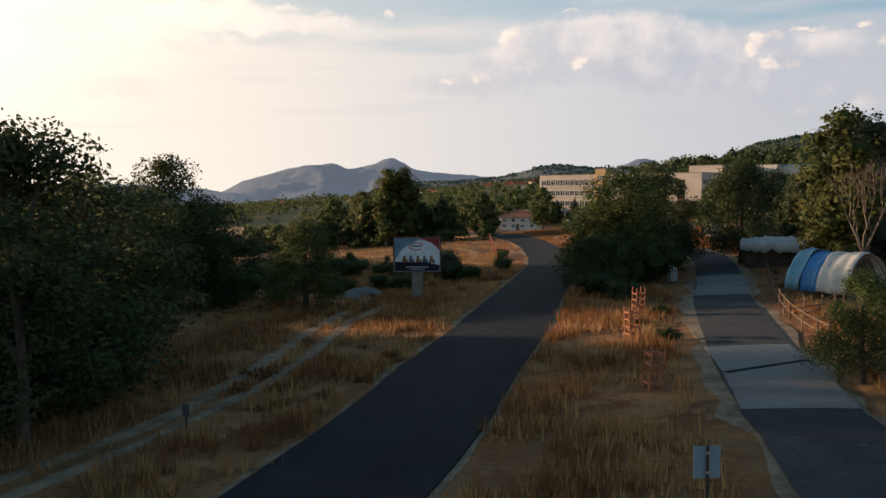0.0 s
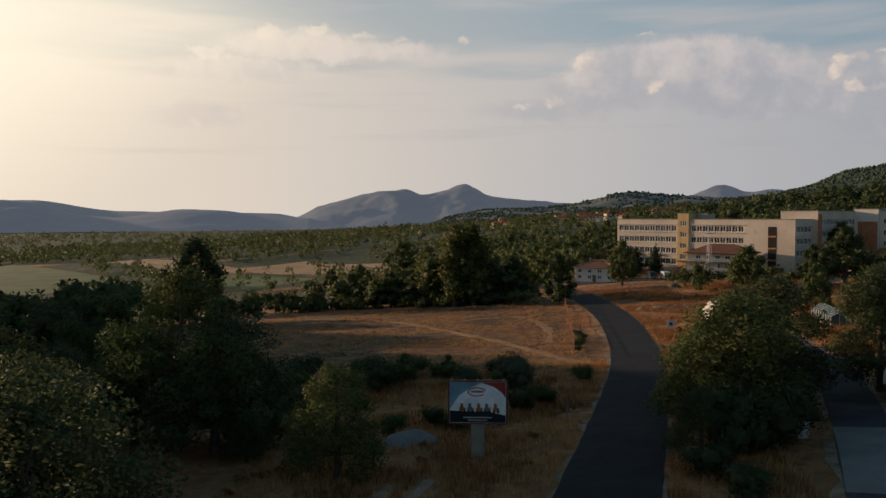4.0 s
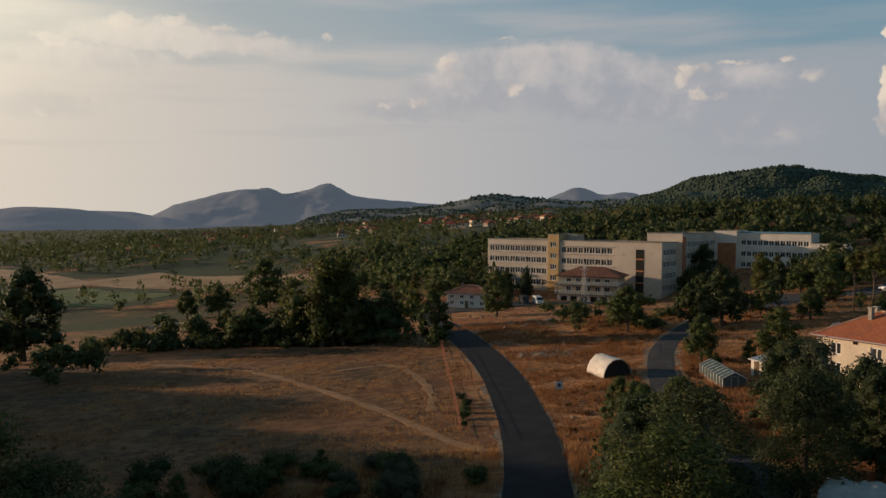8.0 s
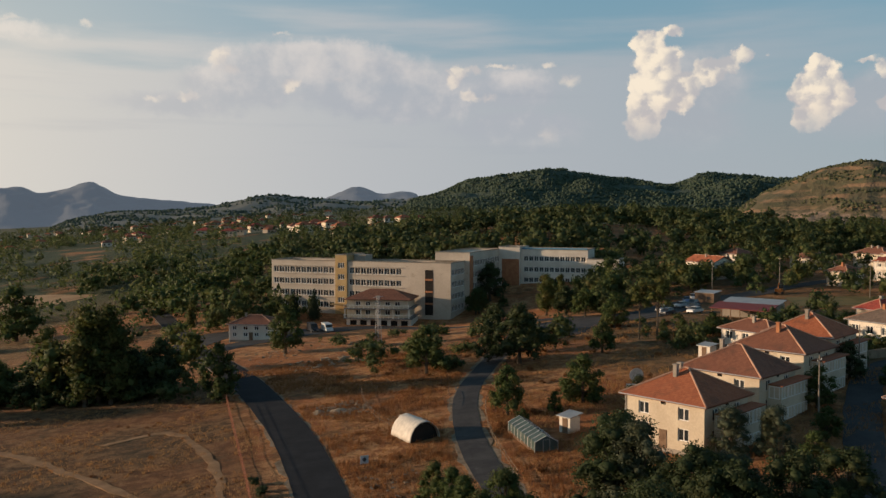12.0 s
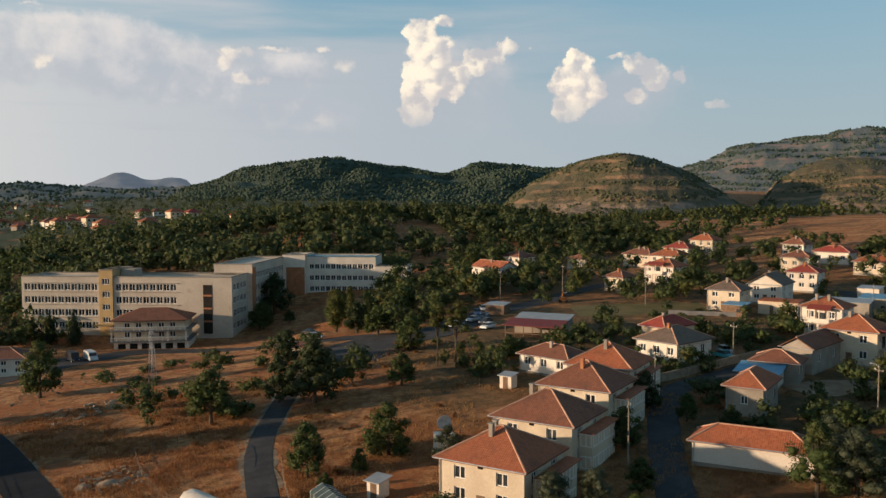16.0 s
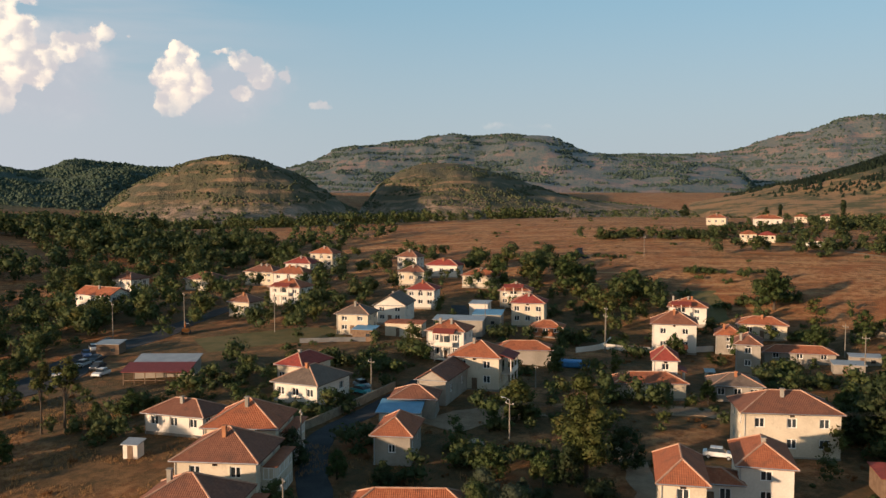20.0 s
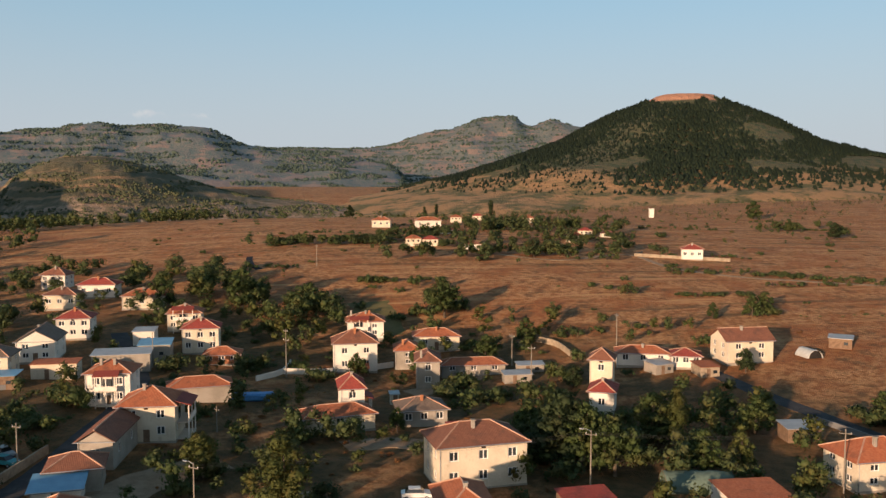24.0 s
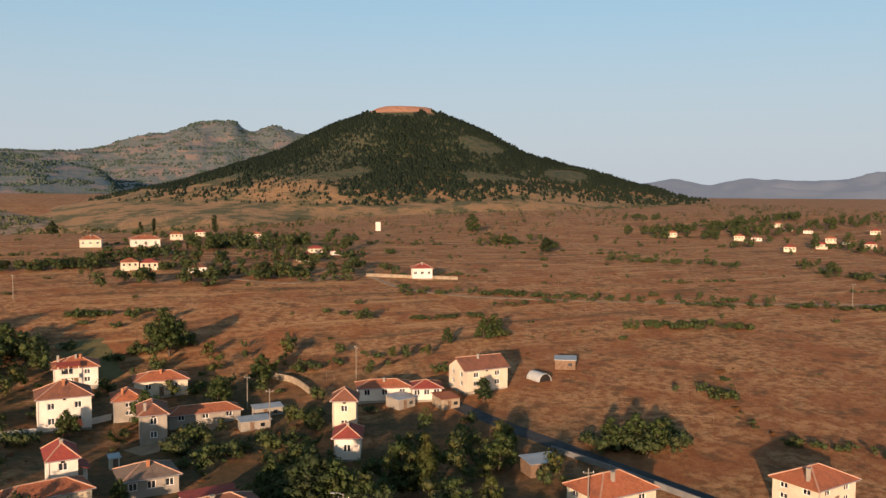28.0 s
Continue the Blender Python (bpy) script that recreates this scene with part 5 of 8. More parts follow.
KINDS = {}
for _k, _kind, _mat, _label, _n, _s in (
    ("d", "round", "leaf_dark", "dark green broadleaf tree with a dense uneven crown", 7000, 0.0125), ("l", "round", "leaf", "green broadleaf tree with a rounded uneven crown", 7000, 0.0125),
    ("y", "tall", "leaf_yellow", "tall yellow-green poplar with a loose crown", 4200, 0.0145), ("s", "round", "leaf_silver", "silvery grey-green tree with a soft crown", 8000, 0.0115),
    ("b", "round", "leaf_yellow", "browning broadleaf tree with a thin crown", 3600, 0.020), ("n", "fir", "needle", "dark conical fir tree", 2600, 0.020),
    ("p", "tall", "leaf_dark", "slim dark poplar with a narrow crown", 1200, 0.024), ("t", "thin", "leaf_yellow", "slender pale-stemmed tree with sparse yellow leaves", 1500, 0.014),
    ("D", "round", "leaf_dark", "dark green broadleaf tree with a dense uneven crown", 3000, 0.023), ("L", "round", "leaf", "green broadleaf tree with a rounded uneven crown", 3000, 0.023), ("Y", "round", "leaf_yellow", "yellowing garden tree with a loose crown", 2200, 0.020),
    ("g", "round", "leaf", "green broadleaf tree with a rounded uneven crown", 20000, 0.0094), ("h", "round", "leaf_deep", "dark green broadleaf tree with a dense uneven crown", 20000, 0.0094),
    ("u", "bush", "leaf", "low green bush growing in dry grass", 2400, 0.026), ("v", "bush", "leaf_dark", "low dark green bush in dry grass", 2400, 0.026), ("w", "bush", "leaf_silver", "low grey-green bush in dry grass", 2200, 0.026)):
    KINDS[_k] = [tree_kind("bush" if _kind == "bush" else "tree", _kind, 11 * _j + ord(_k), _n, _s, M[_mat], _label) for _j in range(2)]
USED = set()
TREE_RNG = random.Random(5)


def plant(x, y, h, kind, wide=1.0):
    if kind in "dl" and (x * x + y * y) ** 0.5 > 125:
        kind = kind.upper()
    elif kind in "dl" and x < 30 and y < 90:
        kind = "h" if kind == "d" else "g"
        wide *= 1.15
    src = KINDS[kind][TREE_RNG.randrange(2)]
    wide *= TREE_RNG.uniform(0.9, 1.2)
    m = pose(x, y, land(x, y), 0, 0, TREE_RNG.uniform(0, 360)) @ Matrix.Diagonal((h * wide, h * wide, h, 1))
    if src not in USED:
        USED.add(src)
        src.matrix_basis = m
        return src
    keep = src.matrix_basis.copy()
    src.matrix_basis = Matrix.Identity(4)
    ob = copy_thing(src, m)
    src.matrix_basis = keep
    return ob


TREES_ROAD = [(-17, 34, 12.1, "d"), (-17, 42, 10.5, "d"), (-20, 69, 8.8, "l"), (-10, 62, 7.1, "l"), (-14, 28, 7.1, "d"), (-20, 47, 5.5, "l"), (15, 70, 9.9, "l"), (20, 80, 10.4, "d"), (29, 82, 10.4, "d"), (37, 86, 9.0, "d"), (28, 60, 12.6, "y"), (33, 66, 12.7, "s"), (15, 30, 4.2, "l"), (-21, 49, 10.3, "d"), (-23, 71, 13.2, "l"), (-27, 72, 8.9, "l"), (-20, 73, 9.8, "d")]
TREES_HEDGE = [(-76, 209, 20.9, "d"), (-12, 188, 17.7, "y"), (-8, 187, 17.5, "y"), (-19, 201, 13.5, "y"), (-10, 189, 15.0, "l"), (-0, 193, 10.1, "d"), (9, 177, 9.9, "l"), (-27, 200, 8.9, "l"), (-33, 205, 8.0, "l"), (-4, 189, 9.1, "d"), (-20, 196, 8.7, "d"), (-40, 211, 7.0, "l"), (-58, 217, 5.0, "l"), (-66, 318, 10.6, "l"), (-55, 317, 11.5, "l"), (-42, 336, 18.5, "l"), (10, 292, 9.8, "y"), (26, 218, 11.1, "l")]
TREES_MID = [(59, 169, 10.9, "d"), (55, 174, 7.9, "d"), (43, 172, 9.0, "l"), (44, 140, 7.3, "l"), (74, 167, 6.0, "l"), (86, 174, 11.9, "t"), (88, 171, 12.3, "t"), (99, 240, 11.6, "y"), (97, 215, 7.6, "l"), (98, 227, 8.1, "d"), (100, 211, 5.8, "d"), (83, 282, 7.0, "l"), (92, 274, 8.5, "l"), (94, 178, 2.7, "l"), (92, 169, 4.1, "l"), (98, 168, 4.7, "l"), (90, 190, 7.7, "l")]
TREES_LOW = [(55, 139, 7.1, "l"), (59, 131, 4.8, "s"), (68, 108, 4.2, "l"), (80, 95, 8.5, "l"), (82, 92, 7.9, "s"), (83, 88, 4.5, "s"), (86, 83, 5.5, "s"), (84, 130, 5.5, "d"), (92, 129, 5.7, "d"), (77, 119, 5.5, "l"), (106, 93, 14.0, "y"), (126, 112, 7.2, "b"), (99, 103, 5.3, "l"), (87, 98, 6.9, "s"), (97, 98, 2.0, "s"), (91, 121, 4.3, "l"), (113, 90, 6.0, "d"), (103, 94, 5.6, "d")]
TREES_SOUTH = [(143, 61, 11.7, "d"), (142, 57, 10.7, "l"), (138, 53, 9.6, "l"), (153, 42, 10.2, "y"), (154, 46, 8.9, "l"), (161, 28, 6.9, "l"), (143, 34, 6.0, "b"), (141, 40, 6.8, "l"), (166, 1, 6.5, "l"), (168, 5, 5.6, "l"), (165, -3, 5.5, "l"), (252, 93, 12.2, "l"), (204, 92, 8.3, "l"), (211, 78, 7.9, "l"), (228, 69, 7.2, "l"), (201, 21, 5.6, "d"), (191, 58, 4.7, "d"), (154, 66, 7.5, "l")]
TREES_DALE = [(470, -80, 9.0, "d"), (258, 4, 6.4, "l"), (251, 19, 4.7, "l"), (254, 8, 6.4, "l"), (249, 152, 12.7, "l"), (254, 133, 8.1, "l"), (198, 106, 6.2, "l"), (131, 114, 5.6, "b"), (128, 100, 7.0, "y"), (156, 89, 4.8, "l"), (244, 174, 10.9, "l"), (273, 198, 7.0, "d"), (561, 196, 9.1, "d"), (616, 146, 10.0, "p"), (600, 152, 7.8, "p"), (581, 104, 13.2, "p"), (525, -72, 7.4, "l"), (644, -79, 13.7, "l"), (348, 70, 7.8, "d")]
TREES_SCHOOL = [(40, 293, 8.9, "n"), (45, 287, 9.9, "n"), (24, 310, 8.3, "d"), (27, 306, 7.4, "l"), (32, 300, 7.3, "d"), (36, 296, 7.3, "d"), (82, 278, 8.0, "l"), (93, 274, 8.3, "l"), (101, 274, 4.2, "l"), (108, 256, 9.6, "l"), (109, 251, 10.2, "y"), (110, 240, 8.3, "d"), (102, 287, 13.3, "d"), (68, 201, 7.5, "d"), (68, 188, 7.5, "d")]

for _rows in (TREES_ROAD, TREES_HEDGE, TREES_MID, TREES_LOW, TREES_SOUTH, TREES_DALE, TREES_SCHOOL):
    for _x, _y, _h, _k in _rows:
        plant(_x, _y, _h, _k)


# ---- school ----
def school_block(name, u0, v0, u1, v1, z0, z1, label, walls, mat="panel"):
    """A flat-roofed block in the school's own axes; walls: side -> rows and columns of windows."""
    ob = thing(name, SCHOOL_AT, label, "school", "school buildings")
    bm, frames = bmesh.new(), []
    sides = {"front": ((u0, v0, 0), (1, 0, 0), (0, -1, 0), u1 - u0), "right": ((u1, v0, 0), (0, 1, 0), (1, 0, 0), v1 - v0), "back": ((u1, v1, 0), (-1, 0, 0), (0, 1, 0), u1 - u0), "left": ((u0, v1, 0), (0, -1, 0), (-1, 0, 0), v1 - v0)}
    for key, (o, e, n, length) in sides.items():
        holes = []
        for a, b, cols, levels, h in walls.get(key, ()):
            for z in levels:
                step = (b - a) / cols
                holes += [(a + step * k + 0.12, z, step - 0.24, h) for k in range(cols)]
        wall_side(bm, o, e, n, length, z1, holes, z0=z0)
        frames += [(o, e, n, *h) for h in holes]
    vs = [bm.verts.new(v) for v in ((u0, v0, z1 - 0.5), (u1, v0, z1 - 0.5), (u1, v1, z1 - 0.5), (u0, v1, z1 - 0.5))]
    bm.faces.new(vs)
    wall = part("wall", bm, M[mat], ob)
    for o, e, n, u, z, w, h in frames:
        window(ob, o, e, n, u, z, w, h, 1 if w < 2.2 else 2)
    bm = bmesh.new()
    add_box(bm, u0 - 0.12, v0 - 0.12, z1, u1 + 0.12, v0 + 0.25, z1 + 0.22)
    add_box(bm, u0 - 0.12, v1 - 0.25, z1, u1 + 0.12, v1 + 0.12, z1 + 0.22)
    add_box(bm, u0 - 0.12, v0 + 0.25, z1, u0 + 0.25, v1 - 0.25, z1 + 0.22)
    add_box(bm, u1 - 0.25, v0 + 0.25, z1, u1 + 0.12, v1 - 0.25, z1 + 0.22)
    part("parapet", bm, M["grey"], ob)
    return ob


# u runs along the front to the near corner at 83.3, 272.3; v runs back
SCHOOL_AT = pose(83.3 - 61.4 * 0.77, 272.3 + 61.4 * 0.64, 0, 0, 0, -39.7)
LEVELS = (-0.9, 2.7, 6.3, 9.9)
school_block("school", 0, 0, 23.2, 13, -6, 13.7, "four-storey weathered concrete school wing with window bands", {"front": [(0.7, 22.6, 11, LEVELS, 1.9)], "left": [(1, 12, 4, LEVELS, 1.9)]})
school_block("school", 23.2, -0.5, 27.2, 12, -6, 15.6, "ochre stair tower of the school", {"front": [(0.8, 3.3, 1, (0.8, 4.4, 8.0, 11.6), 1.7)]}, "ochre")
school_block("school", 27.2, 0, 61.4, 13, -6, 13.7, "four-storey concrete school wing with a blank end wall", {"front": [(0.5, 18.4, 9, LEVELS, 1.9)], "right": [(1, 12.4, 4, LEVELS, 1.9)]})
school_block("school", 51.5, 13, 63.0, 47, -3, 16.3, "taller rear wing of the school, grey and weathered", {"right": [(2, 32, 11, (1.2, 4.8, 8.4, 12.0), 1.9)]})
school_block("school", 63.0, 44, 70.5, 56, -1, 17.0, "white link tower of the rear school", {}, "white")
school_block("school", 70.5, 46, 93.5, 58, 0, 16.4, "long white rear school wing with window bands", {"front": [(0.8, 22.4, 12, (5.0, 8.6, 12.3), 1.7)]}, "white")
school_block("school", 93.5, 45, 104.0, 57, 0, 13.3, "blank white hall beside the rear school", {}, "white")


# ---- things by the road ----
def lift(x, y, dz=0.0):
    return land(x, y) + dz


def plain(name, color, rough=0.7, vary=0.15, scale=1.5, metal=0.0):
    if name not in M:
        M[name] = two_tone(name, tuple(c * (1 - vary) for c in color), tuple(c * (1 + vary) for c in color), scale, 9.0, rough, 0.1, 0.0, metal)
    return M[name]


def billboard(x, y, yaw):
    ob = thing("billboard", pose(x, y, lift(x, y), 0, 0, yaw), "roadside billboard on a concrete pillar, white with red and blue corners", "billboard")
    part("pillar", box_bm(-0.42, -0.14, -0.4, 0.42, 0.14, 2.3, bevel=0.03), M["pole"], ob, "pale concrete pillar")
    panel = part("panel", box_bm(-1.78, -0.12, 2.2, 1.78, 0.06, 4.85, bevel=0.02), plain("sign_white", (0.62, 0.64, 0.66)), ob, "printed white panel")
    face = -0.128
    bm = bmesh.new()
    for x0, x1, z0, z1 in ((-1.86, 1.86, 4.80, 4.90), (-1.86, 1.86, 2.14, 2.22), (-1.86, -1.76, 2.2, 4.82), (1.76, 1.86, 2.2, 4.82)):
        add_box(bm, x0, -0.16, z0, x1, 0.08, z1)
    part("frame", bm, plain("dark_frame", (0.12, 0.05, 0.045)), panel)

    def flat(name, pts, mat, depth):
        bm = bmesh.new()
        f = bm.faces.new([bm.verts.new((px, face - depth, pz)) for px, pz in pts])
        bmesh.ops.solidify(bm, geom=[f], thickness=0.003)
        part(name, bm, mat, panel)

    flat("printed_corner", [(-1.74, 4.78), (-1.74, 3.1), (-1.2, 3.9), (-0.5, 4.4), (0.3, 4.78)], plain("sign_blue", (0.25, 0.45, 0.56)), 0.004)
    flat("printed_corner", [(1.74, 4.78), (0.2, 4.78), (1.0, 4.5), (1.5, 4.15), (1.74, 3.8)], plain("sign_red", (0.45, 0.07, 0.07)), 0.008)
    flat("printed_base", [(-1.74, 2.24), (1.74, 2.24), (1.74, 2.7), (0.6, 2.95), (-0.7, 2.92), (-1.74, 3.0)], plain("sign_black", (0.03, 0.035, 0.045)), 0.006)
    ring = [(0.55 * math.cos(a) - 0.05, 4.18 + 0.26 * math.sin(a)) for a in np.linspace(0.3, 5.6, 24)]
    bm = bmesh.new()
    add_tube(bm, [(px, face - 0.012, pz) for px, pz in ring], [0.035] * 24, 4)
    part("printed_mark", bm, plain("sign_red", (0.45, 0.07, 0.07)), panel)
    for x0, x1, z0, z1 in ((-0.42, 0.34, 4.13, 4.25), (-0.9, 0.9, 2.52, 2.60), (-0.6, 0.6, 2.36, 2.43)):
        flat("printed_line", [(x0, z0), (x1, z0), (x1, z1), (x0, z1)], plain("sign_grey", (0.22, 0.22, 0.24)) if z0 > 3 else plain("sign_pale", (0.55, 0.55, 0.55)), 0.012)
    # little pictures of building machines
    for k, cx in enumerate((-0.95, -0.45, 0.1, 0.6, 1.15)):
        col = plain("sign_orange", (0.42, 0.20, 0.07)) if k % 2 == 0 else plain("sign_grey", (0.22, 0.22, 0.24))
        flat("printed_machine", [(cx - 0.2, 2.95), (cx + 0.22, 2.95), (cx + 0.2, 3.15), (cx + 0.06, 3.2), (cx + 0.04, 3.45), (cx - 0.12, 3.45), (cx - 0.14, 3.2), (cx - 0.22, 3.12)], col, 0.010)
        for dx in (-0.13, 0.13):
            flat("printed_wheel", [(cx + dx + 0.08 * math.cos(a), 2.93 + 0.08 * math.sin(a)) for a in np.linspace(0, 5.6, 9)], plain("sign_black", (0.03, 0.035, 0.045)), 0.014)
    bm = bmesh.new()
    for k in range(5):
        add_box(bm, -1.6 + 0.8 * k - 0.06, -0.5, 4.92, -1.6 + 0.8 * k + 0.06, -0.1, 5.0)
    part("lamp_bracket", bm, M["rust"], ob)


billboard(-1.9, 66.0, 2)


def post(name, x, y, h, r, mat, label, category, lean=0.0):
    ob = thing(name, pose(x, y, lift(x, y), lean, 0, 0), label, category)
    part("shaft", tube_bm([(0, 0, -0.3), (0, 0, h)], (r, r * 0.9), 8), mat, ob)
    return ob


sign = thing("road_sign", pose(5.6, 17.6, lift(5.6, 17.6), 0, 0, 6), "back of a square blue-grey road sign on a dark post", "road sign")
part("post", tube_bm([(0, 0, -0.3), (0, 0, 2.0)], (0.032, 0.032), 8), plain("dark_post", (0.04, 0.035, 0.03)), sign)
part("plate", box_bm(-0.3, 0.035, 1.28, 0.3, 0.05, 1.98, bevel=0.004), plain("sign_back", (0.20, 0.27, 0.31), 0.5), sign)
bm = bmesh.new()
add_box(bm, -0.05, -0.04, 1.40, 0.05, 0.045, 1.45)
add_box(bm, -0.05, -0.04, 1.82, 0.05, 0.045, 1.87)
part("clamp", bm, M["steel"], sign)

marker = post("road_marker", -8.6, 28.1, 1.1, 0.035, plain("dark_post", (0.04, 0.035, 0.03)), "short dark roadside marker post with a plate", "road marker")
part("plate", box_bm(-0.12, -0.03, 0.75, 0.12, 0.0, 1.15, bevel=0.01), plain("dark_plate", (0.05, 0.05, 0.055)), marker)
marker = post("road_marker", 4.4, 78.0, 1.5, 0.05, M["pole"], "grey roadside marker post at the edge of the road", "road marker")


def tree_guard(x, y, h, tilt):
    ob = thing("tree_guard", pose(x, y, lift(x, y), tilt, tilt * 0.5, 15), "rusty red slatted guard round a young tree", "tree guard", "row of tree guards")
    r = 0.26
    for sx, sy in ((-r, -r), (r, -r), (r, r), (-r, r)):
        part("stake", box_bm(sx - 0.03, sy - 0.03, -0.3, sx + 0.03, sy + 0.03, h, bevel=0.006), M["rust"], ob)
    for z in (0.25, 0.6, 0.95, 1.3):
        if z < h:
            for y0 in (-r, r):
                part("slat", box_bm(-r - 0.03, y0 - 0.042, z, r + 0.03, y0 - 0.03 + 0.072, z + 0.07), M["rust"], ob)
            for x0 in (-r, r):
                part("slat", box_bm(x0 - 0.042, -r + 0.045, z, x0 + 0.042, r - 0.045, z + 0.07), M["rust"], ob)


tree_guard(11.4, 49.0, 1.7, 2)
tree_guard(9.4, 41.4, 1.6, -3)
tree_guard(7.7, 30.7, 1.5, 4)

board = thing("notice_board", pose(21.3, 128.5, lift(21.3, 128.5), 0, 0, 4), "small square white board on posts with a dark disc", "sign")
for _dx in (-0.38, 0.38):
    part("post", tube_bm([(_dx, 0.04, -0.3), (_dx, 0.04, 1.5)], (0.035, 0.035), 6), M["wood"], board)
part("plate", box_bm(-0.5, -0.02, 0.6, 0.5, 0.02, 1.55, bevel=0.01), plain("pale_drum", (0.42, 0.45, 0.46), 0.5), board)
part("disc", tube_bm([(0, -0.021, 1.08), (0, -0.03, 1.08)], (0.24, 0.24), 16), plain("dark_plate", (0.05, 0.05, 0.055)), board)

barrel = thing("waste_barrel", pose(18.6, 68.3, lift(18.6, 68.3), 0, 0, 20), "grey-white dented waste barrel beside the lane", "barrel")
part("drum", tube_bm([(0, 0, -0.05), (0, 0, 0.3), (0, 0, 0.33), (0, 0, 0.62), (0, 0, 0.65), (0, 0, 0.95)], (0.42, 0.42, 0.44, 0.44, 0.42, 0.41), 18), plain("pale_drum", (0.42, 0.45, 0.46), 0.5), barrel)
part("lid", tube_bm([(0, 0, 0.95), (0, 0, 1.08), (0.02, 0, 1.2), (0.03, 0, 1.26)], (0.45, 0.42, 0.28, 0.08), 18), plain("pale_lid", (0.55, 0.57, 0.58), 0.5), barrel)


def mound(name, x, y, rx, ry, h, mat, label, category, seed=0.0, kind=""):
    verts, faces, n, rings = [], [], 26, 9
    for j in range(rings + 1):
        f = j / rings
        for k in range(n):
            a = 2 * math.pi * k / n
            px, py = x + rx * f * math.cos(a), y + ry * f * math.sin(a)
            z = h * (1 - f * f) ** 0.8 * (1 + 0.25 * noise.noise((px * 0.9, py * 0.9, seed))) + 0.10 * noise.noise((px * 3, py * 3, seed))
            verts.append((px, py, land(px, py) + z - 0.12 - 0.2 * f))
    for j in range(rings):
        for k in range(n):
            faces.append((j * n + k, (j + 1) * n + k, (j + 1) * n + (k + 1) % n, j * n + (k + 1) % n))
    ob = link_mesh(name, mesh_of(name, verts, faces, mat, True), None)
    return tagged(ob, label, category, kind=kind)


mound("gravel_heap", -6.7, 70.6, 2.3, 1.6, 1.0, M["concrete"], "grey heap of gravel dumped beside the track", "heap", 2)
mound("rubble_heap", 24.5, 157, 2.0, 1.4, 0.7, M["gravel"], "pale heap of rubble and stones on dry ground", "heap", 3)
mound("rubble_heap", 21.6, 158, 1.5, 1.2, 0.6, M["gravel"], "pale heap of rubble and stones on dry ground", "heap", 4)
mound("tarpaulin", 47.6, 120.6, 1.7, 1.1, 0.55, plain("pale_rag", (0.50, 0.47, 0.42), 0.8), "crumpled pale sheet thrown on the ground", "tarpaulin", 8)
mound("rubble_heap", 112, 112, 1.8, 1.4, 0.9, M["gravel"], "grey heap of rubble in the bare yard", "heap", 5)


def rocks(name, label, n, box, size, seed):
    rng = random.Random(seed)
    verts, faces = [], []
    for _ in range(n):
        x, y, s = rng.uniform(box[0], box[2]), rng.uniform(box[1], box[3]), rng.uniform(*size)
        b, z = len(verts), land(x, y)
        verts += [(x + s * rng.uniform(0.6, 1.1) * cx, y + s * rng.uniform(0.6, 1.1) * cy, z + s * (rng.uniform(0.3, 0.8) if cz else -0.2)) for cz in (0, 1) for cx, cy in ((-1, -1), (1, -1), (1, 1), (-1, 1))]
        faces += [(b, b + 1, b + 5, b + 4), (b + 1, b + 2, b + 6, b + 5), (b + 2, b + 3, b + 7, b + 6), (b + 3, b, b + 4, b + 7), (b + 4, b + 5, b + 6, b + 7)]
    ob = link_mesh(name, mesh_of(name, verts, faces, M["gravel"]), None)
    tagged(ob, label, "rocks", kind="stuff")


rocks("rocks", "pale loose rocks on the dry bank", 70, (21, 154, 29, 162), (0.10, 0.42), 1)
rocks("rocks", "pale rubble on the waste ground near the white house", 90, (18, 205, 46, 226), (0.08, 0.32), 2)
rocks("rocks", "pale broken slabs on the dry waste ground", 60, (23, 192, 37, 203), (0.12, 0.5), 6)
rocks("rocks", "pale rocks along the road bank", 34, (20, 112, 26.5, 126), (0.08, 0.28), 3)
rocks("rocks", "pale rubble beside the valley field", 120, (-75, 285, -55, 300), (0.2, 0.9), 4)


M["dark_board"] = two_tone("dark_weathered_boards", (0.035, 0.028, 0.022), (0.075, 0.058, 0.044), 1.5, 14.0, 0.9, 0.4)


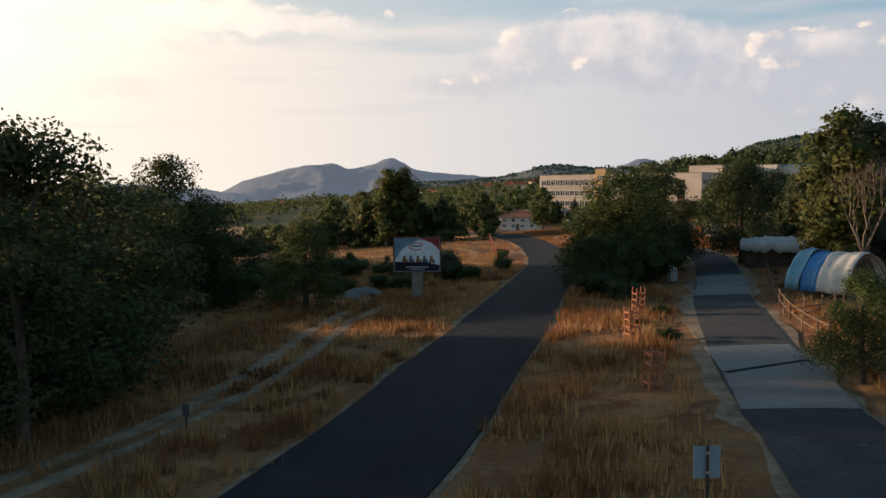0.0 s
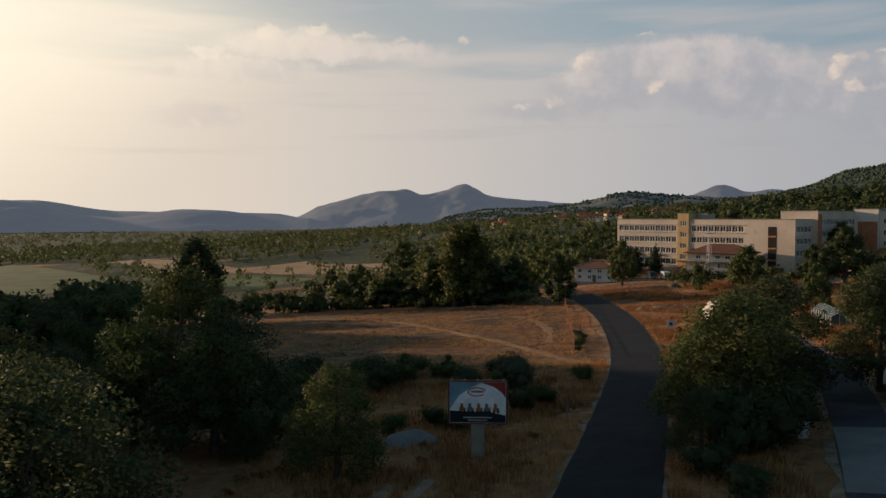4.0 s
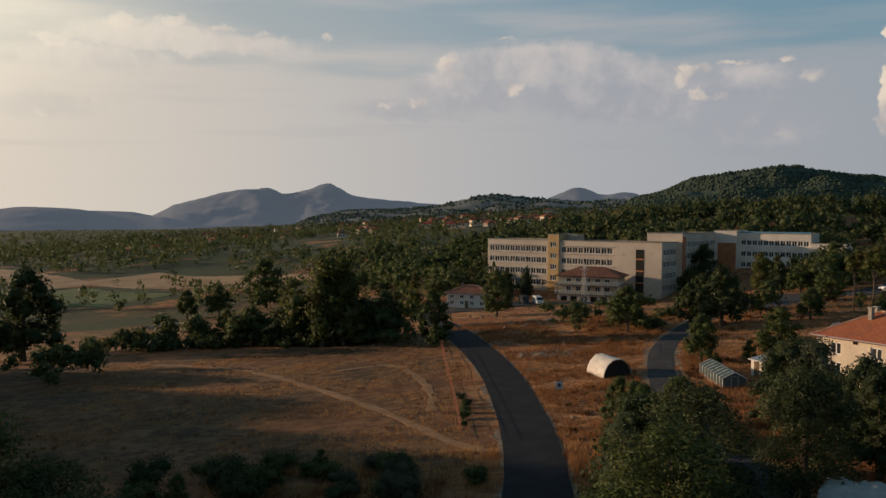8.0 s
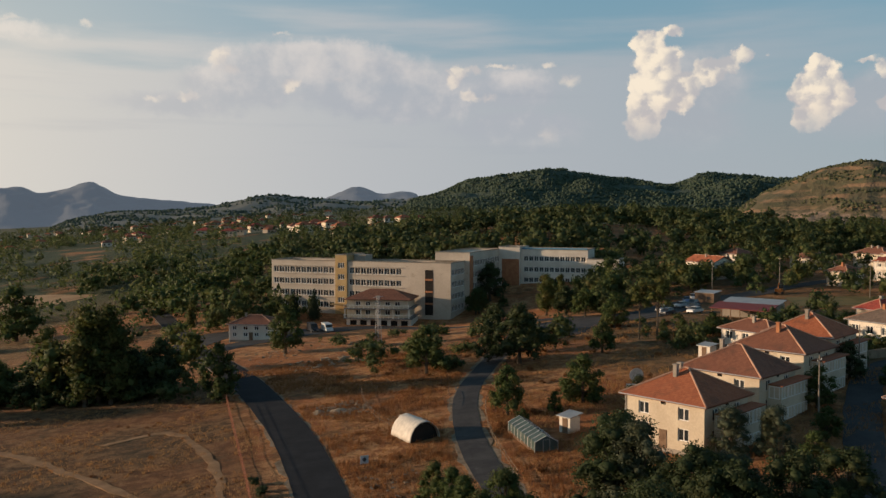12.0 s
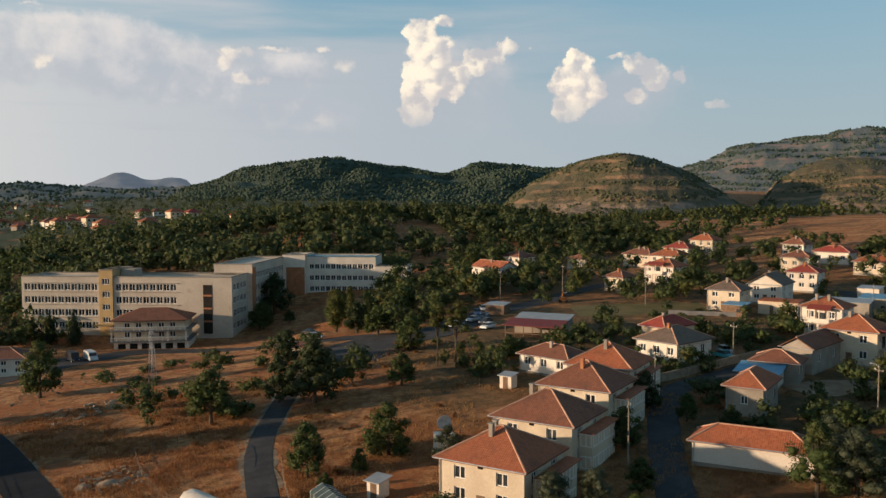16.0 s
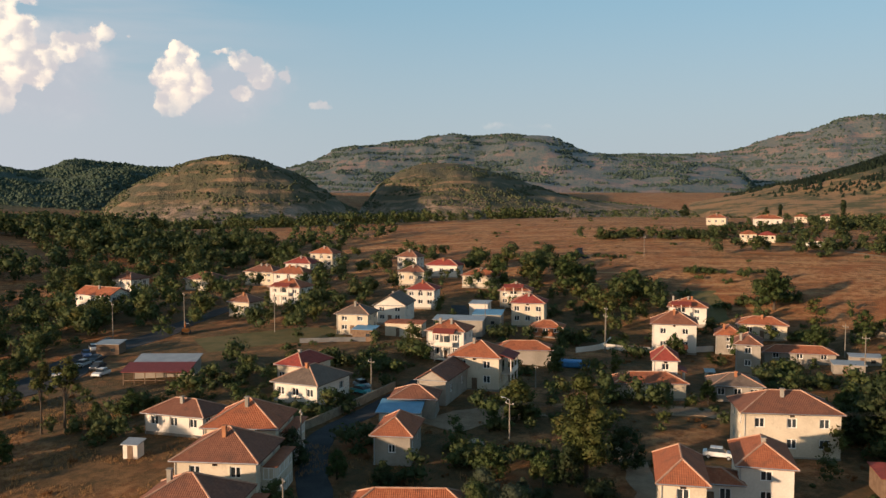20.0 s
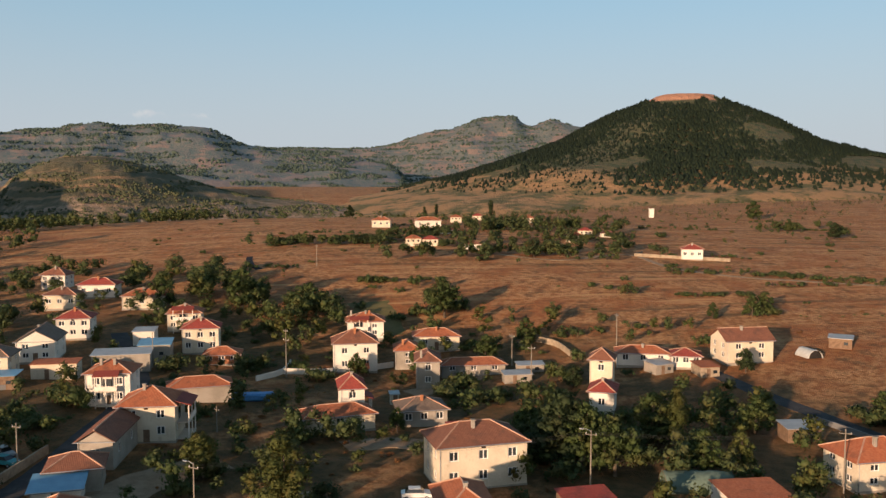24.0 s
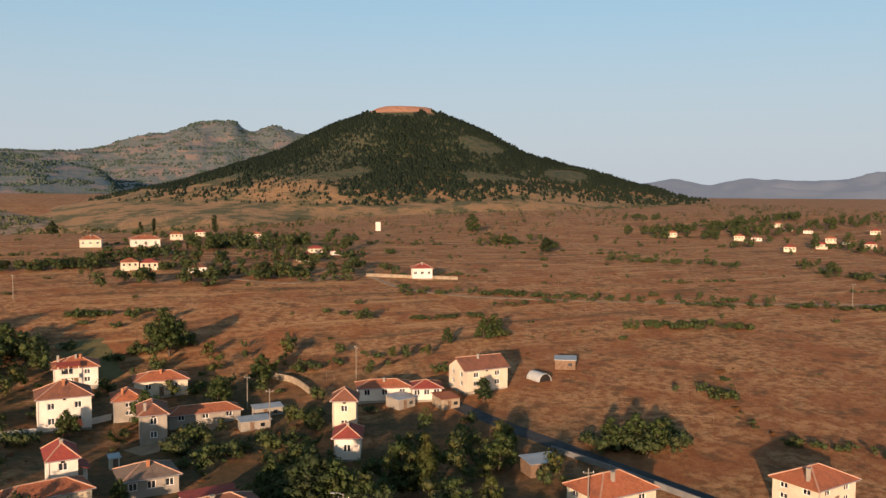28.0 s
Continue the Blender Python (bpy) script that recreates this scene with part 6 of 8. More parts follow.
def tarp_shed(x, y, yaw, length, width, h, tops, label, boxed):
    """A sagging shed or hooped tunnel under weighted sheets; tops: a colour for each stretch."""
    ob = thing("tarpaulin_shed" if boxed else "polytunnel", pose(x, y, lift(x, y), 0, 0, yaw), label, "shed" if boxed else "polytunnel")
    n, m = 16, 22
    for k, col in enumerate(tops):
        a0, a1 = k / len(tops), (k + 1) / len(tops) + 0.01
        verts, faces = [], []
        for i in range(m + 1):
            u = (a0 + (a1 - a0) * i / m) * length - length / 2
            for j in range(n + 1):
                a = math.pi * j / n
                c, s = math.cos(a), math.sin(a)
                if boxed:
                    c, s = math.copysign(abs(c) ** 0.35, c), s ** 0.45
                sag = (0.34 if boxed else 0.10) * noise.noise((u * 0.9 + k, 4 * c, 2.2)) + (0.20 if boxed else 0.06) * noise.noise((u * 3, 9 * c, 4.0))
                edge = (0.7 if boxed else 0.12) * noise.noise((u * 1.5, c * 5, 1.0)) if j in (0, n) else 0
                low = h * (0.55 if boxed else 0.0)
                verts.append((u, width / 2 * c * (1.03 + sag * 0.2), low + max((h - low) * s + sag * (0.3 + s), 0.02 if not boxed else -0.3) + edge))
        w = n + 1
        faces = [(i * w + j, i * w + j + 1, (i + 1) * w + j + 1, (i + 1) * w + j) for i in range(m) for j in range(n)]
        sheet = link_mesh("cover", mesh_of("cover", verts, faces, col, True), None, ob)
        sheet.modifiers.new("thick", "SOLIDIFY").thickness = 0.03
    if boxed:
        part("body", box_bm(-length / 2 + 0.3, -width / 2 + 0.25, -0.4, length / 2 - 0.3, width / 2 - 0.25, h * 0.72), M["dark_board"], ob, "dark board walls")
    else:
        for u in np.linspace(-length / 2, length / 2, 5):
            part("hoop", tube_bm([(u, width / 2 * 0.98 * math.cos(a), h * 0.97 * math.sin(a)) for a in np.linspace(0, math.pi, 11)], [0.03] * 11, 5), M["wood"], ob)
        # black sheet across the open end, in place of the shade within
        bm = bmesh.new()
        vs = [bm.verts.new((length / 2 - 0.25, width / 2 * 0.94 * math.cos(a), max(0, h * 0.94 * math.sin(a)))) for a in np.linspace(0, math.pi, 13)]
        bm.faces.new(vs)
        part("end_wall", bm, M["dark"], ob)
    return ob


SHEET = {"pale": plain("pale_tarpaulin", (0.42, 0.43, 0.41), 0.55), "blue": plain("blue_tarpaulin", (0.06, 0.20, 0.42), 0.5), "white": plain("white_sheet", (0.56, 0.52, 0.45), 0.6), "green": plain("green_net", (0.10, 0.14, 0.11), 0.7), "light_blue": plain("light_blue_tarpaulin", (0.16, 0.33, 0.42), 0.5)}
tarp_shed(31.5, 76.5, -35, 7.5, 5.0, 2.3, [SHEET["pale"]], "low wooden shed covered with grey wind-blown tarpaulin", True)


def patched_shelter(x, y, yaw, length, width, h):
    """A hooped shelter under three overlapping sheets: each runs over its own share of the hoop."""
    ob = thing("polytunnel", pose(x, y, lift(x, y), 0, 0, yaw), "hooped shelter patched with blue and white tarpaulins", "shelter")
    for k, (u0, u1, a0, a1, mat) in enumerate(((0.40, 0.80, 0.03, 0.97, "blue"), (0.0, 0.50, 0.03, 0.97, "white"), (0.76, 1.0, 0.03, 0.97, "light_blue"))):
        verts, n, m = [], 18, 26
        for i in range(m + 1):
            u = (u0 + (u1 - u0) * i / m - 0.5) * length
            for j in range(n + 1):
                a = math.pi * (a0 + (a1 - a0) * j / n)
                fold = 0.07 * math.sin(u * 7.0 + 3 * k) * (0.4 + abs(math.cos(a))) + 0.14 * noise.noise((u * 0.8, a * 2, k)) + 0.05 * noise.noise((u * 4, a * 6, k + 5))
                hang = 0.25 * noise.noise((u * 1.3, k, 2.0)) if j in (0, n) else 0.0
                r = 1.0 + 0.03 * k + fold * 0.5
                verts.append((u, width / 2 * r * math.cos(a), max(0.05, h * r * math.sin(a) + hang)))
        w = n + 1
        sheet = link_mesh("cover", mesh_of("cover", verts, [(i * w + j, i * w + j + 1, (i + 1) * w + j + 1, (i + 1) * w + j) for i in range(m) for j in range(n)], SHEET[mat], True), None, ob, mat.replace("_", " ") + " tarpaulin sheet")
        sheet.modifiers.new("thick", "SOLIDIFY").thickness = 0.02
    for u in np.linspace(-length / 2 + 0.1, length / 2 - 0.1, 5):
        part("hoop", tube_bm([(u, width / 2 * 0.95 * math.cos(a), h * 0.95 * math.sin(a)) for a in np.linspace(0, math.pi, 11)], [0.03] * 11, 5), M["wood"], ob)
    part("stacked_wood", box_bm(-length / 2 + 0.5, -width * 0.3, -0.2, length / 2 - 0.5, width * 0.3, h * 0.6, bevel=0.1), M["wood"], ob, "dark stacked firewood")


patched_shelter(25.0, 53.4, 118, 4.4, 4.0, 2.6)
tarp_shed(30.2, 137.6, -78, 5.0, 4.2, 2.5, [SHEET["white"]], "white sheet-covered hoop shelter on the dry bank", False)


def greenhouse(x, y, yaw, length, width, eave, top):
    """A low gabled glasshouse: sill boards, ribs and single panes."""
    ob = thing("greenhouse", pose(x, y, lift(x, y), 0, 0, yaw), "low gabled greenhouse with dull greenish panes", "greenhouse")
    pane = plain("dull_green_pane", (0.13, 0.18, 0.17), 0.25)
    hw, n = width / 2, 8
    part("sill", box_bm(-length / 2, -hw, -0.3, length / 2, hw, 0.22, bevel=0.02), M["wood"], ob)
    for k in range(n + 1):
        u = -length / 2 + length * k / n
        part("rib", tube_bm([(u, -hw, 0.1), (u, -hw, eave), (u, 0, top), (u, hw, eave), (u, hw, 0.1)], [0.035] * 5, 5), M["frame"], ob)
    for k in range(n):
        u0, u1 = -length / 2 + length * k / n + 0.03, -length / 2 + length * (k + 1) / n - 0.03
        for sg in (-1, 1):
            for (y0, z0), (y1, z1) in (((sg * hw, 0.22), (sg * hw, eave)), ((sg * hw, eave), (0.0, top))):
                bm = bmesh.new()
                f = bm.faces.new([bm.verts.new(v) for v in ((u0, y0, z0), (u1, y0, z0), (u1, y1, z1), (u0, y1, z1))])
                bmesh.ops.solidify(bm, geom=[f], thickness=0.02)
                part("pane", bm, pane, ob)
    for u in (-length / 2 + 0.02, length / 2 - 0.02):
        bm = bmesh.new()
        f = bm.faces.new([bm.verts.new((u, yy, zz)) for yy, zz in ((-hw, 0.22), (hw, 0.22), (hw, eave), (0, top), (-hw, eave))])
        bmesh.ops.solidify(bm, geom=[f], thickness=0.02)
        part("gable_pane", bm, pane, ob)
    part("door_frame", tube_bm([(-length / 2 - 0.02, -0.4, 0.1), (-length / 2 - 0.02, -0.4, 1.5), (-length / 2 - 0.02, 0.4, 1.5), (-length / 2 - 0.02, 0.4, 0.1)], [0.03] * 4, 5), M["frame"], ob)


greenhouse(41.6, 127.0, 84, 10.0, 2.8, 1.25, 1.95)
tarp_shed(134.0, 42.0, -84, 9.5, 5.0, 2.4, [SHEET["green"]], "dark green net tunnel in a garden", False)
tarp_shed(213.5, 4.5, 200, 5.0, 3.6, 1.9, [SHEET["pale"]], "small film-covered garden tunnel", False)


def fence(points, gap, h, mat, rails, label, slim=0.05, rail_mat=None):
    """Posts with rails between, following the land; the parts keep world places."""
    ob = thing("fence", Matrix.Identity(4), label, "fence")
    line = smooth_line(points, gap)
    for p in line:
        part("post", tube_bm([(p[0], p[1], lift(p[0], p[1]) - 0.3), (p[0], p[1], lift(p[0], p[1]) + h)], (slim, slim * 0.85), 6), mat, ob)
    for z in rails:
        for p, q in zip(line, line[1:]):
            part("rail", tube_bm([(p[0], p[1], lift(p[0], p[1]) + z), (q[0], q[1], lift(q[0], q[1]) + z)], (slim * 0.6, slim * 0.6), 5), rail_mat or mat, ob)
    return ob


fence([(26.0, 67.5), (21.6, 55), (18.2, 44), (16.8, 36.5)], 2.4, 1.1, M["wood"], (0.45, 0.9), "weathered wooden rail fence beside the lane")
fence([(18.2, 44), (20.4, 45.2), (22.4, 47)], 2.0, 1.1, M["wood"], (0.3, 0.6, 0.9), "weathered wooden yard fence with three rails")
fence([(7.2, 110.4), (8.3, 133), (9.8, 173), (10, 180)], 3.2, 1.6, M["rust"], (0.4, 0.8, 1.2, 1.5), "rusty mesh fence along the field", 0.04)
fence([(30, 166), (28.4, 156), (28.0, 147), (29, 142)], 3.0, 1.3, M["wood"], (0.6, 1.1), "thin leaning wooden fence on the bank", 0.045)
fence([(30, 167), (36, 166), (41, 164), (44, 164)], 3.0, 1.3, M["wood"], (0.6, 1.1), "thin wooden fence across the bank", 0.045)
fence([(47, 150), (44, 147.5), (38.6, 133), (34.4, 115)], 2.6, 1.2, M["wood"], (0.5, 1.0), "pale pole fence along the lane", 0.045, M["gravel"])
fence([(39, 165), (41.6, 157), (38.6, 149)], 3.0, 1.2, M["wood"], (0.6,), "thin wooden fence beside the lane", 0.04)
fence([(-31, 58), (-22, 56), (-12, 54.5)], 3.2, 1.3, M["wood"], (1.1,), "sparse wooden posts of a field fence", 0.06)
fence([(158, 2), (170, -2), (182, -4), (176, -20)], 4.0, 1.2, M["wood"], (0.9,), "thin post fence round a dry paddock", 0.05)
fence([(226, 92), (236, 78), (240, 62), (224, 52)], 4.0, 1.4, M["wood"], (0.7, 1.2), "wire fence on posts round a bare yard", 0.05)


def stone_wall(points, h, mat, label, thick=0.3, name="garden_wall"):
    line = smooth_line(points, 2.5)
    ob = thing(name, Matrix.Identity(4), label, "wall")
    for p, q in zip(line, line[1:]):
        way = np.array(q[:2]) - np.array(p[:2])
        side = np.array((way[1], -way[0])) / (np.linalg.norm(way) + 1e-9) * thick / 2
        bm = bmesh.new()
        vs = []
        for z in (-0.4, h):
            for r in (p, q):
                for sg in (1, -1):
                    xx, yy = r[0] + sg * side[0], r[1] + sg * side[1]
                    vs.append(bm.verts.new((xx, yy, lift(r[0], r[1]) + z)))
        for f in ((0, 2, 6, 4), (1, 5, 7, 3), (4, 6, 7, 5), (0, 4, 5, 1), (2, 3, 7, 6)):
            bm.faces.new([vs[k] for k in f])
        part("wall_section", bm, mat, ob)
    return ob


stone_wall([(197, 123), (200, 114.5), (204.5, 107), (210, 100)], 1.3, M["white"], "white rendered garden wall by the house")
stone_wall([(188, 126), (197, 123), (206, 124)], 1.2, M["white"], "white rendered wall along the yard")
stone_wall([(361, 30), (358, 12), (355, -6)], 1.3, M["gravel"], "long pale wall round the field house")
stone_wall([(361, 30), (370, 26)], 1.3, M["gravel"], "pale wall round the field house")
stone_wall([(120, -5.6), (142, 3.6), (158, 11), (168, 16.4)], 1.0, M["concrete"], "low concrete wall along the village street")
stone_wall([(103, 137.5), (112, 137.6), (124, 138.4), (132, 139)], 1.4, M["gravel"], "rough stone wall along the street")
stone_wall([(155, 180), (160, 173.4), (164, 168)], 1.0, M["concrete"], "pale concrete wall at the edge of the lawn")
stone_wall([(216, 58), (226, 62), (232, 70)], 1.5, M["gravel"], "rough stone yard wall")


def utility_pole(x, y, h, label="concrete utility pole with a cross-arm", lamp=False):
    ob = thing("utility_pole", pose(x, y, lift(x, y), 0, 0, 30 + 7 * (int(x) % 9)), label, "utility pole", "utility poles")
    part("shaft", tube_bm([(0, 0, -0.5), (0, 0, h)], (0.13, 0.075), 8), M["pole"], ob)
    part("cross_arm", box_bm(-0.8, -0.05, h - 0.7, 0.8, 0.05, h - 0.58), M["pole"], ob)
    for dx in (-0.7, 0.0, 0.7):
        part("insulator", tube_bm([(dx, 0, h - 0.58), (dx, 0, h - 0.4)], (0.05, 0.04), 6), M["frame"], ob)
    if lamp:
        part("lamp_arm", tube_bm([(0, 0, h - 0.2), (0.6, 0, h + 0.1), (1.2, 0, h + 0.1)], (0.04, 0.035, 0.03), 6), M["steel"], ob)
        part("lamp_head", box_bm(1.1, -0.12, h + 0.02, 1.7, 0.12, h + 0.16, bevel=0.03), M["steel"], ob)
    return ob


for _x, _y, _h in ((72.4, 113.9, 8), (162, 193.5, 9.5), (159, 221, 9), (124.6, 139, 7), (93.4, 128.8, 7.5), (201.5, 123.6, 9.5), (194.4, 121.3, 9), (148.8, 118.8, 4.5), (196.2, 66.9, 8), (225.2, 46.7, 8), (210.4, 71.8, 7.5), (133.7, 22.4, 9), (310, 147, 8), (274, -124, 9), (189, 150, 8), (232, 232, 8)):
    utility_pole(_x, _y, _h)
for _x, _y, _h in ((141.5, 226.5, 9), (133.6, 56.8, 8), (114.6, 107.8, 6.5)):
    utility_pole(_x, _y, _h, "concrete pole with a transformer box and lamp", True)


def pylon(x, y, h):
    ob = thing("lattice_mast", pose(x, y, lift(x, y), 0, 0, 20), "slim steel lattice power mast on the waste ground", "mast")
    for sx, sy in ((-1, -1), (1, -1), (1, 1), (-1, 1)):
        part("leg", tube_bm([(0.55 * sx, 0.55 * sy, -0.3), (0.22 * sx, 0.22 * sy, h)], (0.05, 0.04), 5), M["steel"], ob)
    levels = 11
    for k in range(levels):
        z0, z1 = h * k / levels, h * (k + 1) / levels
        r0, r1 = 0.55 - 0.33 * k / levels, 0.55 - 0.33 * (k + 1) / levels
        for a, b in (((-1, -1), (1, -1)), ((1, -1), (1, 1)), ((1, 1), (-1, 1)), ((-1, 1), (-1, -1))):
            part("brace", tube_bm([(a[0] * r0, a[1] * r0, z0), (b[0] * r1, b[1] * r1, z1)], (0.03, 0.03), 4), M["steel"], ob)
    for z in (h - 0.4, h - 1.4):
        part("cross_arm", box_bm(-1.2, -0.06, z, 1.2, 0.06, z + 0.1), M["steel"], ob)


pylon(44.0, 208.0, 11.0)


def car(x, y, yaw, paint, label, van=False):
    """A parked car: body with shaped cabin, glass, wheels and lamps."""
    ob = thing("van" if van else "car", pose(x, y, lift(x, y, 0.1), 0, 0, yaw), label, "van" if van else "car", "parked cars")
    L, W = (5.2, 1.95) if van else (4.2, 1.72)
    bm = bmesh.new()
    prof = [(-L / 2, 0.35), (-L / 2 + 0.05, 0.75), (-L / 2 + 0.95, 0.92), (L / 2 - 0.75, 0.95), (L / 2, 0.85), (L / 2 - 0.02, 0.35)] if not van else [(-L / 2, 0.35), (-L / 2 + 0.05, 0.95), (-L / 2 + 0.8, 1.15), (-L / 2 + 1.4, 2.2), (L / 2, 2.25), (L / 2, 0.35)]
    sides = [[bm.verts.new((px, sy * (W / 2 - 0.04 * (pz > 0.8)), pz)) for px, pz in prof] for sy in (-1, 1)]
    bm.faces.new(sides[0])
    bm.faces.new(sides[1][::-1])
    for k in range(len(prof)):
        j = (k + 1) % len(prof)
        bm.faces.new((sides[0][k], sides[1][k], sides[1][j], sides[0][j])[::-1])
    body = part("body", bm, paint, ob)
    if not van:
        bm = bmesh.new()
        low, top = [(-L / 2 + 1.0, 0.9), (L / 2 - 0.55, 0.93)], [(-L / 2 + 1.6, 1.42), (L / 2 - 1.0, 1.42)]
        vs = [bm.verts.new((px, sy * w, pz)) for (px, pz), w in ((low[0], 0.78), (low[1], 0.78), (top[1], 0.62), (top[0], 0.62)) for sy in (-1, 1)]
        for f in ((0, 2, 4, 6), (7, 5, 3, 1), (0, 1, 3, 2), (2, 3, 5, 4), (6, 7, 1, 0)):
            bm.faces.new([vs[k] for k in f])
        part("glazing", bm, M["glass"], ob)
        part("roof", box_bm(-L / 2 + 1.58, -0.63, 1.41, L / 2 - 0.98, 0.63, 1.47, bevel=0.02), paint, ob)
    else:
        part("windscreen", box_bm(-L / 2 + 0.86, -W / 2 + 0.15, 1.25, -L / 2 + 1.3, W / 2 - 0.15, 2.0), M["glass"], ob)
    for px in (-L / 2 + 0.75, L / 2 - 0.75):
        for sy in (-1, 1):
            tyre = part("wheel", tube_bm([(px, sy * (W / 2 - 0.2), 0.22), (px, sy * (W / 2 + 0.01), 0.22)], (0.31, 0.31), 14), plain("tyre_rubber", (0.02, 0.02, 0.02)), ob)
            part("rim", tube_bm([(px, sy * (W / 2 + 0.012), 0.22), (px, sy * (W / 2 + 0.02), 0.22)], (0.19, 0.18), 10), M["steel"], tyre)
    for sy in (-0.6, 0.6):
        part("headlight", box_bm(-L / 2 - 0.015, sy - 0.16, 0.6, -L / 2 + 0.05, sy + 0.16, 0.72), M["frame"], ob)


PAINT = {k: plain("car_paint_" + k, c, 0.3) for k, c in (("white", (0.6, 0.6, 0.58)), ("silver", (0.34, 0.35, 0.36)), ("dark", (0.03, 0.035, 0.045)), ("blue", (0.05, 0.10, 0.22)), ("turquoise", (0.05, 0.28, 0.30)), ("red", (0.30, 0.03, 0.03)))}
for _x, _y, _a, _c in ((114.5, 196.4, 20, "white"), (118.4, 202.4, 25, "dark"), (119, 208, 20, "silver"), (123, 209, 28, "dark"), (126, 216, 60, "blue"), (131, 220, 60, "white"), (136.5, 222, 62, "dark"), (112, 205, 20, "silver"), (109, 199, 24, "dark"), (126, 142, 80, "turquoise"), (129.5, 144.5, 60, "silver"), (95.7, 249, 120, "dark"), (91, 236, 130, "white"), (84, 241, 130, "silver"), (124.5, 80.5, 100, "white"), (113.5, 72.5, 20, "red"), (187.5, 84.5, 30, "silver")):
    car(_x, _y, _a, PAINT[_c], {"turquoise": "turquoise car parked in a village yard", "red": "dark red car parked beside the house"}.get(_c, _c + " car parked on the grey asphalt"))
car(44, 262, 95, PAINT["white"], "white van parked beside the service road", True)
car(40.4, 264, 95, PAINT["dark"], "dark van parked beside the service road", True)


def pavilion(x, y, yaw):
    """An open eating shelter with a dark red roof before a tin-roofed kitchen."""
    ob = thing("pavilion", pose(x, y, lift(x, y), 0, 0, yaw), "open timber pavilion with a dark red roof and tin annex", "pavilion")
    me, lines = roof_mesh("roof", -0.4, -0.4, 12.4, 4.6, 2.5, 0.9, "shed", plain("dark_red_sheet", (0.16, 0.035, 0.03), 0.6))
    link_mesh("roof", me, None, ob)
    for k in range(7):
        part("post", box_bm(2 * k - 0.08, -0.08, -0.4, 2 * k + 0.08, 0.08, 2.5, bevel=0.01), M["wood"], ob)
    part("railing", box_bm(0, -0.04, 0.7, 12, 0.04, 0.85), M["wood"], ob)
    part("kitchen", box_bm(0.5, 4.4, -0.4, 12.0, 9.5, 3.2, bevel=0.02), M["grey"], ob)
    me, lines = roof_mesh("tin_roof", 0.2, 4.3, 12.3, 9.9, 3.25, 0.8, "shed", M["tin"])
    link_mesh("tin_roof", me, None, ob)


pavilion(111.4, 186.2, -59)

tarpaulin = thing("tarpaulin", pose(170, 124.6, lift(170, 124.6), 0, 0, -80), "bright blue tarpaulin over a low stack", "tarpaulin")
bm = bmesh.new()
add_box(bm, 0, 0, -0.2, 8.0, 2.2, 1.3, bevel=0.25)
for v in bm.verts:
    v.co.z += 0.25 * noise.noise((v.co.x * 0.8, v.co.y, 1.0)) * (v.co.z > 0.3)
part("sheet", bm, SHEET["blue"], tarpaulin)


def digger(x, y):
    ob = thing("excavator", pose(x, y, lift(x, y), 0, 0, 40), "small orange excavator standing at the edge of the lawn", "excavator")
    orange = plain("orange_paint", (0.42, 0.14, 0.03), 0.5)
    for sy in (-0.8, 0.8):
        part("track", box_bm(-1.3, sy - 0.22, 0.0, 1.3, sy + 0.22, 0.65, bevel=0.15), plain("tyre_rubber", (0.02, 0.02, 0.02)), ob)
    part("body", box_bm(-1.1, -0.9, 0.68, 0.9, 0.9, 1.5, bevel=0.08), orange, ob)
    part("cab", box_bm(-0.2, -0.85, 1.5, 0.9, 0.1, 2.5, bevel=0.06), M["glass"], ob)
    part("boom", tube_bm([(0.9, 0.4, 1.2), (2.2, 0.4, 2.6), (3.6, 0.4, 2.2), (4.0, 0.4, 0.8)], (0.18, 0.17, 0.14, 0.10), 6), orange, ob)
    part("bucket", box_bm(3.7, 0.05, 0.2, 4.3, 0.75, 0.85, bevel=0.06), orange, ob)


digger(152, 213)


def dish(x, y):
    ob = thing("satellite_dish", pose(x, y, lift(x, y), 0, 0, 160), "large pale satellite dish on a garden hut", "satellite dish")
    part("hut", box_bm(-1.2, -1.0, -0.3, 1.2, 1.0, 2.2, bevel=0.02), M["white"], ob)
    part("mast", tube_bm([(0, 0, 2.2), (0, 0, 3.3)], (0.05, 0.05), 6), M["steel"], ob)
    verts, faces, n = [], [], 20
    for j in range(5):
        r = 0.95 * j / 4 + 0.001
        verts += [(r * math.cos(2 * math.pi * k / n), 0.28 * (r / 0.95) ** 2 - 0.2, 3.6 + r * math.sin(2 * math.pi * k / n)) for k in range(n)]
    for j in range(4):
        faces += [(j * n + k, j * n + (k + 1) % n, (j + 1) * n + (k + 1) % n, (j + 1) * n + k) for k in range(n)]
    bowl = link_mesh("bowl", mesh_of("bowl", verts, faces, plain("dish_grey", (0.42, 0.41, 0.39), 0.5), True), None, ob)
    bowl.modifiers.new("thick", "SOLIDIFY").thickness = 0.03


dish(61.1, 135.2)


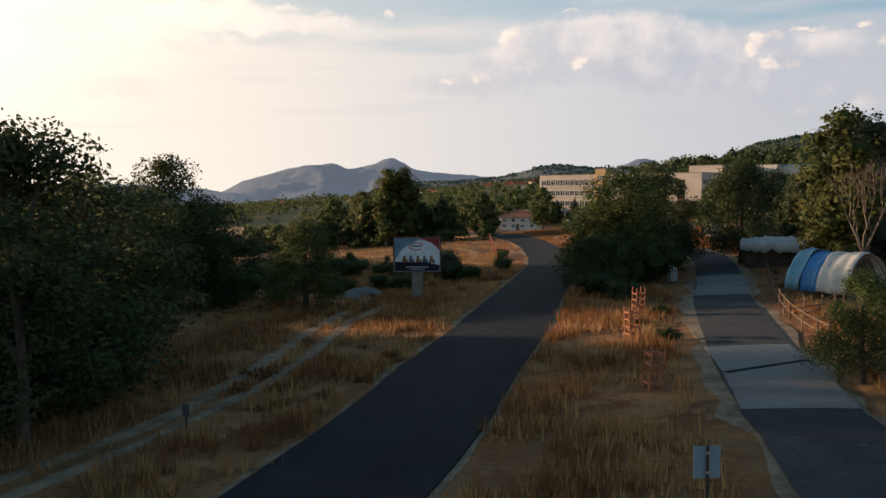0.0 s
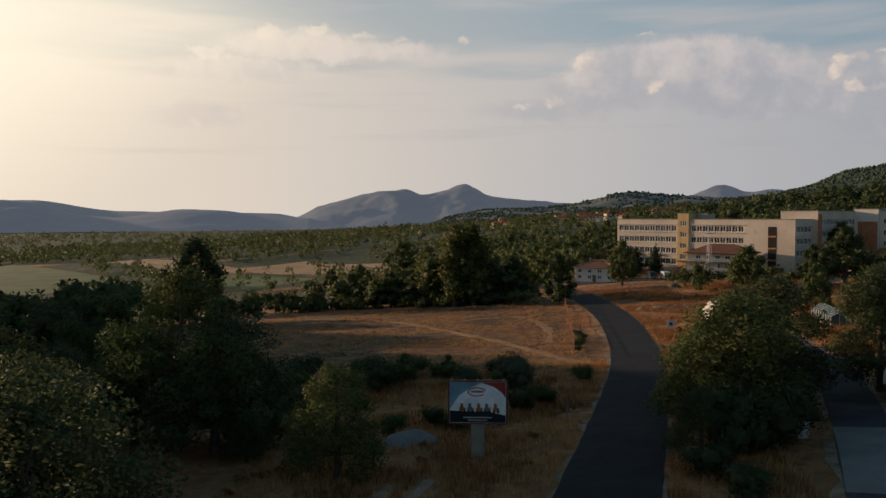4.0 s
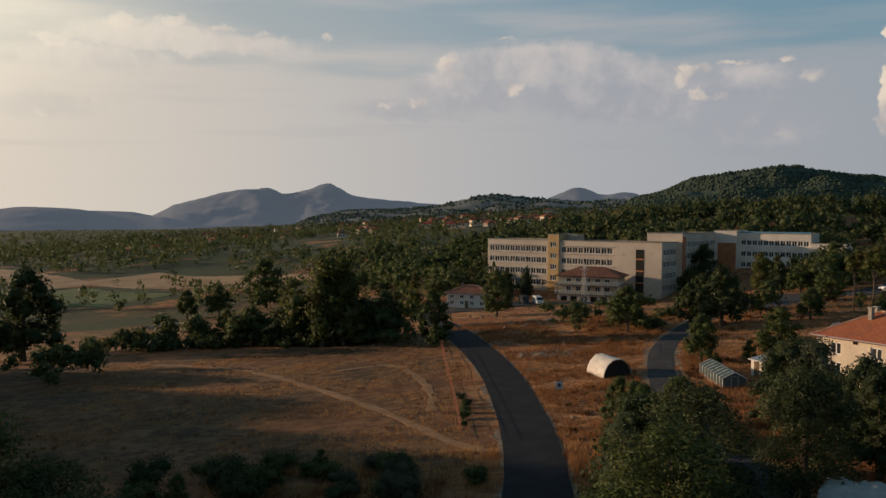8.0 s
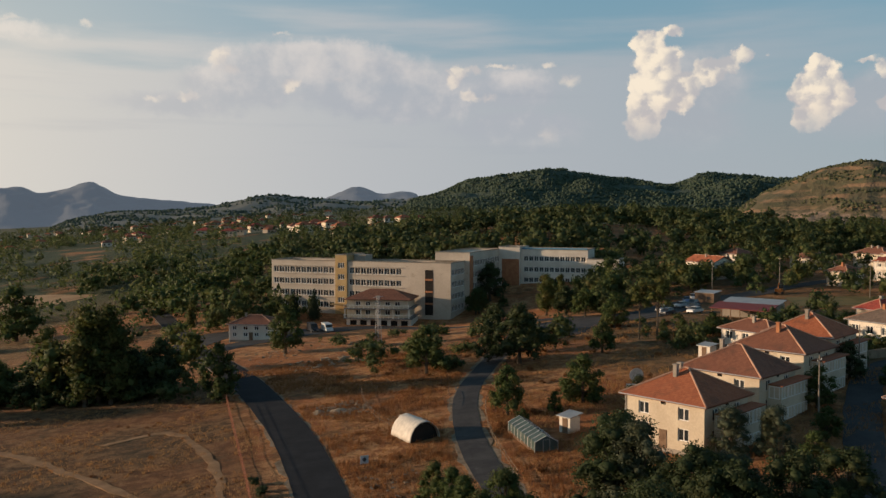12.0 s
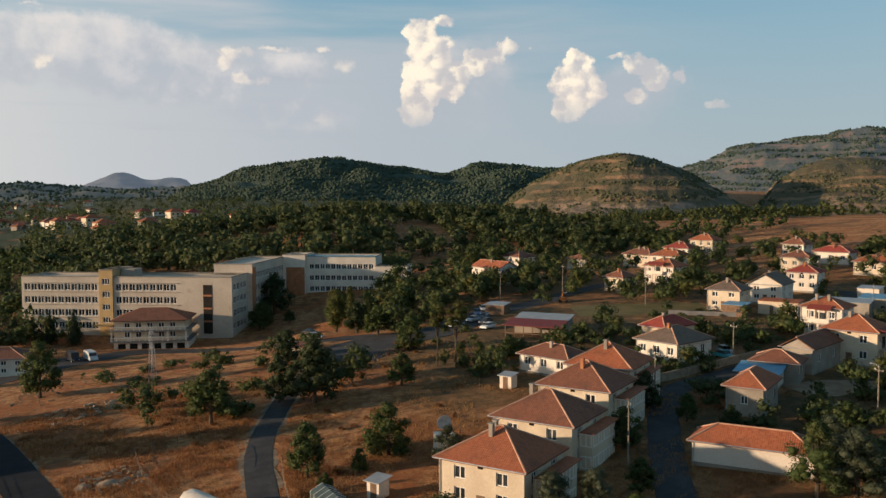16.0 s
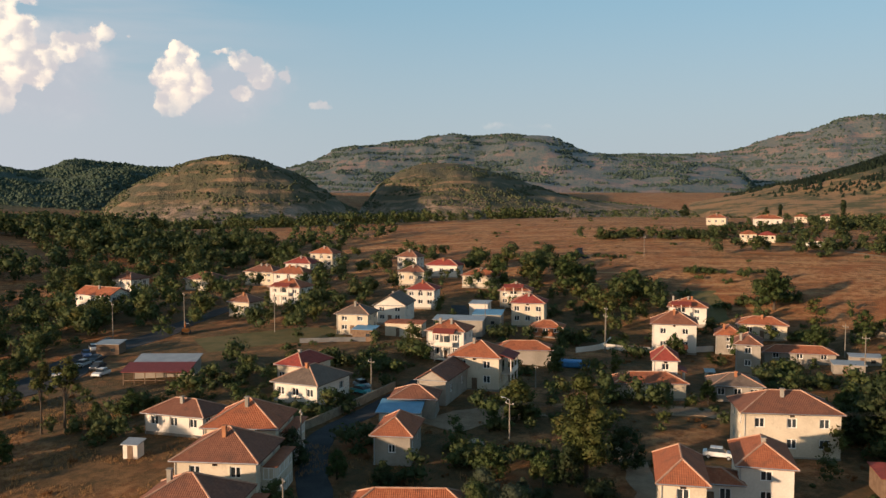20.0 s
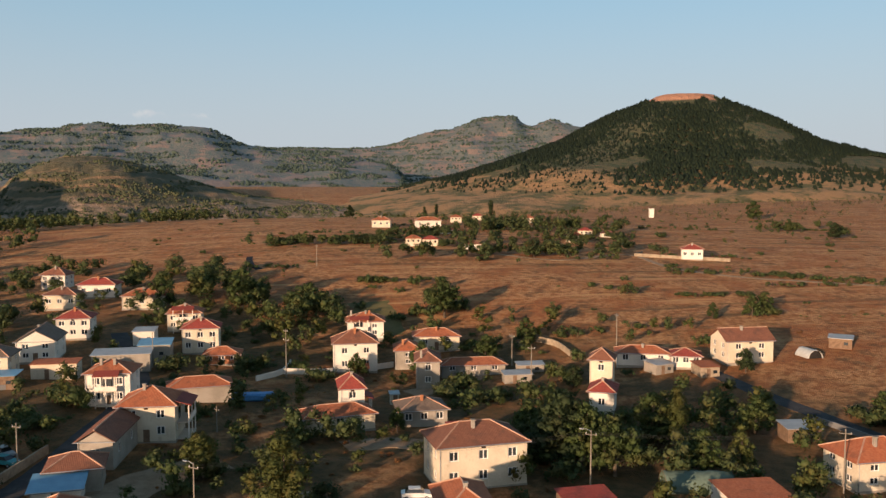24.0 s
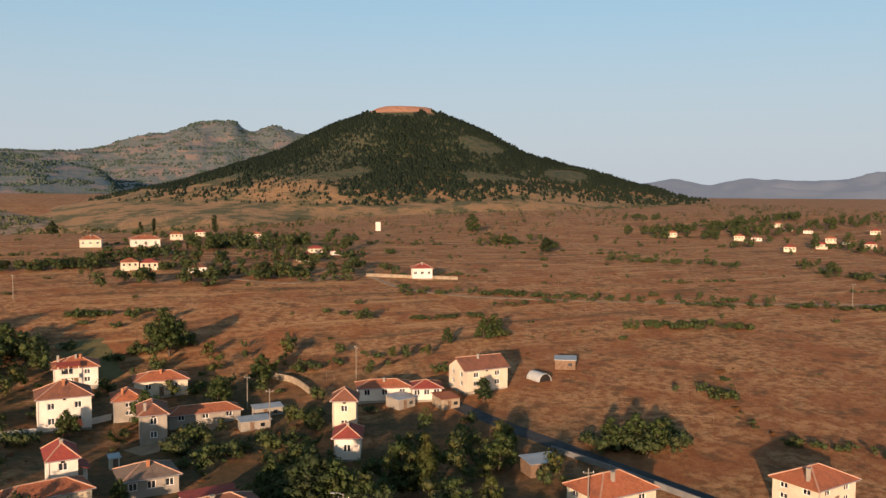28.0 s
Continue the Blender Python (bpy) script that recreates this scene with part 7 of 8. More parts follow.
def hut(x, y, yaw, w, d, h, wall, roof, label, slope=0.35):
    ob = thing("shed", pose(x, y, lift(x, y), 0, 0, yaw), label, "shed", "sheds and huts")
    part("wall", box_bm(0, 0, -0.5, w, d, h, bevel=0.02), M[wall] if wall in M else wall, ob)
    me, lines = roof_mesh("roof", -0.25, -0.3, w + 0.25, d + 0.3, h + 0.12, slope, "shed", M[roof], 0.1)
    link_mesh("roof", me, None, ob)
    part("door", box_bm(w * 0.3, -0.05, -0.1, w * 0.3 + 0.85, 0.01, min(1.95, h - 0.1)), M["wood"], ob)
    if w > 3.5:
        part("window", box_bm(w * 0.65, -0.05, h * 0.4, w * 0.65 + 0.9, 0.01, h * 0.4 + 0.7), M["glass"], ob)


hut(84, 153, -70, 2.2, 1.8, 2.0, "white", "tin", "small white hut with a tin roof on the slope")
hut(46, 128.5, -70, 1.8, 1.8, 2.0, "white", "tin", "small white privy hut behind the greenhouse")
hut(155.8, 24.0, -80, 5.6, 4.0, 2.3, "wood", "tin", "plank shed with a pale tin roof")
hut(194.5, 72.5, -74, 6.0, 3.0, 2.0, "grey", "tin", "low grey shed with a tin roof")
hut(203.0, 70.0, -74, 6.0, 2.6, 1.9, "grey", "tin", "low grey shed with a tin roof")
hut(197, 31, -74, 4.2, 5.0, 2.3, "gravel", "tile_orange", "small stone hut with an orange roof")
hut(199.5, 40, -60, 4.5, 4.5, 2.2, "grey", "tin", "grey garden shed with a dark tin roof")
hut(221, -2, -110, 5.0, 4.0, 2.4, "wood", "tin", "open plank shed with a pale tin roof at the field")
hut(181, 160, -70, 12.0, 6.0, 3.4, "grey", "tin", "long workshop shed with a pale tin roof")
hut(192, 155, -70, 7.0, 7.0, 3.8, "grey", "tin_blue", "workshop with a bluish tin roof")
hut(163, 171, -74, 5.0, 4.0, 2.6, "wood", "tin_blue", "small shed with a bluish tin roof")
hut(172, 168, -74, 9.0, 4.0, 3.0, "cream", "tile_orange", "low cream outbuilding with an orange roof")
hut(205, 163, -74, 5.0, 5.0, 3.4, "white", "tin", "small flat-roofed white building")
hut(127, 214, -60, 5.0, 4.0, 2.6, "wood", "tin", "small kiosk with a tin roof by the car park")
hut(199, 107, -74, 3.4, 3.4, 2.0, "wood", "tile_orange", "small garden pavilion with an orange roof")
hut(176, 94, -70, 1.6, 1.6, 2.0, "cream", "tin", "narrow wooden privy in a garden")
hut(71, 206, -40, 4.6, 4.0, 2.6, "cream", "tile_brown", "small cream hut with a brown roof beside the road")
hut(118, 60, -70, 6.5, 5.0, 2.6, "wood", "tile_red", "garden shed with a patched red roof")
hut(120.4, 40.0, -76, 8.0, 6.0, 3.4, "white", "tile_orange", "low white house with an orange roof")
hut(146, 78, -70, 8.0, 5.0, 3.2, "white", "tile_red", "low white house with a red roof")
hut(143, 14, -72, 5, 3, 1.6, "concrete", "tin", "low pale store at the street")

monument = thing("white_tower", pose(652, -8.6, lift(652, -8.6), 0, 0, 10), "small white square tower at the foot of the hill", "tower")
part("shaft", box_bm(-1.6, -1.6, -1, 1.6, 1.6, 6.2, bevel=0.1), M["white"], monument)
part("cap", box_bm(-1.8, -1.8, 6.2, 1.8, 1.8, 6.6), M["white"], monument)

# house wings, verandas and the two houses by the school
for _x, _y in ((49.6, 119.2), (62.2, 126.2), (75.0, 132.9), (85.2, 138.4)):
    _ob = min((o for o in scene.objects if o.name.startswith("house")), key=lambda o: math.hypot(o.matrix_basis.translation.x - _x, o.matrix_basis.translation.y - _y))
    _w = 9.6 if _x > 85 else (10.2 if 60 < _x < 70 else 10.0)
    ver = part("veranda", box_bm(_w + 0.003, 2.0, -1.0, _w + 1.7, 9.3, 5.2), M["cream"], _ob)
    for _z in (0.9, 3.5):
        for _k in range(4):
            window(ver, (_w + 1.7, 2.0, 0), (0, 1, 0), (1, 0, 0), 0.2 + 1.75 * _k, _z, 1.6, 1.5, 1, -0.03)
        window(ver, (_w + 0.1, 2.0, 0), (1, 0, 0), (0, -1, 0), 0.1, _z, 1.4, 1.5, 1, -0.03)
    _me, _l = roof_mesh("veranda_roof", _w + 0.3, 1.6, _w + 2.1, 9.7, 5.25, 0.1, "shed", M["tile_orange"], 0.12)
    link_mesh("veranda_roof", _me, None, _ob)

house(17.6, 257.0, -24, 11.5, 8.5, 4.8, 2.0, "white", "tile_brown", "white two-storey roadside house with a brown hipped roof", cols=4, chimneys=((0.3, 0.4),), group="houses by the school", win=(1.2, 1.1), base=0.0)


def unfinished_house():
    ob = thing("house", pose(52.5, 276.0, -5.2, 0, 0, -27), "unfinished three-storey house with balconies and a red roof", "house", "houses by the school")
    w, d = 19.0, 12.0
    bm = bmesh.new()
    holes = [(1.0 + 3.0 * k, 1.2, 2.0, 1.7) for k in range(6)]
    wall_side(bm, (0, 0, 0), (1, 0, 0), (0, -1, 0), w, 3.4, holes, 0.4, -1)
    for o, e, n, ln in (((w, 0, 0), (0, 1, 0), (1, 0, 0), d), ((w, d, 0), (-1, 0, 0), (0, 1, 0), w), ((0, d, 0), (0, -1, 0), (-1, 0, 0), d)):
        wall_side(bm, o, e, n, ln, 3.4, [], 0.3, -1)
    part("ground_floor", bm, M["white"], ob)
    # each hole is backed by a black plate for the unlit room behind
    for h in holes:
        part("opening", box_bm(h[0] + 0.02, 0.4, h[1] + 0.02, h[0] + h[2] - 0.02, 0.5, h[1] + h[3] - 0.02), M["dark"], ob)
    for z in (3.4, 6.2):
        part("balcony_slab", box_bm(-0.6, -1.2, z, w + 0.4, d + 0.3, z + 0.22), M["concrete"], ob)
    bm = bmesh.new()
    upper = [(2.5 + 2.9 * k, 4.4, 1.5, 1.5) for k in range(5)] + [(2.5 + 2.9 * k, 7.0, 1.5, 1.3) for k in range(5)]
    wall_side(bm, (0, 0.8, 0), (1, 0, 0), (0, -1, 0), w - 1, 9.0, upper, 0.2, 3.62)
    for o, e, n, ln in (((w - 1, 0.8, 0), (0, 1, 0), (1, 0, 0), d - 1), ((w - 1, d - 0.2, 0), (-1, 0, 0), (0, 1, 0), w - 1), ((0, d - 0.2, 0), (0, -1, 0), (-1, 0, 0), d - 1)):
        wall_side(bm, o, e, n, ln, 9.0, [], 0.2, 3.62)
    part("upper_storey", bm, M["cream"], ob)
    for k, h in enumerate(upper):
        window(ob, (0, 0.8, 0), (1, 0, 0), (0, -1, 0), h[0], h[1], h[2], h[3], 1)
    for z in (3.62, 6.42):
        for k in range(14):
            part("baluster", box_bm(-0.5 + 1.45 * k, -1.15, z, -0.42 + 1.45 * k, -1.07, z + 0.9), M["frame"], ob)
        part("rail", box_bm(-0.55, -1.18, z + 0.9, w + 0.35, -1.04, z + 1.0), M["frame"], ob)
    for k in range(5):
        part("pillar", box_bm(-0.4 + 4.7 * k, -1.1, 3.62, -0.1 + 4.7 * k, -0.8, 6.2), M["white"], ob)
    me, lines = roof_mesh("roof", -0.9, -0.6, w + 0.2, d + 0.6, 9.02, 2.6, "hip", M["tile_brown"])
    link_mesh("roof", me, None, ob)


unfinished_house()


# details of the school
def on_school(name, bm, mat, label, category):
    ob = thing(name, SCHOOL_AT, label, category, "school buildings")
    part("shape", bm, mat, ob)


sch = [o for o in scene.objects if o.name.startswith("school")]
# dark slab proud of the wall paints the shade of a deep recess
part("recess", box_bm(53.2, -0.06, -2.0, 55.8, 0.02, 11.6), M["dark"], sch[2], "shade of the stair recess as a dark slab")
for _z in (1.2, 4.8, 8.4):
    part("recess_floor", box_bm(53.2, -0.10, _z, 55.8, -0.05, _z + 0.5), M["brick"], sch[2])
for _b, _u0, _u1 in ((sch[0], 0.2, 23.0), (sch[2], 27.4, 46.0)):
    for _z in (-1.25, 2.3, 5.9, 9.5, 12.0):
        part("ledge", box_bm(_u0, -0.28, _z, _u1, 0.0, _z + 0.16), M["panel"], _b)
part("brick_end", box_bm(62.98, 12.9, -3, 63.12, 16, 15.4), M["brick"], sch[3], "bare brick end wall")
part("roof_edge", box_bm(71, 45.6, 16.4, 93.4, 46.4, 16.9), plain("blue_sheet", (0.13, 0.27, 0.38), 0.5), sch[5], "blue sheet-metal roof edge")
part("rooftop_hut", box_bm(27.5, 4, 13.2, 31.5, 9, 15.6), M["grey"], sch[2])
part("stair_glazing", box_bm(64.2, 43.9, 2, 70.3, 43.98, 13), M["brick"], sch[4], "rust-brown glazed stairwell")
part("entrance_canopy", box_bm(22.6, -3.0, 0.2, 28.0, -0.5, 0.5), M["ochre"], sch[1])


def bare_tree(x, y, h, seed):
    """A leafless tree: forked limbs that thin out into twigs."""
    rng = random.Random(seed)
    ob = thing("tree", pose(x, y, lift(x, y), 0, 0, 0), "bare pale-barked tree without leaves beside the yard", "tree", "trees and bushes")
    trunk, limbs = bmesh.new(), bmesh.new()
    add_tube(trunk, [(0, 0, -0.3), (0.05, 0, h * 0.12), (0.0, 0.08, h * 0.25)], (0.17, 0.13, 0.11), 7)

    def fork(p, way, length, r, depth):
        q = p + way * length
        bend = p + way * length * 0.5 + Vector((rng.uniform(-1, 1), rng.uniform(-1, 1), 0.3)) * length * 0.07
        add_tube(limbs, [p, bend, q], (r, r * 0.8, r * 0.6), 5, depth == 0)
        if depth:
            for _ in range(3):
                turn = Vector((rng.uniform(-1, 1), rng.uniform(-1, 1), rng.uniform(-0.1, 0.9)))
                fork(p.lerp(q, rng.uniform(0.55, 1.0)), (way + 0.55 * turn).normalized(), length * rng.uniform(0.55, 0.78), r * 0.5, depth - 1)

    for k in range(4):
        a = 1.57 * k + rng.uniform(-0.4, 0.4)
        fork(Vector((0, 0.08, h * 0.24)), Vector((0.42 * math.cos(a), 0.42 * math.sin(a), 1)).normalized(), h * 0.33, 0.075, 4)
    part("trunk", trunk, M["pale_bark"], ob)
    part("limbs", limbs, M["pale_bark"], ob)


M["pale_bark"] = two_tone("pale_dry_bark", (0.17, 0.125, 0.085), (0.27, 0.205, 0.145), 1.5, 12.0, 0.95, 0.4)
bare_tree(28.4, 57.0, 8.5, 3)
bare_tree(31.0, 61.5, 9.0, 4)
bare_tree(-15.2, 31.0, 6.5, 6)


# ---- overhead wires ----
def power_line(a, b, ha, hb, label):
    """Three sagging wires between the cross-arms of two poles."""
    ob = thing("power_line", Matrix.Identity(4), label, "power line")
    way = Vector((b[0] - a[0], b[1] - a[1], 0)).normalized()
    side = Vector((way.y, -way.x, 0))
    za, zb = lift(*a) + ha - 0.4, lift(*b) + hb - 0.4
    for k in (-0.7, 0.0, 0.7):
        pts = []
        for i in range(13):
            f = i / 12
            pts.append((a[0] + (b[0] - a[0]) * f + side.x * k, a[1] + (b[1] - a[1]) * f + side.y * k, za + (zb - za) * f - 3.2 * f * (1 - f)))
        part("wire", tube_bm(pts, (0.009,) * 13, 5), plain("dark_wire", (0.05, 0.05, 0.05)), ob)
    return ob


power_line((133.6, 56.8), (133.7, 22.4), 8, 9, "sagging overhead wires between two concrete poles")
power_line((114.6, 107.8), (133.6, 56.8), 6.5, 8, "sagging overhead wires above the gardens")
power_line((72.4, 113.9), (93.4, 128.8), 8, 7.5, "sagging overhead wires along the village street")
power_line((93.4, 128.8), (124.6, 139), 7.5, 7, "sagging overhead wires along the village street")
power_line((196.2, 66.9), (210.4, 71.8), 8, 7.5, "sagging overhead wires beside the grey house")
power_line((162, 193.5), (159, 221), 9.5, 9, "sagging overhead wires beside the lawn")


# ---- far houses ----
FAR_HOUSE = []
for _wall, _tile, _h in (("cream", "tile_orange", 5.0), ("cream", "tile_red", 4.4), ("white", "tile_brown", 3.2), ("grey", "tile_orange", 3.0)):
    _ob = thing("house", pose(-900, 900, -10), {"tile_orange": "distant pale house with an orange roof", "tile_red": "distant cream house with a red roof", "tile_brown": "distant white house with a brown roof"}[_tile], "house", "houses of the far town")
    part("wall", box_bm(-5, -4, -3, 5, 4, _h), M[_wall], _ob)
    _me, _l = roof_mesh("roof", -5.5, -4.5, 5.5, 4.5, _h, 2.2, "hip", M[_tile])
    link_mesh("roof", _me, None, _ob)
    for _k in (-3.2, 0, 3.2):
        part("window", box_bm(_k - 0.6, -4.06, _h - 2.2, _k + 0.6, -3.9, _h - 0.9), M["glass"], _ob)
    FAR_HOUSE.append(_ob)
_rng = random.Random(77)
TOWN = [(_rng.uniform(-15, 12), _rng.uniform(760, 1650)) for _ in range(120)]
_n = 0
for _az, _d in TOWN:
    _x, _y = _d * math.sin(radians(_az)) - 10, _d * math.cos(radians(_az))
    _src = FAR_HOUSE[_n % 4]
    _m = pose(_x, _y, land(_x, _y), 0, 0, _rng.uniform(-30, 30)) @ Matrix.Scale(_rng.uniform(0.9, 1.3), 4)
    if _n < 4:
        _src.matrix_basis = _m
    else:
        _keep = _src.matrix_basis.copy()
        _src.matrix_basis = Matrix.Identity(4)
        copy_thing(_src, _m)
        _src.matrix_basis = _keep
    _n += 1


def far_house(x, y, k, yaw=-80, s=1.0):
    src = FAR_HOUSE[k % 4]
    keep = src.matrix_basis.copy()
    src.matrix_basis = Matrix.Identity(4)
    ob = copy_thing(src, pose(x, y, land(x, y), 0, 0, yaw) @ Matrix.Scale(s, 4))
    src.matrix_basis = keep
    tagged(ob, group="houses on the far slope")


for _k, (_x, _y) in enumerate(((372, 122), (374, 115), (367, 96), (535, 78), (442, 47), (440, 36), (408, 53), (556, 111), (433, 115), (522, 121), (467, -227), (543, -252), (546, -241), (479, -256), (501, -290), (584, -211), (557, -353), (607, -317), (511, -285), (471, -283), (585, -319), (640, -330))):
    far_house(_x, _y, _k + _k // 3, -80 if _y > -100 else -125, 0.66)
for _k in range(16):
    far_house(_rng.uniform(820, 960), _rng.uniform(380, 560), _k, -50, 1.0)
for _k in range(14):
    far_house(_rng.uniform(90, 240), _rng.uniform(650, 900), _k, 10, 1.3)


# ---- woods, hedges and scattered bushes ----
VEG = random.Random(21)
HOUSE_SPOTS = [(o.matrix_basis.translation.x, o.matrix_basis.translation.y, o.matrix_basis.to_euler().z) for o in scene.objects if o.name.split(".")[0] in ("house", "barn", "shed", "school")]
ROAD_SPOTS = [p for pts in (MAIN, SIDE, [(52, 82), (66, 100), (78, 113), (91, 125), (101, 132), (108, 134), (123, 135), (140, 138), (165, 143), (186, 152), (215, 172)], [(120, -8), (141, 1), (158, 8.5), (170, 14), (187, 22), (205, 30)]) for p in smooth_line(pts, 2.5)]


def free(x, y, room=9.0, road=3.6):
    for hx, hy, a in HOUSE_SPOTS:
        cx, cy = hx + 5 * math.cos(a) - 4.5 * math.sin(a), hy + 5 * math.sin(a) + 4.5 * math.cos(a)
        if (x - cx) ** 2 + (y - cy) ** 2 < room * room:
            return False
    return all((x - p[0]) ** 2 + (y - p[1]) ** 2 > road * road for p in ROAD_SPOTS)


FAR_PLANTS = {"D": [], "L": [], "Y": [], "R": []}


def grow(x, y, h, kind, wide=1.0):
    """Near plants are things of their own; the far ones are joined."""
    if math.hypot(x - 20, y - 50) < 95 and kind != "r":
        plant(x, y, h, kind, wide)
    else:
        FAR_PLANTS[{"d": "D", "D": "D", "v": "D", "n": "D", "Y": "Y", "b": "Y", "s": "L", "r": "R"}.get(kind, "L")].append((x, y, h * (0.8 if kind in "uvwr" else 1.0), kind in "uvwr"))


def scatter(n, box, kinds, hs, room=9.0, tests=None, wide=1.0):
    done = 0
    for _ in range(n * 6):
        x, y = VEG.uniform(box[0], box[2]), VEG.uniform(box[1], box[3])
        if (tests is None or tests(x, y)) and free(x, y, room):
            grow(x, y, VEG.uniform(*hs), VEG.choice(kinds), wide)
            done += 1
            if done >= n:
                return


def row(points, gap, kinds, hs, spread=1.5, wide=1.0, road=3.4):
    for p in smooth_line(points, gap):
        x, y = p[0] + VEG.gauss(0, spread), p[1] + VEG.gauss(0, spread)
        if free(x, y, 7.5, road):
            grow(x, y, VEG.uniform(*hs), VEG.choice(kinds), wide)


M["rusty_weed"] = leaf_material("rusty_dry_weeds", (0.24, 0.10, 0.036), (0.36, 0.19, 0.075), (0.16, 0.085, 0.035), 0.9)
# dense belt west of the main road
row([(-25, 14), (-27, 36), (-32, 56), (-36, 80), (-44, 102)], 3.2, "dldv", (6, 10), 2.2)
row([(-38, 15), (-42, 45), (-46, 75), (-54, 110), (-66, 150)], 4.2, "DLD", (7, 11), 4.0)
row([(-19, 68), (-19, 74), (-18, 82), (-16, 92), (-10, 98), (-4, 92), (1, 88)], 2.6, "uvlw", (2.2, 4.2), 1.6)
row([(-24, 88), (-16, 98), (-8, 100), (0, 96), (4, 92)], 2.6, "uvuw", (1.8, 3.6), 1.6)
row([(-8, 74), (-2, 78), (3, 84)], 2.4, "uv", (1.4, 2.6), 1.0)
row([(-19, 22), (-18, 29), (-17, 36), (-19, 44)], 2.4, "vud", (3, 5.5), 1.2)
row([(-23, 26), (-24, 40)], 6.0, "d", (9, 11), 1.2)
# hedge at the far side of the field
row([(-52, 212), (-36, 205), (-22, 198), (-8, 192), (2, 190)], 2.8, "lDLv", (4.5, 9), 2.5)
row([(-14, 192), (-6, 190), (2, 194), (4, 204)], 3.0, "YLY", (7, 13), 2.5)
row([(-48, 209), (-32, 202), (-18, 194), (-6, 187), (3, 186)], 1.9, "vuL", (3.0, 5.5), 1.6, 1.2)
row([(-30, 210), (-16, 203), (-4, 198)], 2.6, "DLv", (5, 9), 2.0)
row([(-75, 170), (-64, 180), (-52, 176), (-50, 160)], 4.0, "lDv", (4, 8), 3.0)
row([(4, 250), (10, 268), (16, 285), (30, 296), (44, 288)], 4.2, "DLL", (6, 9), 2.0)
row([(-30, 240), (-22, 260), (-14, 285), (-6, 305)], 4.0, "uvL", (2, 4), 4.0)
row([(8.4, 116), (8.8, 122), (9.4, 130)], 2.4, "uv", (0.8, 1.5), 0.4)
# between the road and the lane
row([(12.5, 62), (15, 72), (19, 84), (21, 92)], 2.4, "lduv", (3.5, 8), 1.4, road=2.9)
row([(12, 56), (13, 62), (15, 68)], 1.8, "uvu", (1.2, 2.4), 0.9, road=2.9)
row([(9.0, 30), (10, 40), (11, 48)], 3.5, "uw", (0.6, 1.2), 1.2, road=2.6)
row([(26, 100), (24, 112)], 3.0, "l", (5, 7), 1.0)
row([(34, 182), (40, 190), (46, 176), (52, 190)], 4.0, "lDu", (3, 6), 2.5)
# east of the lane
row([(38, 82), (38, 92), (40, 104)], 3.0, "dds", (7, 11), 1.8)
row([(24, 40), (22, 34), (20, 28), (17, 22)], 3.0, "ldv", (2.5, 4.5), 1.2)
row([(32, 64), (38, 58), (46, 66), (50, 80), (48, 96)], 3.2, "slsd", (5, 8.5), 2.2)
row([(52, 72), (60, 84), (62, 98), (56, 106)], 3.0, "sslw", (4, 7), 2.0)
row([(66, 78), (78, 84), (88, 92)], 3.4, "slw", (4, 7), 2.0)
row([(44, 128), (50, 136), (56, 142)], 3.2, "lw", (2.5, 4.5), 1.6)
row([(60, 172), (66, 176), (72, 172)], 3.5, "dl", (4, 8), 2.0)
# village gardens
scatter(50, (86, 96, 150, 172), "lLdYuvD", (2.2, 5.5), 7.2)
scatter(70, (128, 58, 245, 172), "LLDDYuv", (2.6, 7), 7.4)
scatter(95, (145, 165, 300, 310), "LDDLDY", (4, 8.5), 7.8)
scatter(45, (120, 230, 260, 345), "DLD", (6, 10), 8.5)
scatter(34, (92, 14, 172, 68), "LLDYbD", (3, 7.5), 7.6)
scatter(36, (165, 20, 245, 78), "LLuYvD", (2.2, 5), 7.4)
scatter(36, (34, 168, 100, 235), "LuvuD", (1.5, 4.5), 8.0)
scatter(110, (36, 100, 104, 200), "rrr", (0.5, 1.3), 6.5)
scatter(120, (96, 60, 215, 130), "rrr", (0.5, 1.2), 6.0)
scatter(90, (14, 24, 34, 130), "rr", (0.4, 0.9), 6.0)
scatter(60, (-16, 30, 4, 100), "rr", (0.4, 0.9), 6.0)
scatter(120, (-45, 105, 12, 185), "rr", (0.25, 0.6), 6.0)
row([(172, 200), (190, 196), (215, 206), (232, 226)], 5, "LD", (4, 7), 3)
row([(100, 214), (112, 222), (126, 232), (140, 240), (160, 250)], 4.4, "DLY", (5, 9), 3.0)
row([(104, 168), (116, 166), (128, 172)], 3.4, "vDu", (2, 4), 1.4)
row([(240, 120), (252, 140), (258, 165)], 5, "LD", (5, 10), 3)
# gardens, thickets and wood edges round the village
scatter(26, (128, 58, 262, 172), "LLDDYuvL", (2.5, 6), 7.0)
scatter(40, (128, 172, 300, 300), "LDDLDYD", (4, 9), 7.0)
scatter(14, (92, 14, 180, 68), "LDYbLY", (2.5, 5.5), 7.0)
scatter(50, (86, 96, 135, 172), "LDuvD", (2, 5), 6.6)
scatter(90, (96, 60, 240, 180), "uvuvw", (0.9, 2.2), 6.4)
row([(139, 273), (144, 261), (142, 243), (152, 237), (178, 248), (192, 243)], 4.2, "DLDL", (6, 11), 4.5)
row([(101, 236), (106, 230), (123, 247), (132, 262)], 3.0, "DL", (6, 10), 4.0)
row([(150, 300), (190, 300), (230, 310), (270, 300), (300, 280)], 3.4, "DLD", (6, 11), 6.0)
row([(237, 372), (252, 353), (256, 327), (287, 331), (321, 334)], 3.4, "DL", (6, 11), 7.0)
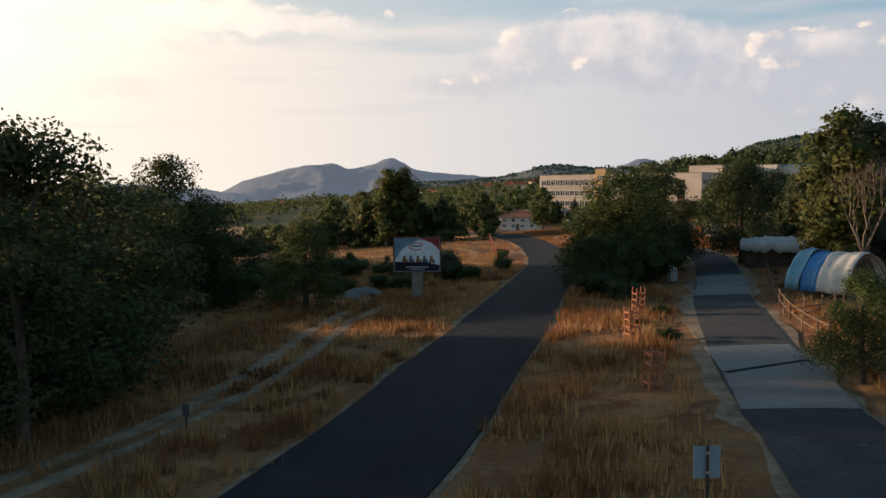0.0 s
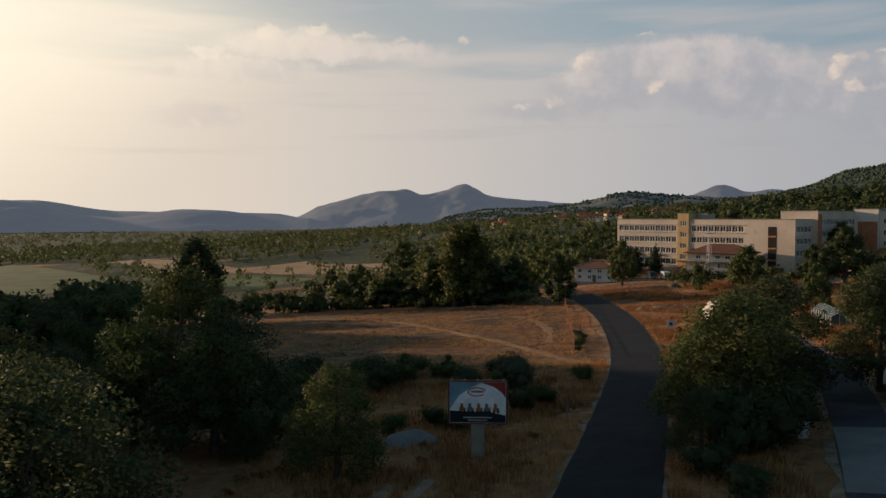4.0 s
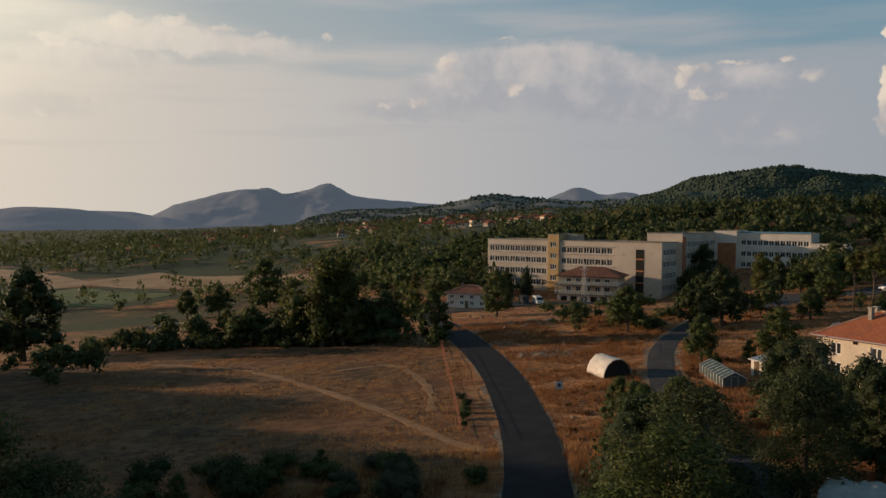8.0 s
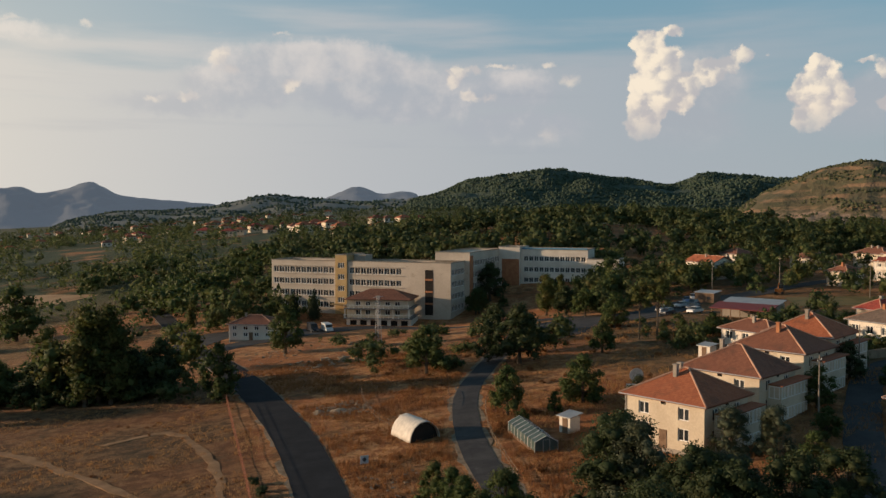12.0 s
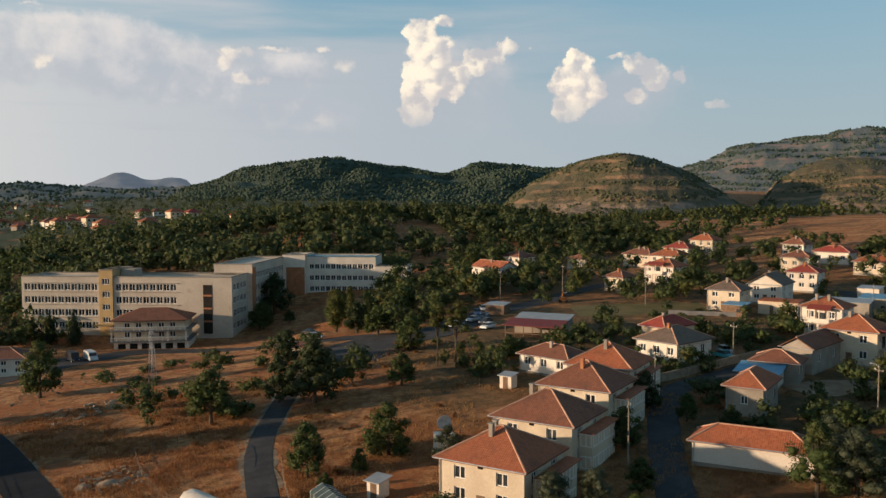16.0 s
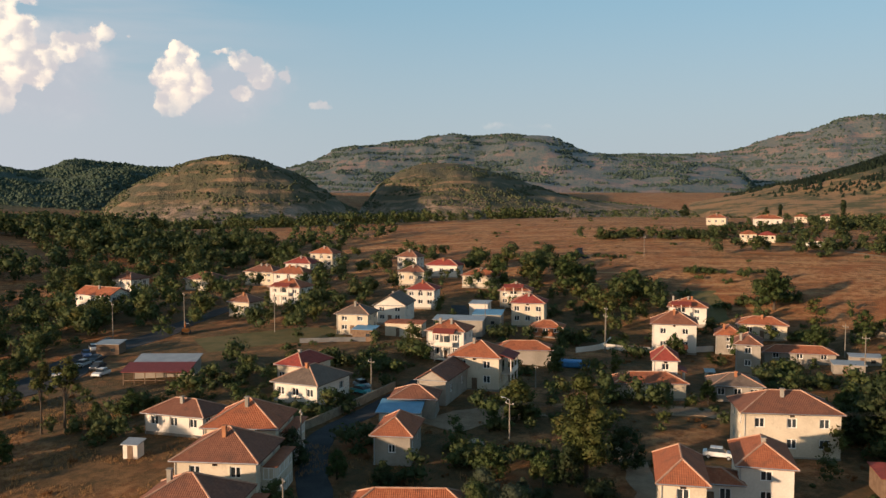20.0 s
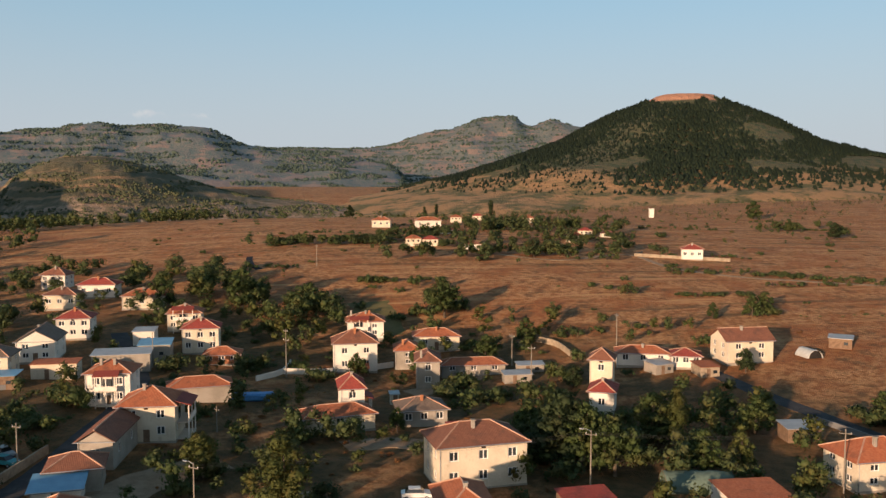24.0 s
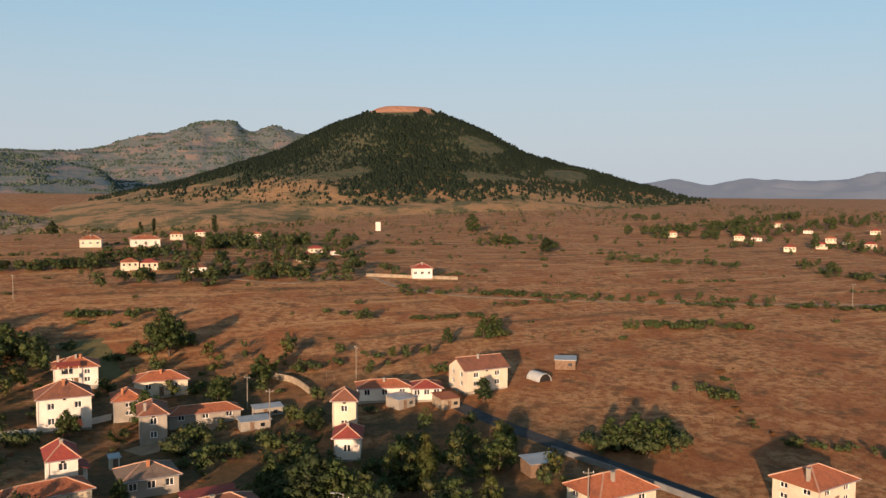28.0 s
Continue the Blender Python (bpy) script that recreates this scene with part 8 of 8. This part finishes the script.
row([(269, 193), (272, 181), (246, 152), (244, 144), (226, 131), (258, 131)], 5.0, "LYLL", (5, 9), 4.0)
row([(366, 189), (371, 166), (378, 144), (400, 127)], 3.4, "DLv", (3.5, 7), 3.0)
row([(289, 122), (282, 108), (278, 95)], 3.4, "Luv", (2, 5), 2.5)
row([(198, 199), (195, 205), (181, 202), (167, 201)], 3.4, "LDL", (4, 7), 2.5)
row([(114, 173), (121, 169), (125, 163), (106, 142), (91, 131), (80, 123)], 2.6, "vuDL", (2, 4.6), 1.6)
row([(165, 65), (172, 59), (167, 51), (158, 46), (162, 40), (154, 32)], 4.4, "LYLD", (3.5, 6), 2.2)
row([(92, 103), (96, 96), (100, 88)], 2.8, "svw", (2, 4), 1.6)
# hedgerows and single bushes over the dry slope
row([(326, 21), (319, -13), (311, -38), (293, -73), (281, -108), (268, -134)], 2.6, "uvLv", (1.8, 3.6), 1.8, 1.3)
row([(262, 95), (263, 99)], 2.0, "LD", (5, 7), 1.5)
row([(258, 130), (259, 134)], 2.0, "LD", (4, 6), 1.5)
row([(281, 42), (277, 38)], 2.0, "LD", (3, 5), 1.2)
row([(255, 9), (256, 4), (255, 0)], 1.8, "uLv", (2.4, 4.4), 0.9)
row([(279, 23), (281, 14), (283, 2)], 1.8, "uv", (1.6, 2.8), 0.8)
row([(260, -38), (259, -48)], 2.2, "uL", (2.5, 4), 0.9)
row([(257, -52), (255, -62), (253, -71)], 1.6, "uvL", (2.5, 4.2), 0.9)
row([(168, 7), (164, 5), (162, -3), (166, -6)], 1.7, "vDuD", (3.0, 5.5), 1.6)
row([(191, -22), (196, -27), (188, -30)], 2.4, "uL", (2.5, 4), 1.2)
row([(482, -84), (484, -88)], 2.0, "DD", (6, 8), 1.2)
row([(382, -143), (383, -146)], 2.0, "DD", (4, 5), 0.8)
row([(236, 68), (237, 51), (240, 40)], 6.0, "uL", (2, 3.6), 1.2)
row([(378, 180), (372, 169), (371, 157), (378, 146), (378, 132)], 2.6, "DLvD", (4, 7), 3.5)
row([(334, 122), (337, 111), (340, 97), (345, 84), (346, 74), (354, 63), (363, 50), (373, 36)], 2.6, "DLDv", (4.5, 8), 3.0)
row([(444, 110), (463, 90), (479, 68), (476, 45), (465, 28)], 3.2, "DLD", (5, 9), 5.0)
row([(380, 100), (400, 80), (410, 60), (400, 45)], 3.6, "DLu", (4, 7), 6.0)
row([(421, -101), (413, -127)], 2.6, "uvL", (3, 5), 2.0)
row([(524, -67), (518, -76)], 2.6, "DL", (4, 7), 2.0)
row([(394, -186), (360, -180), (330, -182)], 3.4, "uvDL", (3, 5.5), 4.0)
row([(764, -254), (754, -277)], 3.0, "D", (5, 8), 3.0)
row([(599, -201), (657, -301), (735, -404)], 3.2, "DLD", (5, 9), 14.0)
row([(560, -230), (600, -320), (660, -420)], 3.6, "DLD", (5, 9), 14.0)
row([(475, -270), (440, -266), (430, -290)], 3.4, "DL", (4, 7), 5.0)
row([(160, -27), (155, -32), (150, -38), (146, -45)], 2.0, "vuDu", (1.6, 3.2), 1.4)
row([(209, -40), (192, -33), (176, -27), (159, -26)], 2.6, "ruw", (0.6, 1.6), 0.8)
row([(209, -40), (207, -57), (183, -64)], 3.4, "rru", (0.4, 1.0), 0.8)
row([(230, 110), (226, 90), (222, 74)], 3.6, "uvL", (1.5, 4), 2.0)
scatter(140, (235, -160, 640, 260), "rrrrur", (0.4, 1.1), 8.0, wide=1.4)
for _k in range(26):
    _x, _y = VEG.uniform(290, 620), VEG.uniform(-260, 200)
    row([(_x, _y), (_x + VEG.uniform(-6, 6), _y - VEG.uniform(8, 34))], 2.8, "uvuvL", (1.0, 3.0), 1.0, 1.3)
row([(281, 24), (283, 2)], 2.6, "uv", (1.2, 2.4), 1.0, 1.4)
row([(254, -4), (256, -26)], 3.4, "u", (0.7, 1.3), 0.8, 1.5)
row([(261, -38), (263, -52), (262, -62)], 2.4, "uLv", (2.2, 3.8), 1.0, 1.3)
row([(285, 40), (290, 50)], 4, "uL", (2, 3.4), 1.2)
row([(327, -10), (314, -37), (304, -76), (279, -115), (268, -150)], 4.2, "uvL", (1.6, 3.6), 2.4, 1.3)
row([(427, -103), (413, -127), (400, -150)], 5, "uv", (2, 3.6), 2.0, 1.3)
row([(288, 124), (292, 100)], 3.4, "uvL", (1.8, 3.2), 1.2, 1.3)
row([(364, 184), (386, 145), (392, 120)], 5, "vDL", (2.5, 5), 3.0, 1.3)
row([(366, 96), (380, 110), (372, 125), (400, 130), (430, 116)], 4, "DLDv", (4, 7), 5.0)
row([(405, 54), (420, 46), (440, 40), (455, 60), (480, 90), (520, 100), (540, 80)], 5, "DLv", (4, 7), 7.0)
row([(345, 40), (348, 58), (352, 72), (350, 88)], 3.4, "DL", (4, 7), 3.0)
row([(520, -60), (545, -85), (560, -110)], 7, "DL", (4, 7), 5.0)
row([(165, 6), (168, -2), (172, -8)], 2.6, "Lu", (3, 5), 1.4)
scatter(40, (360, 30, 570, 140), "DLDL", (3, 6), 6.0)
scatter(170, (235, -170, 640, 270), "uvuL", (0.9, 2.8), 10.0, wide=1.2)
scatter(70, (355, 10, 580, 150), "DLDv", (3, 6.5), 6.0)
scatter(60, (128, 58, 262, 172), "LDLuvY", (2.5, 5.5), 6.6)
scatter(30, (92, 20, 180, 68), "LDLY", (3, 6), 6.6)
scatter(26, (380, -250, 640, 60), "uDL", (2, 5), 10.0)
scatter(40, (470, -330, 640, -190), "DLD", (4, 8), 8.0)


def woods(name, label, spots, clumps, size, mat, seed, tall=1.0):
    """Far woodland: many uneven crowns in one mesh; spots are x, y, height."""
    blobs = []
    rng = random.Random(seed)
    for x, y, h in spots:
        z = land(x, y)
        for _ in range(4):
            r = h * rng.uniform(0.18, 0.3)
            blobs.append((x + rng.uniform(-0.25, 0.25) * h, y + rng.uniform(-0.25, 0.25) * h, z + h * rng.uniform(0.25, 0.8) * tall, r))
    ob = link_mesh(name, leaf_mesh(name, blobs, int((2.0 if clumps > 28 else 1.3) * clumps * len(spots)), 0.27 if clumps > 28 else 0.42, seed, M[mat], 0.3, True, 0.52 if clumps > 28 else 0.0), None)
    return tagged(ob, label, "woodland", kind="stuff")


def spots_in(n, box, hs, keep=None):
    out = []
    while len(out) < n:
        x, y = VEG.uniform(box[0], box[2]), VEG.uniform(box[1], box[3])
        if keep is None or keep(x, y):
            out.append((x, y, VEG.uniform(*hs)))
    return out


FIELD_LINES = [((-420, 640), (-215, 415), 38), ((-300, 650), (-165, 490), 24), ((-215, 345), (-118, 225), 25), ((-172, 470), (-108, 415), 26), ((-150, 530), (-40, 440), 28)]


def field_free(x, y):
    """Off the open fields of the valley."""
    for (ax, ay), (bx, by), room in FIELD_LINES:
        f = ((x - ax) * (bx - ax) + (y - ay) * (by - ay)) / ((bx - ax) ** 2 + (by - ay) ** 2)
        f = max(0.0, min(1.0, f))
        if math.hypot(x - ax - f * (bx - ax), y - ay - f * (by - ay)) < room:
            return False
    return True


def patchy(scale, level):
    return lambda x, y: noise.noise((x * scale, y * scale, 4.2)) > level


def joined_plants(rows, mat, seed, label):
    rng = random.Random(seed)
    blobs = []
    for x, y, h, low in rows:
        z = land(x, y)
        for _ in range(8):
            r = h * (rng.uniform(0.25, 0.42) if low else rng.uniform(0.13, 0.26))
            blobs.append((x + rng.uniform(-0.5, 0.5) * h * (1.2 if low else 0.5), y + rng.uniform(-0.5, 0.5) * h * (1.2 if low else 0.5), z + h * (rng.uniform(0.2, 0.5) if low else rng.uniform(0.25, 0.8)), r))
    ob = link_mesh("shrubs", leaf_mesh("shrubs", blobs, (110 if mat == "rusty_weed" else 330) * len(rows), 0.30 if mat == "rusty_weed" else 0.21, seed, M[mat], 0.3, True, 0.55), None)
    tagged(ob, label, "shrubs", kind="stuff")


row([(-66, 118), (-72, 150), (-78, 185), (-84, 220)], 5.0, "DLD", (7, 12), 4.0)
# unseen tall trees added west of the field to shade it from low sun
for _k in range(11):
    plant(-98 - 3.6 * _k + VEG.uniform(-2, 2), 112 + 9.0 * _k + VEG.uniform(-2, 2), VEG.uniform(26.5, 31), "D", 1.0)
for _k in range(3, 7):
    plant(-84 - 4.0 * _k + VEG.uniform(-2, 2), 80 + 9.5 * _k + VEG.uniform(-2, 2), VEG.uniform(19, 24), "D", 1.0)
joined_plants(FAR_PLANTS["D"], "leaf_mid", 41, "dark green garden trees and hedges among the houses")
joined_plants(FAR_PLANTS["L"], "leaf_garden", 42, "green garden trees and bushes in the village and fields")
joined_plants(FAR_PLANTS["R"], "rusty_weed", 44, "rust-coloured dry weeds on the waste ground")
joined_plants(FAR_PLANTS["Y"], "leaf_yellow", 43, "yellowing garden trees and bushes in the village")
woods("woodland", "dense dark wood on the rise behind the school", spots_in(700, (55, 335, 330, 520), (8, 14), lambda x, y: y > 345 - 0.12 * x and noise.noise((x * 0.02, y * 0.02, 1)) > -0.28), 46, 0.95, "leaf_mid", 3)
woods("woodland", "mixed trees below the school hill", spots_in(240, (-30, 315, 60, 520), (6, 11), patchy(0.03, -0.1)), 44, 0.8, "leaf", 4)
woods("woodland", "hazy trees scattered over the valley floor", spots_in(3600, (-620, 300, 60, 1150), (5, 10), lambda x, y: noise.noise((x * 0.011, y * 0.016, 4.2)) > -0.16 and field_free(x, y)), 26, 1.5, "leaf_mid", 5)
woods("woodland", "hazy tree lines far across the valley", spots_in(1500, (-1300, 650, -100, 2300), (8, 15), lambda x, y: noise.noise((x * 0.004, y * 0.009, 4.2)) > -0.15), 14, 2.0, "leaf_mid", 11)
woods("woodland", "far trees between the houses of the valley town", spots_in(700, (-500, 900, 420, 1900), (7, 13), patchy(0.006, -0.12)), 20, 2.2, "leaf_dark", 6)
woods("woodland", "far trees on the rise beyond the school", spots_in(500, (60, 520, 520, 1100), (7, 12), patchy(0.010, -0.05)), 24, 1.6, "leaf_mid", 7)
woods("woodland", "trees on the slope above the village", spots_in(640, (260, 300, 620, 620), (6, 11), patchy(0.014, -0.02)), 30, 1.1, "leaf_garden", 8)
woods("woodland", "low scrub at the foot of the terraced hills", spots_in(420, (560, 180, 1000, 800), (4, 9), patchy(0.012, 0.05)), 20, 1.5, "leaf_garden", 9)
woods("woodland", "scrub and trees across the far dry slope", spots_in(1300, (600, -560, 1300, 260), (2.5, 6.5), patchy(0.012, -0.05)), 14, 1.3, "leaf_garden", 10)


def pines():
    """Conifers over the cone-shaped hill, thinning out at rocky places."""
    cx, cy, pr, pz = CONE
    rng = random.Random(8)
    verts, faces = [], []
    n = 0
    while n < 15000:
        a, r = rng.uniform(0, 2 * math.pi), 600 * math.sqrt(rng.random())
        x, y = cx + r * math.cos(a), cy + r * math.sin(a)
        if r < 70 or x > cx + 120 or noise.noise((x * 0.009, y * 0.009, 2.0)) > (0.42 if y > cy - 30 else 0.16) or (r > 330 and rng.random() < (r - 330) / 240):
            continue
        z = float(np.interp(r, pr, pz))
        z += noise.fractal((x * 0.006, y * 0.006, 1.0), 0.9, 2.0, 5) * 7 * min(1, r / 120) - 1.0
        h, w, b = rng.uniform(5, 9), rng.uniform(2.6, 4.0), len(verts)
        t0 = rng.uniform(0, 2)
        verts += [(x + w * math.cos(t0 + k * 1.2566), y + w * math.sin(t0 + k * 1.2566), z + h * 0.1) for k in range(5)] + [(x + rng.uniform(-0.4, 0.4), y + rng.uniform(-0.4, 0.4), z + h)]
        faces += [(b + k, b + (k + 1) % 5, b + 5) for k in range(5)]
        n += 1
    ob = link_mesh("pine_wood", mesh_of("pine_wood", verts, faces, M["needle"], True), None)
    tagged(ob, "dense dark pine wood covering the cone-shaped hill", "woodland", kind="stuff")


pines()


def grass(name, label, n, box, hs, mat, seed, keep=None):
    """Tufts of dry grass: three to five bent blades each."""
    rng = random.Random(seed)
    verts, faces = [], []
    k = 0
    while k < n:
        x, y = rng.uniform(box[0], box[2]), rng.uniform(box[1], box[3])
        if keep is not None and not keep(x, y):
            continue
        k += 1
        z, h = land(x, y), rng.uniform(*hs)
        for _ in range(rng.randint(4, 6)):
            a, r = rng.uniform(0, 6.28), rng.uniform(0.03, 0.3)
            px, py, w = x + r * math.cos(a), y + r * math.sin(a), rng.uniform(0.02, 0.05)
            lean = rng.uniform(0.1, 0.5) * h
            b = len(verts)
            verts += [(px - w * math.sin(a), py + w * math.cos(a), z - 0.05), (px + w * math.sin(a), py - w * math.cos(a), z - 0.05), (px + lean * math.cos(a), py + lean * math.sin(a), z + h * rng.uniform(0.7, 1.0))]
            faces.append((b, b + 1, b + 2))
    ob = link_mesh(name, mesh_of(name, verts, faces, M[mat]), None)
    tagged(ob, label, "grass", kind="stuff")


# hazy_leaf has the bluish tint of distance mixed into its foliage colour
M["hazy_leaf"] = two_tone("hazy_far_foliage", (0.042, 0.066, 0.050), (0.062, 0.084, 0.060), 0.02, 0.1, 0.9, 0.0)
M["scrub_leaf"] = two_tone("dry_scrub_foliage", (0.048, 0.060, 0.030), (0.080, 0.084, 0.040), 0.02, 0.3, 0.9, 0.0)
M["wood_leaf"] = two_tone("far_wood_foliage", (0.036, 0.058, 0.038), (0.056, 0.078, 0.048), 0.02, 0.2, 0.9, 0.0)
M["straw"] = leaf_material("dry_straw", (0.36, 0.19, 0.075), (0.54, 0.33, 0.145), (0.32, 0.14, 0.052), 0.9)


def off_road(room):
    return lambda x, y: all((x - p[0]) ** 2 + (y - p[1]) ** 2 > room * room for p in ROAD_NEAR) and all((x - p[0]) ** 2 + (y - p[1]) ** 2 > 0.45 for p in RUT_SPOTS)


RUT_SPOTS = [p for pts in RUTS for p in smooth_line(pts, 0.8)]
ROAD_NEAR = [p for p in ROAD_SPOTS if p[1] < 190 and p[0] < 62]
grass("dry_grass", "tall dry straw-coloured grass along the road", 9000, (-16, 12, 22, 105), (0.3, 0.75), "straw", 31, lambda x, y: noise.noise((x * 0.25, y * 0.25, 1)) > -0.2 and off_road(3.3)(x, y))
grass("dry_grass", "dry grass on the mown field", 9000, (-50, 100, 60, 185), (0.2, 0.45), "straw", 32, lambda x, y: noise.noise((x * 0.12, y * 0.12, 1)) > -0.05 and off_road(3.2)(x, y))
grass("dry_grass", "rusty dry weeds on the slope beside the houses", 7000, (38, 100, 100, 195), (0.3, 0.7), "straw", 33, lambda x, y: noise.noise((x * 0.12, y * 0.12, 1)) > -0.1 and off_road(3.2)(x, y))


def hill_scrub(name, hill, n, size, level, mat, seed, label, near):
    """Bushes and trees dotted over a hillside: one rough clump at each chosen place."""
    rng = random.Random(seed)
    me = hill.data
    verts, faces = [], []
    polys, k, tries = len(me.polygons), 0, 0
    while k < n and tries < 12 * n:
        tries += 1
        poly = me.polygons[rng.randrange(polys)]
        vs = [me.vertices[i].co for i in poly.vertices]
        f, g2 = rng.random(), rng.random()
        p = (vs[0] * (1 - f) + vs[1] * f) * (1 - g2) + (vs[3] * (1 - f) + vs[2] * f) * g2
        if p.length > near or noise.noise((p.x * 0.008, p.y * 0.008, p.z * 0.09)) < level:
            continue
        k += 1
        r, b = size * rng.uniform(0.5, 1.3), len(verts)
        a0 = rng.uniform(0, 6)
        verts += [(p.x + r * rng.uniform(0.7, 1.2) * math.cos(a0 + i * 1.257), p.y + r * rng.uniform(0.7, 1.2) * math.sin(a0 + i * 1.257), p.z + r * rng.uniform(0.1, 0.6)) for i in range(5)]
        verts += [(p.x + r * rng.uniform(-0.3, 0.3), p.y + r * rng.uniform(-0.3, 0.3), p.z + r * rng.uniform(1.0, 1.5)), (p.x, p.y, p.z - 0.6 * r)]
        faces += [(b + i, b + (i + 1) % 5, b + 5) for i in range(5)] + [(b + (i + 1) % 5, b + i, b + 6) for i in range(5)]
    ob = link_mesh(name, mesh_of(name, verts, faces, M[mat], True), None)
    tagged(ob, label, "scrub", kind="stuff")


hill_scrub("hill_scrub", HILL["west_terraces"], 5000, 1.8, -0.05, "scrub_leaf", 61, "low green scrub in bands on the terraced hill", 1330)
hill_scrub("hill_scrub", HILL["east_terraces"], 5000, 2.0, 0.0, "scrub_leaf", 62, "low green scrub in bands on the pale terraced hill", 1560)
hill_scrub("hill_wood", HILL["hill_wooded"], 20000, 2.7, -0.35, "wood_leaf", 63, "dense wood covering the rounded dark hill", 1850)
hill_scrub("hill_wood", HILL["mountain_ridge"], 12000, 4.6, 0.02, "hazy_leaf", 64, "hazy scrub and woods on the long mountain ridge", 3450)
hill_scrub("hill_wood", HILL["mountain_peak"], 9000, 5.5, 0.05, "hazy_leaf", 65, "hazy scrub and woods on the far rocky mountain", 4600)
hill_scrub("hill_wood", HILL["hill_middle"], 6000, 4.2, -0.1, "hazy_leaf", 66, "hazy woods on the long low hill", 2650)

M["rusty_grass"] = leaf_material("rusty_dry_grass", (0.26, 0.108, 0.040), (0.40, 0.195, 0.078), (0.17, 0.085, 0.036), 0.9)
grass("dry_grass", "rust-coloured rank grass on the bank between road and lane", 9000, (14, 92, 48, 200), (0.3, 0.8), "rusty_grass", 34, lambda x, y: noise.noise((x * 0.16, y * 0.16, 5)) > -0.15 and off_road(3.0)(x, y))
grass("dry_grass", "rust-coloured rank grass beside road and lane", 4500, (-14, 20, 16, 96), (0.3, 0.8), "rusty_grass", 35, lambda x, y: noise.noise((x * 0.2, y * 0.2, 5)) > 0.0 and off_road(3.2)(x, y))
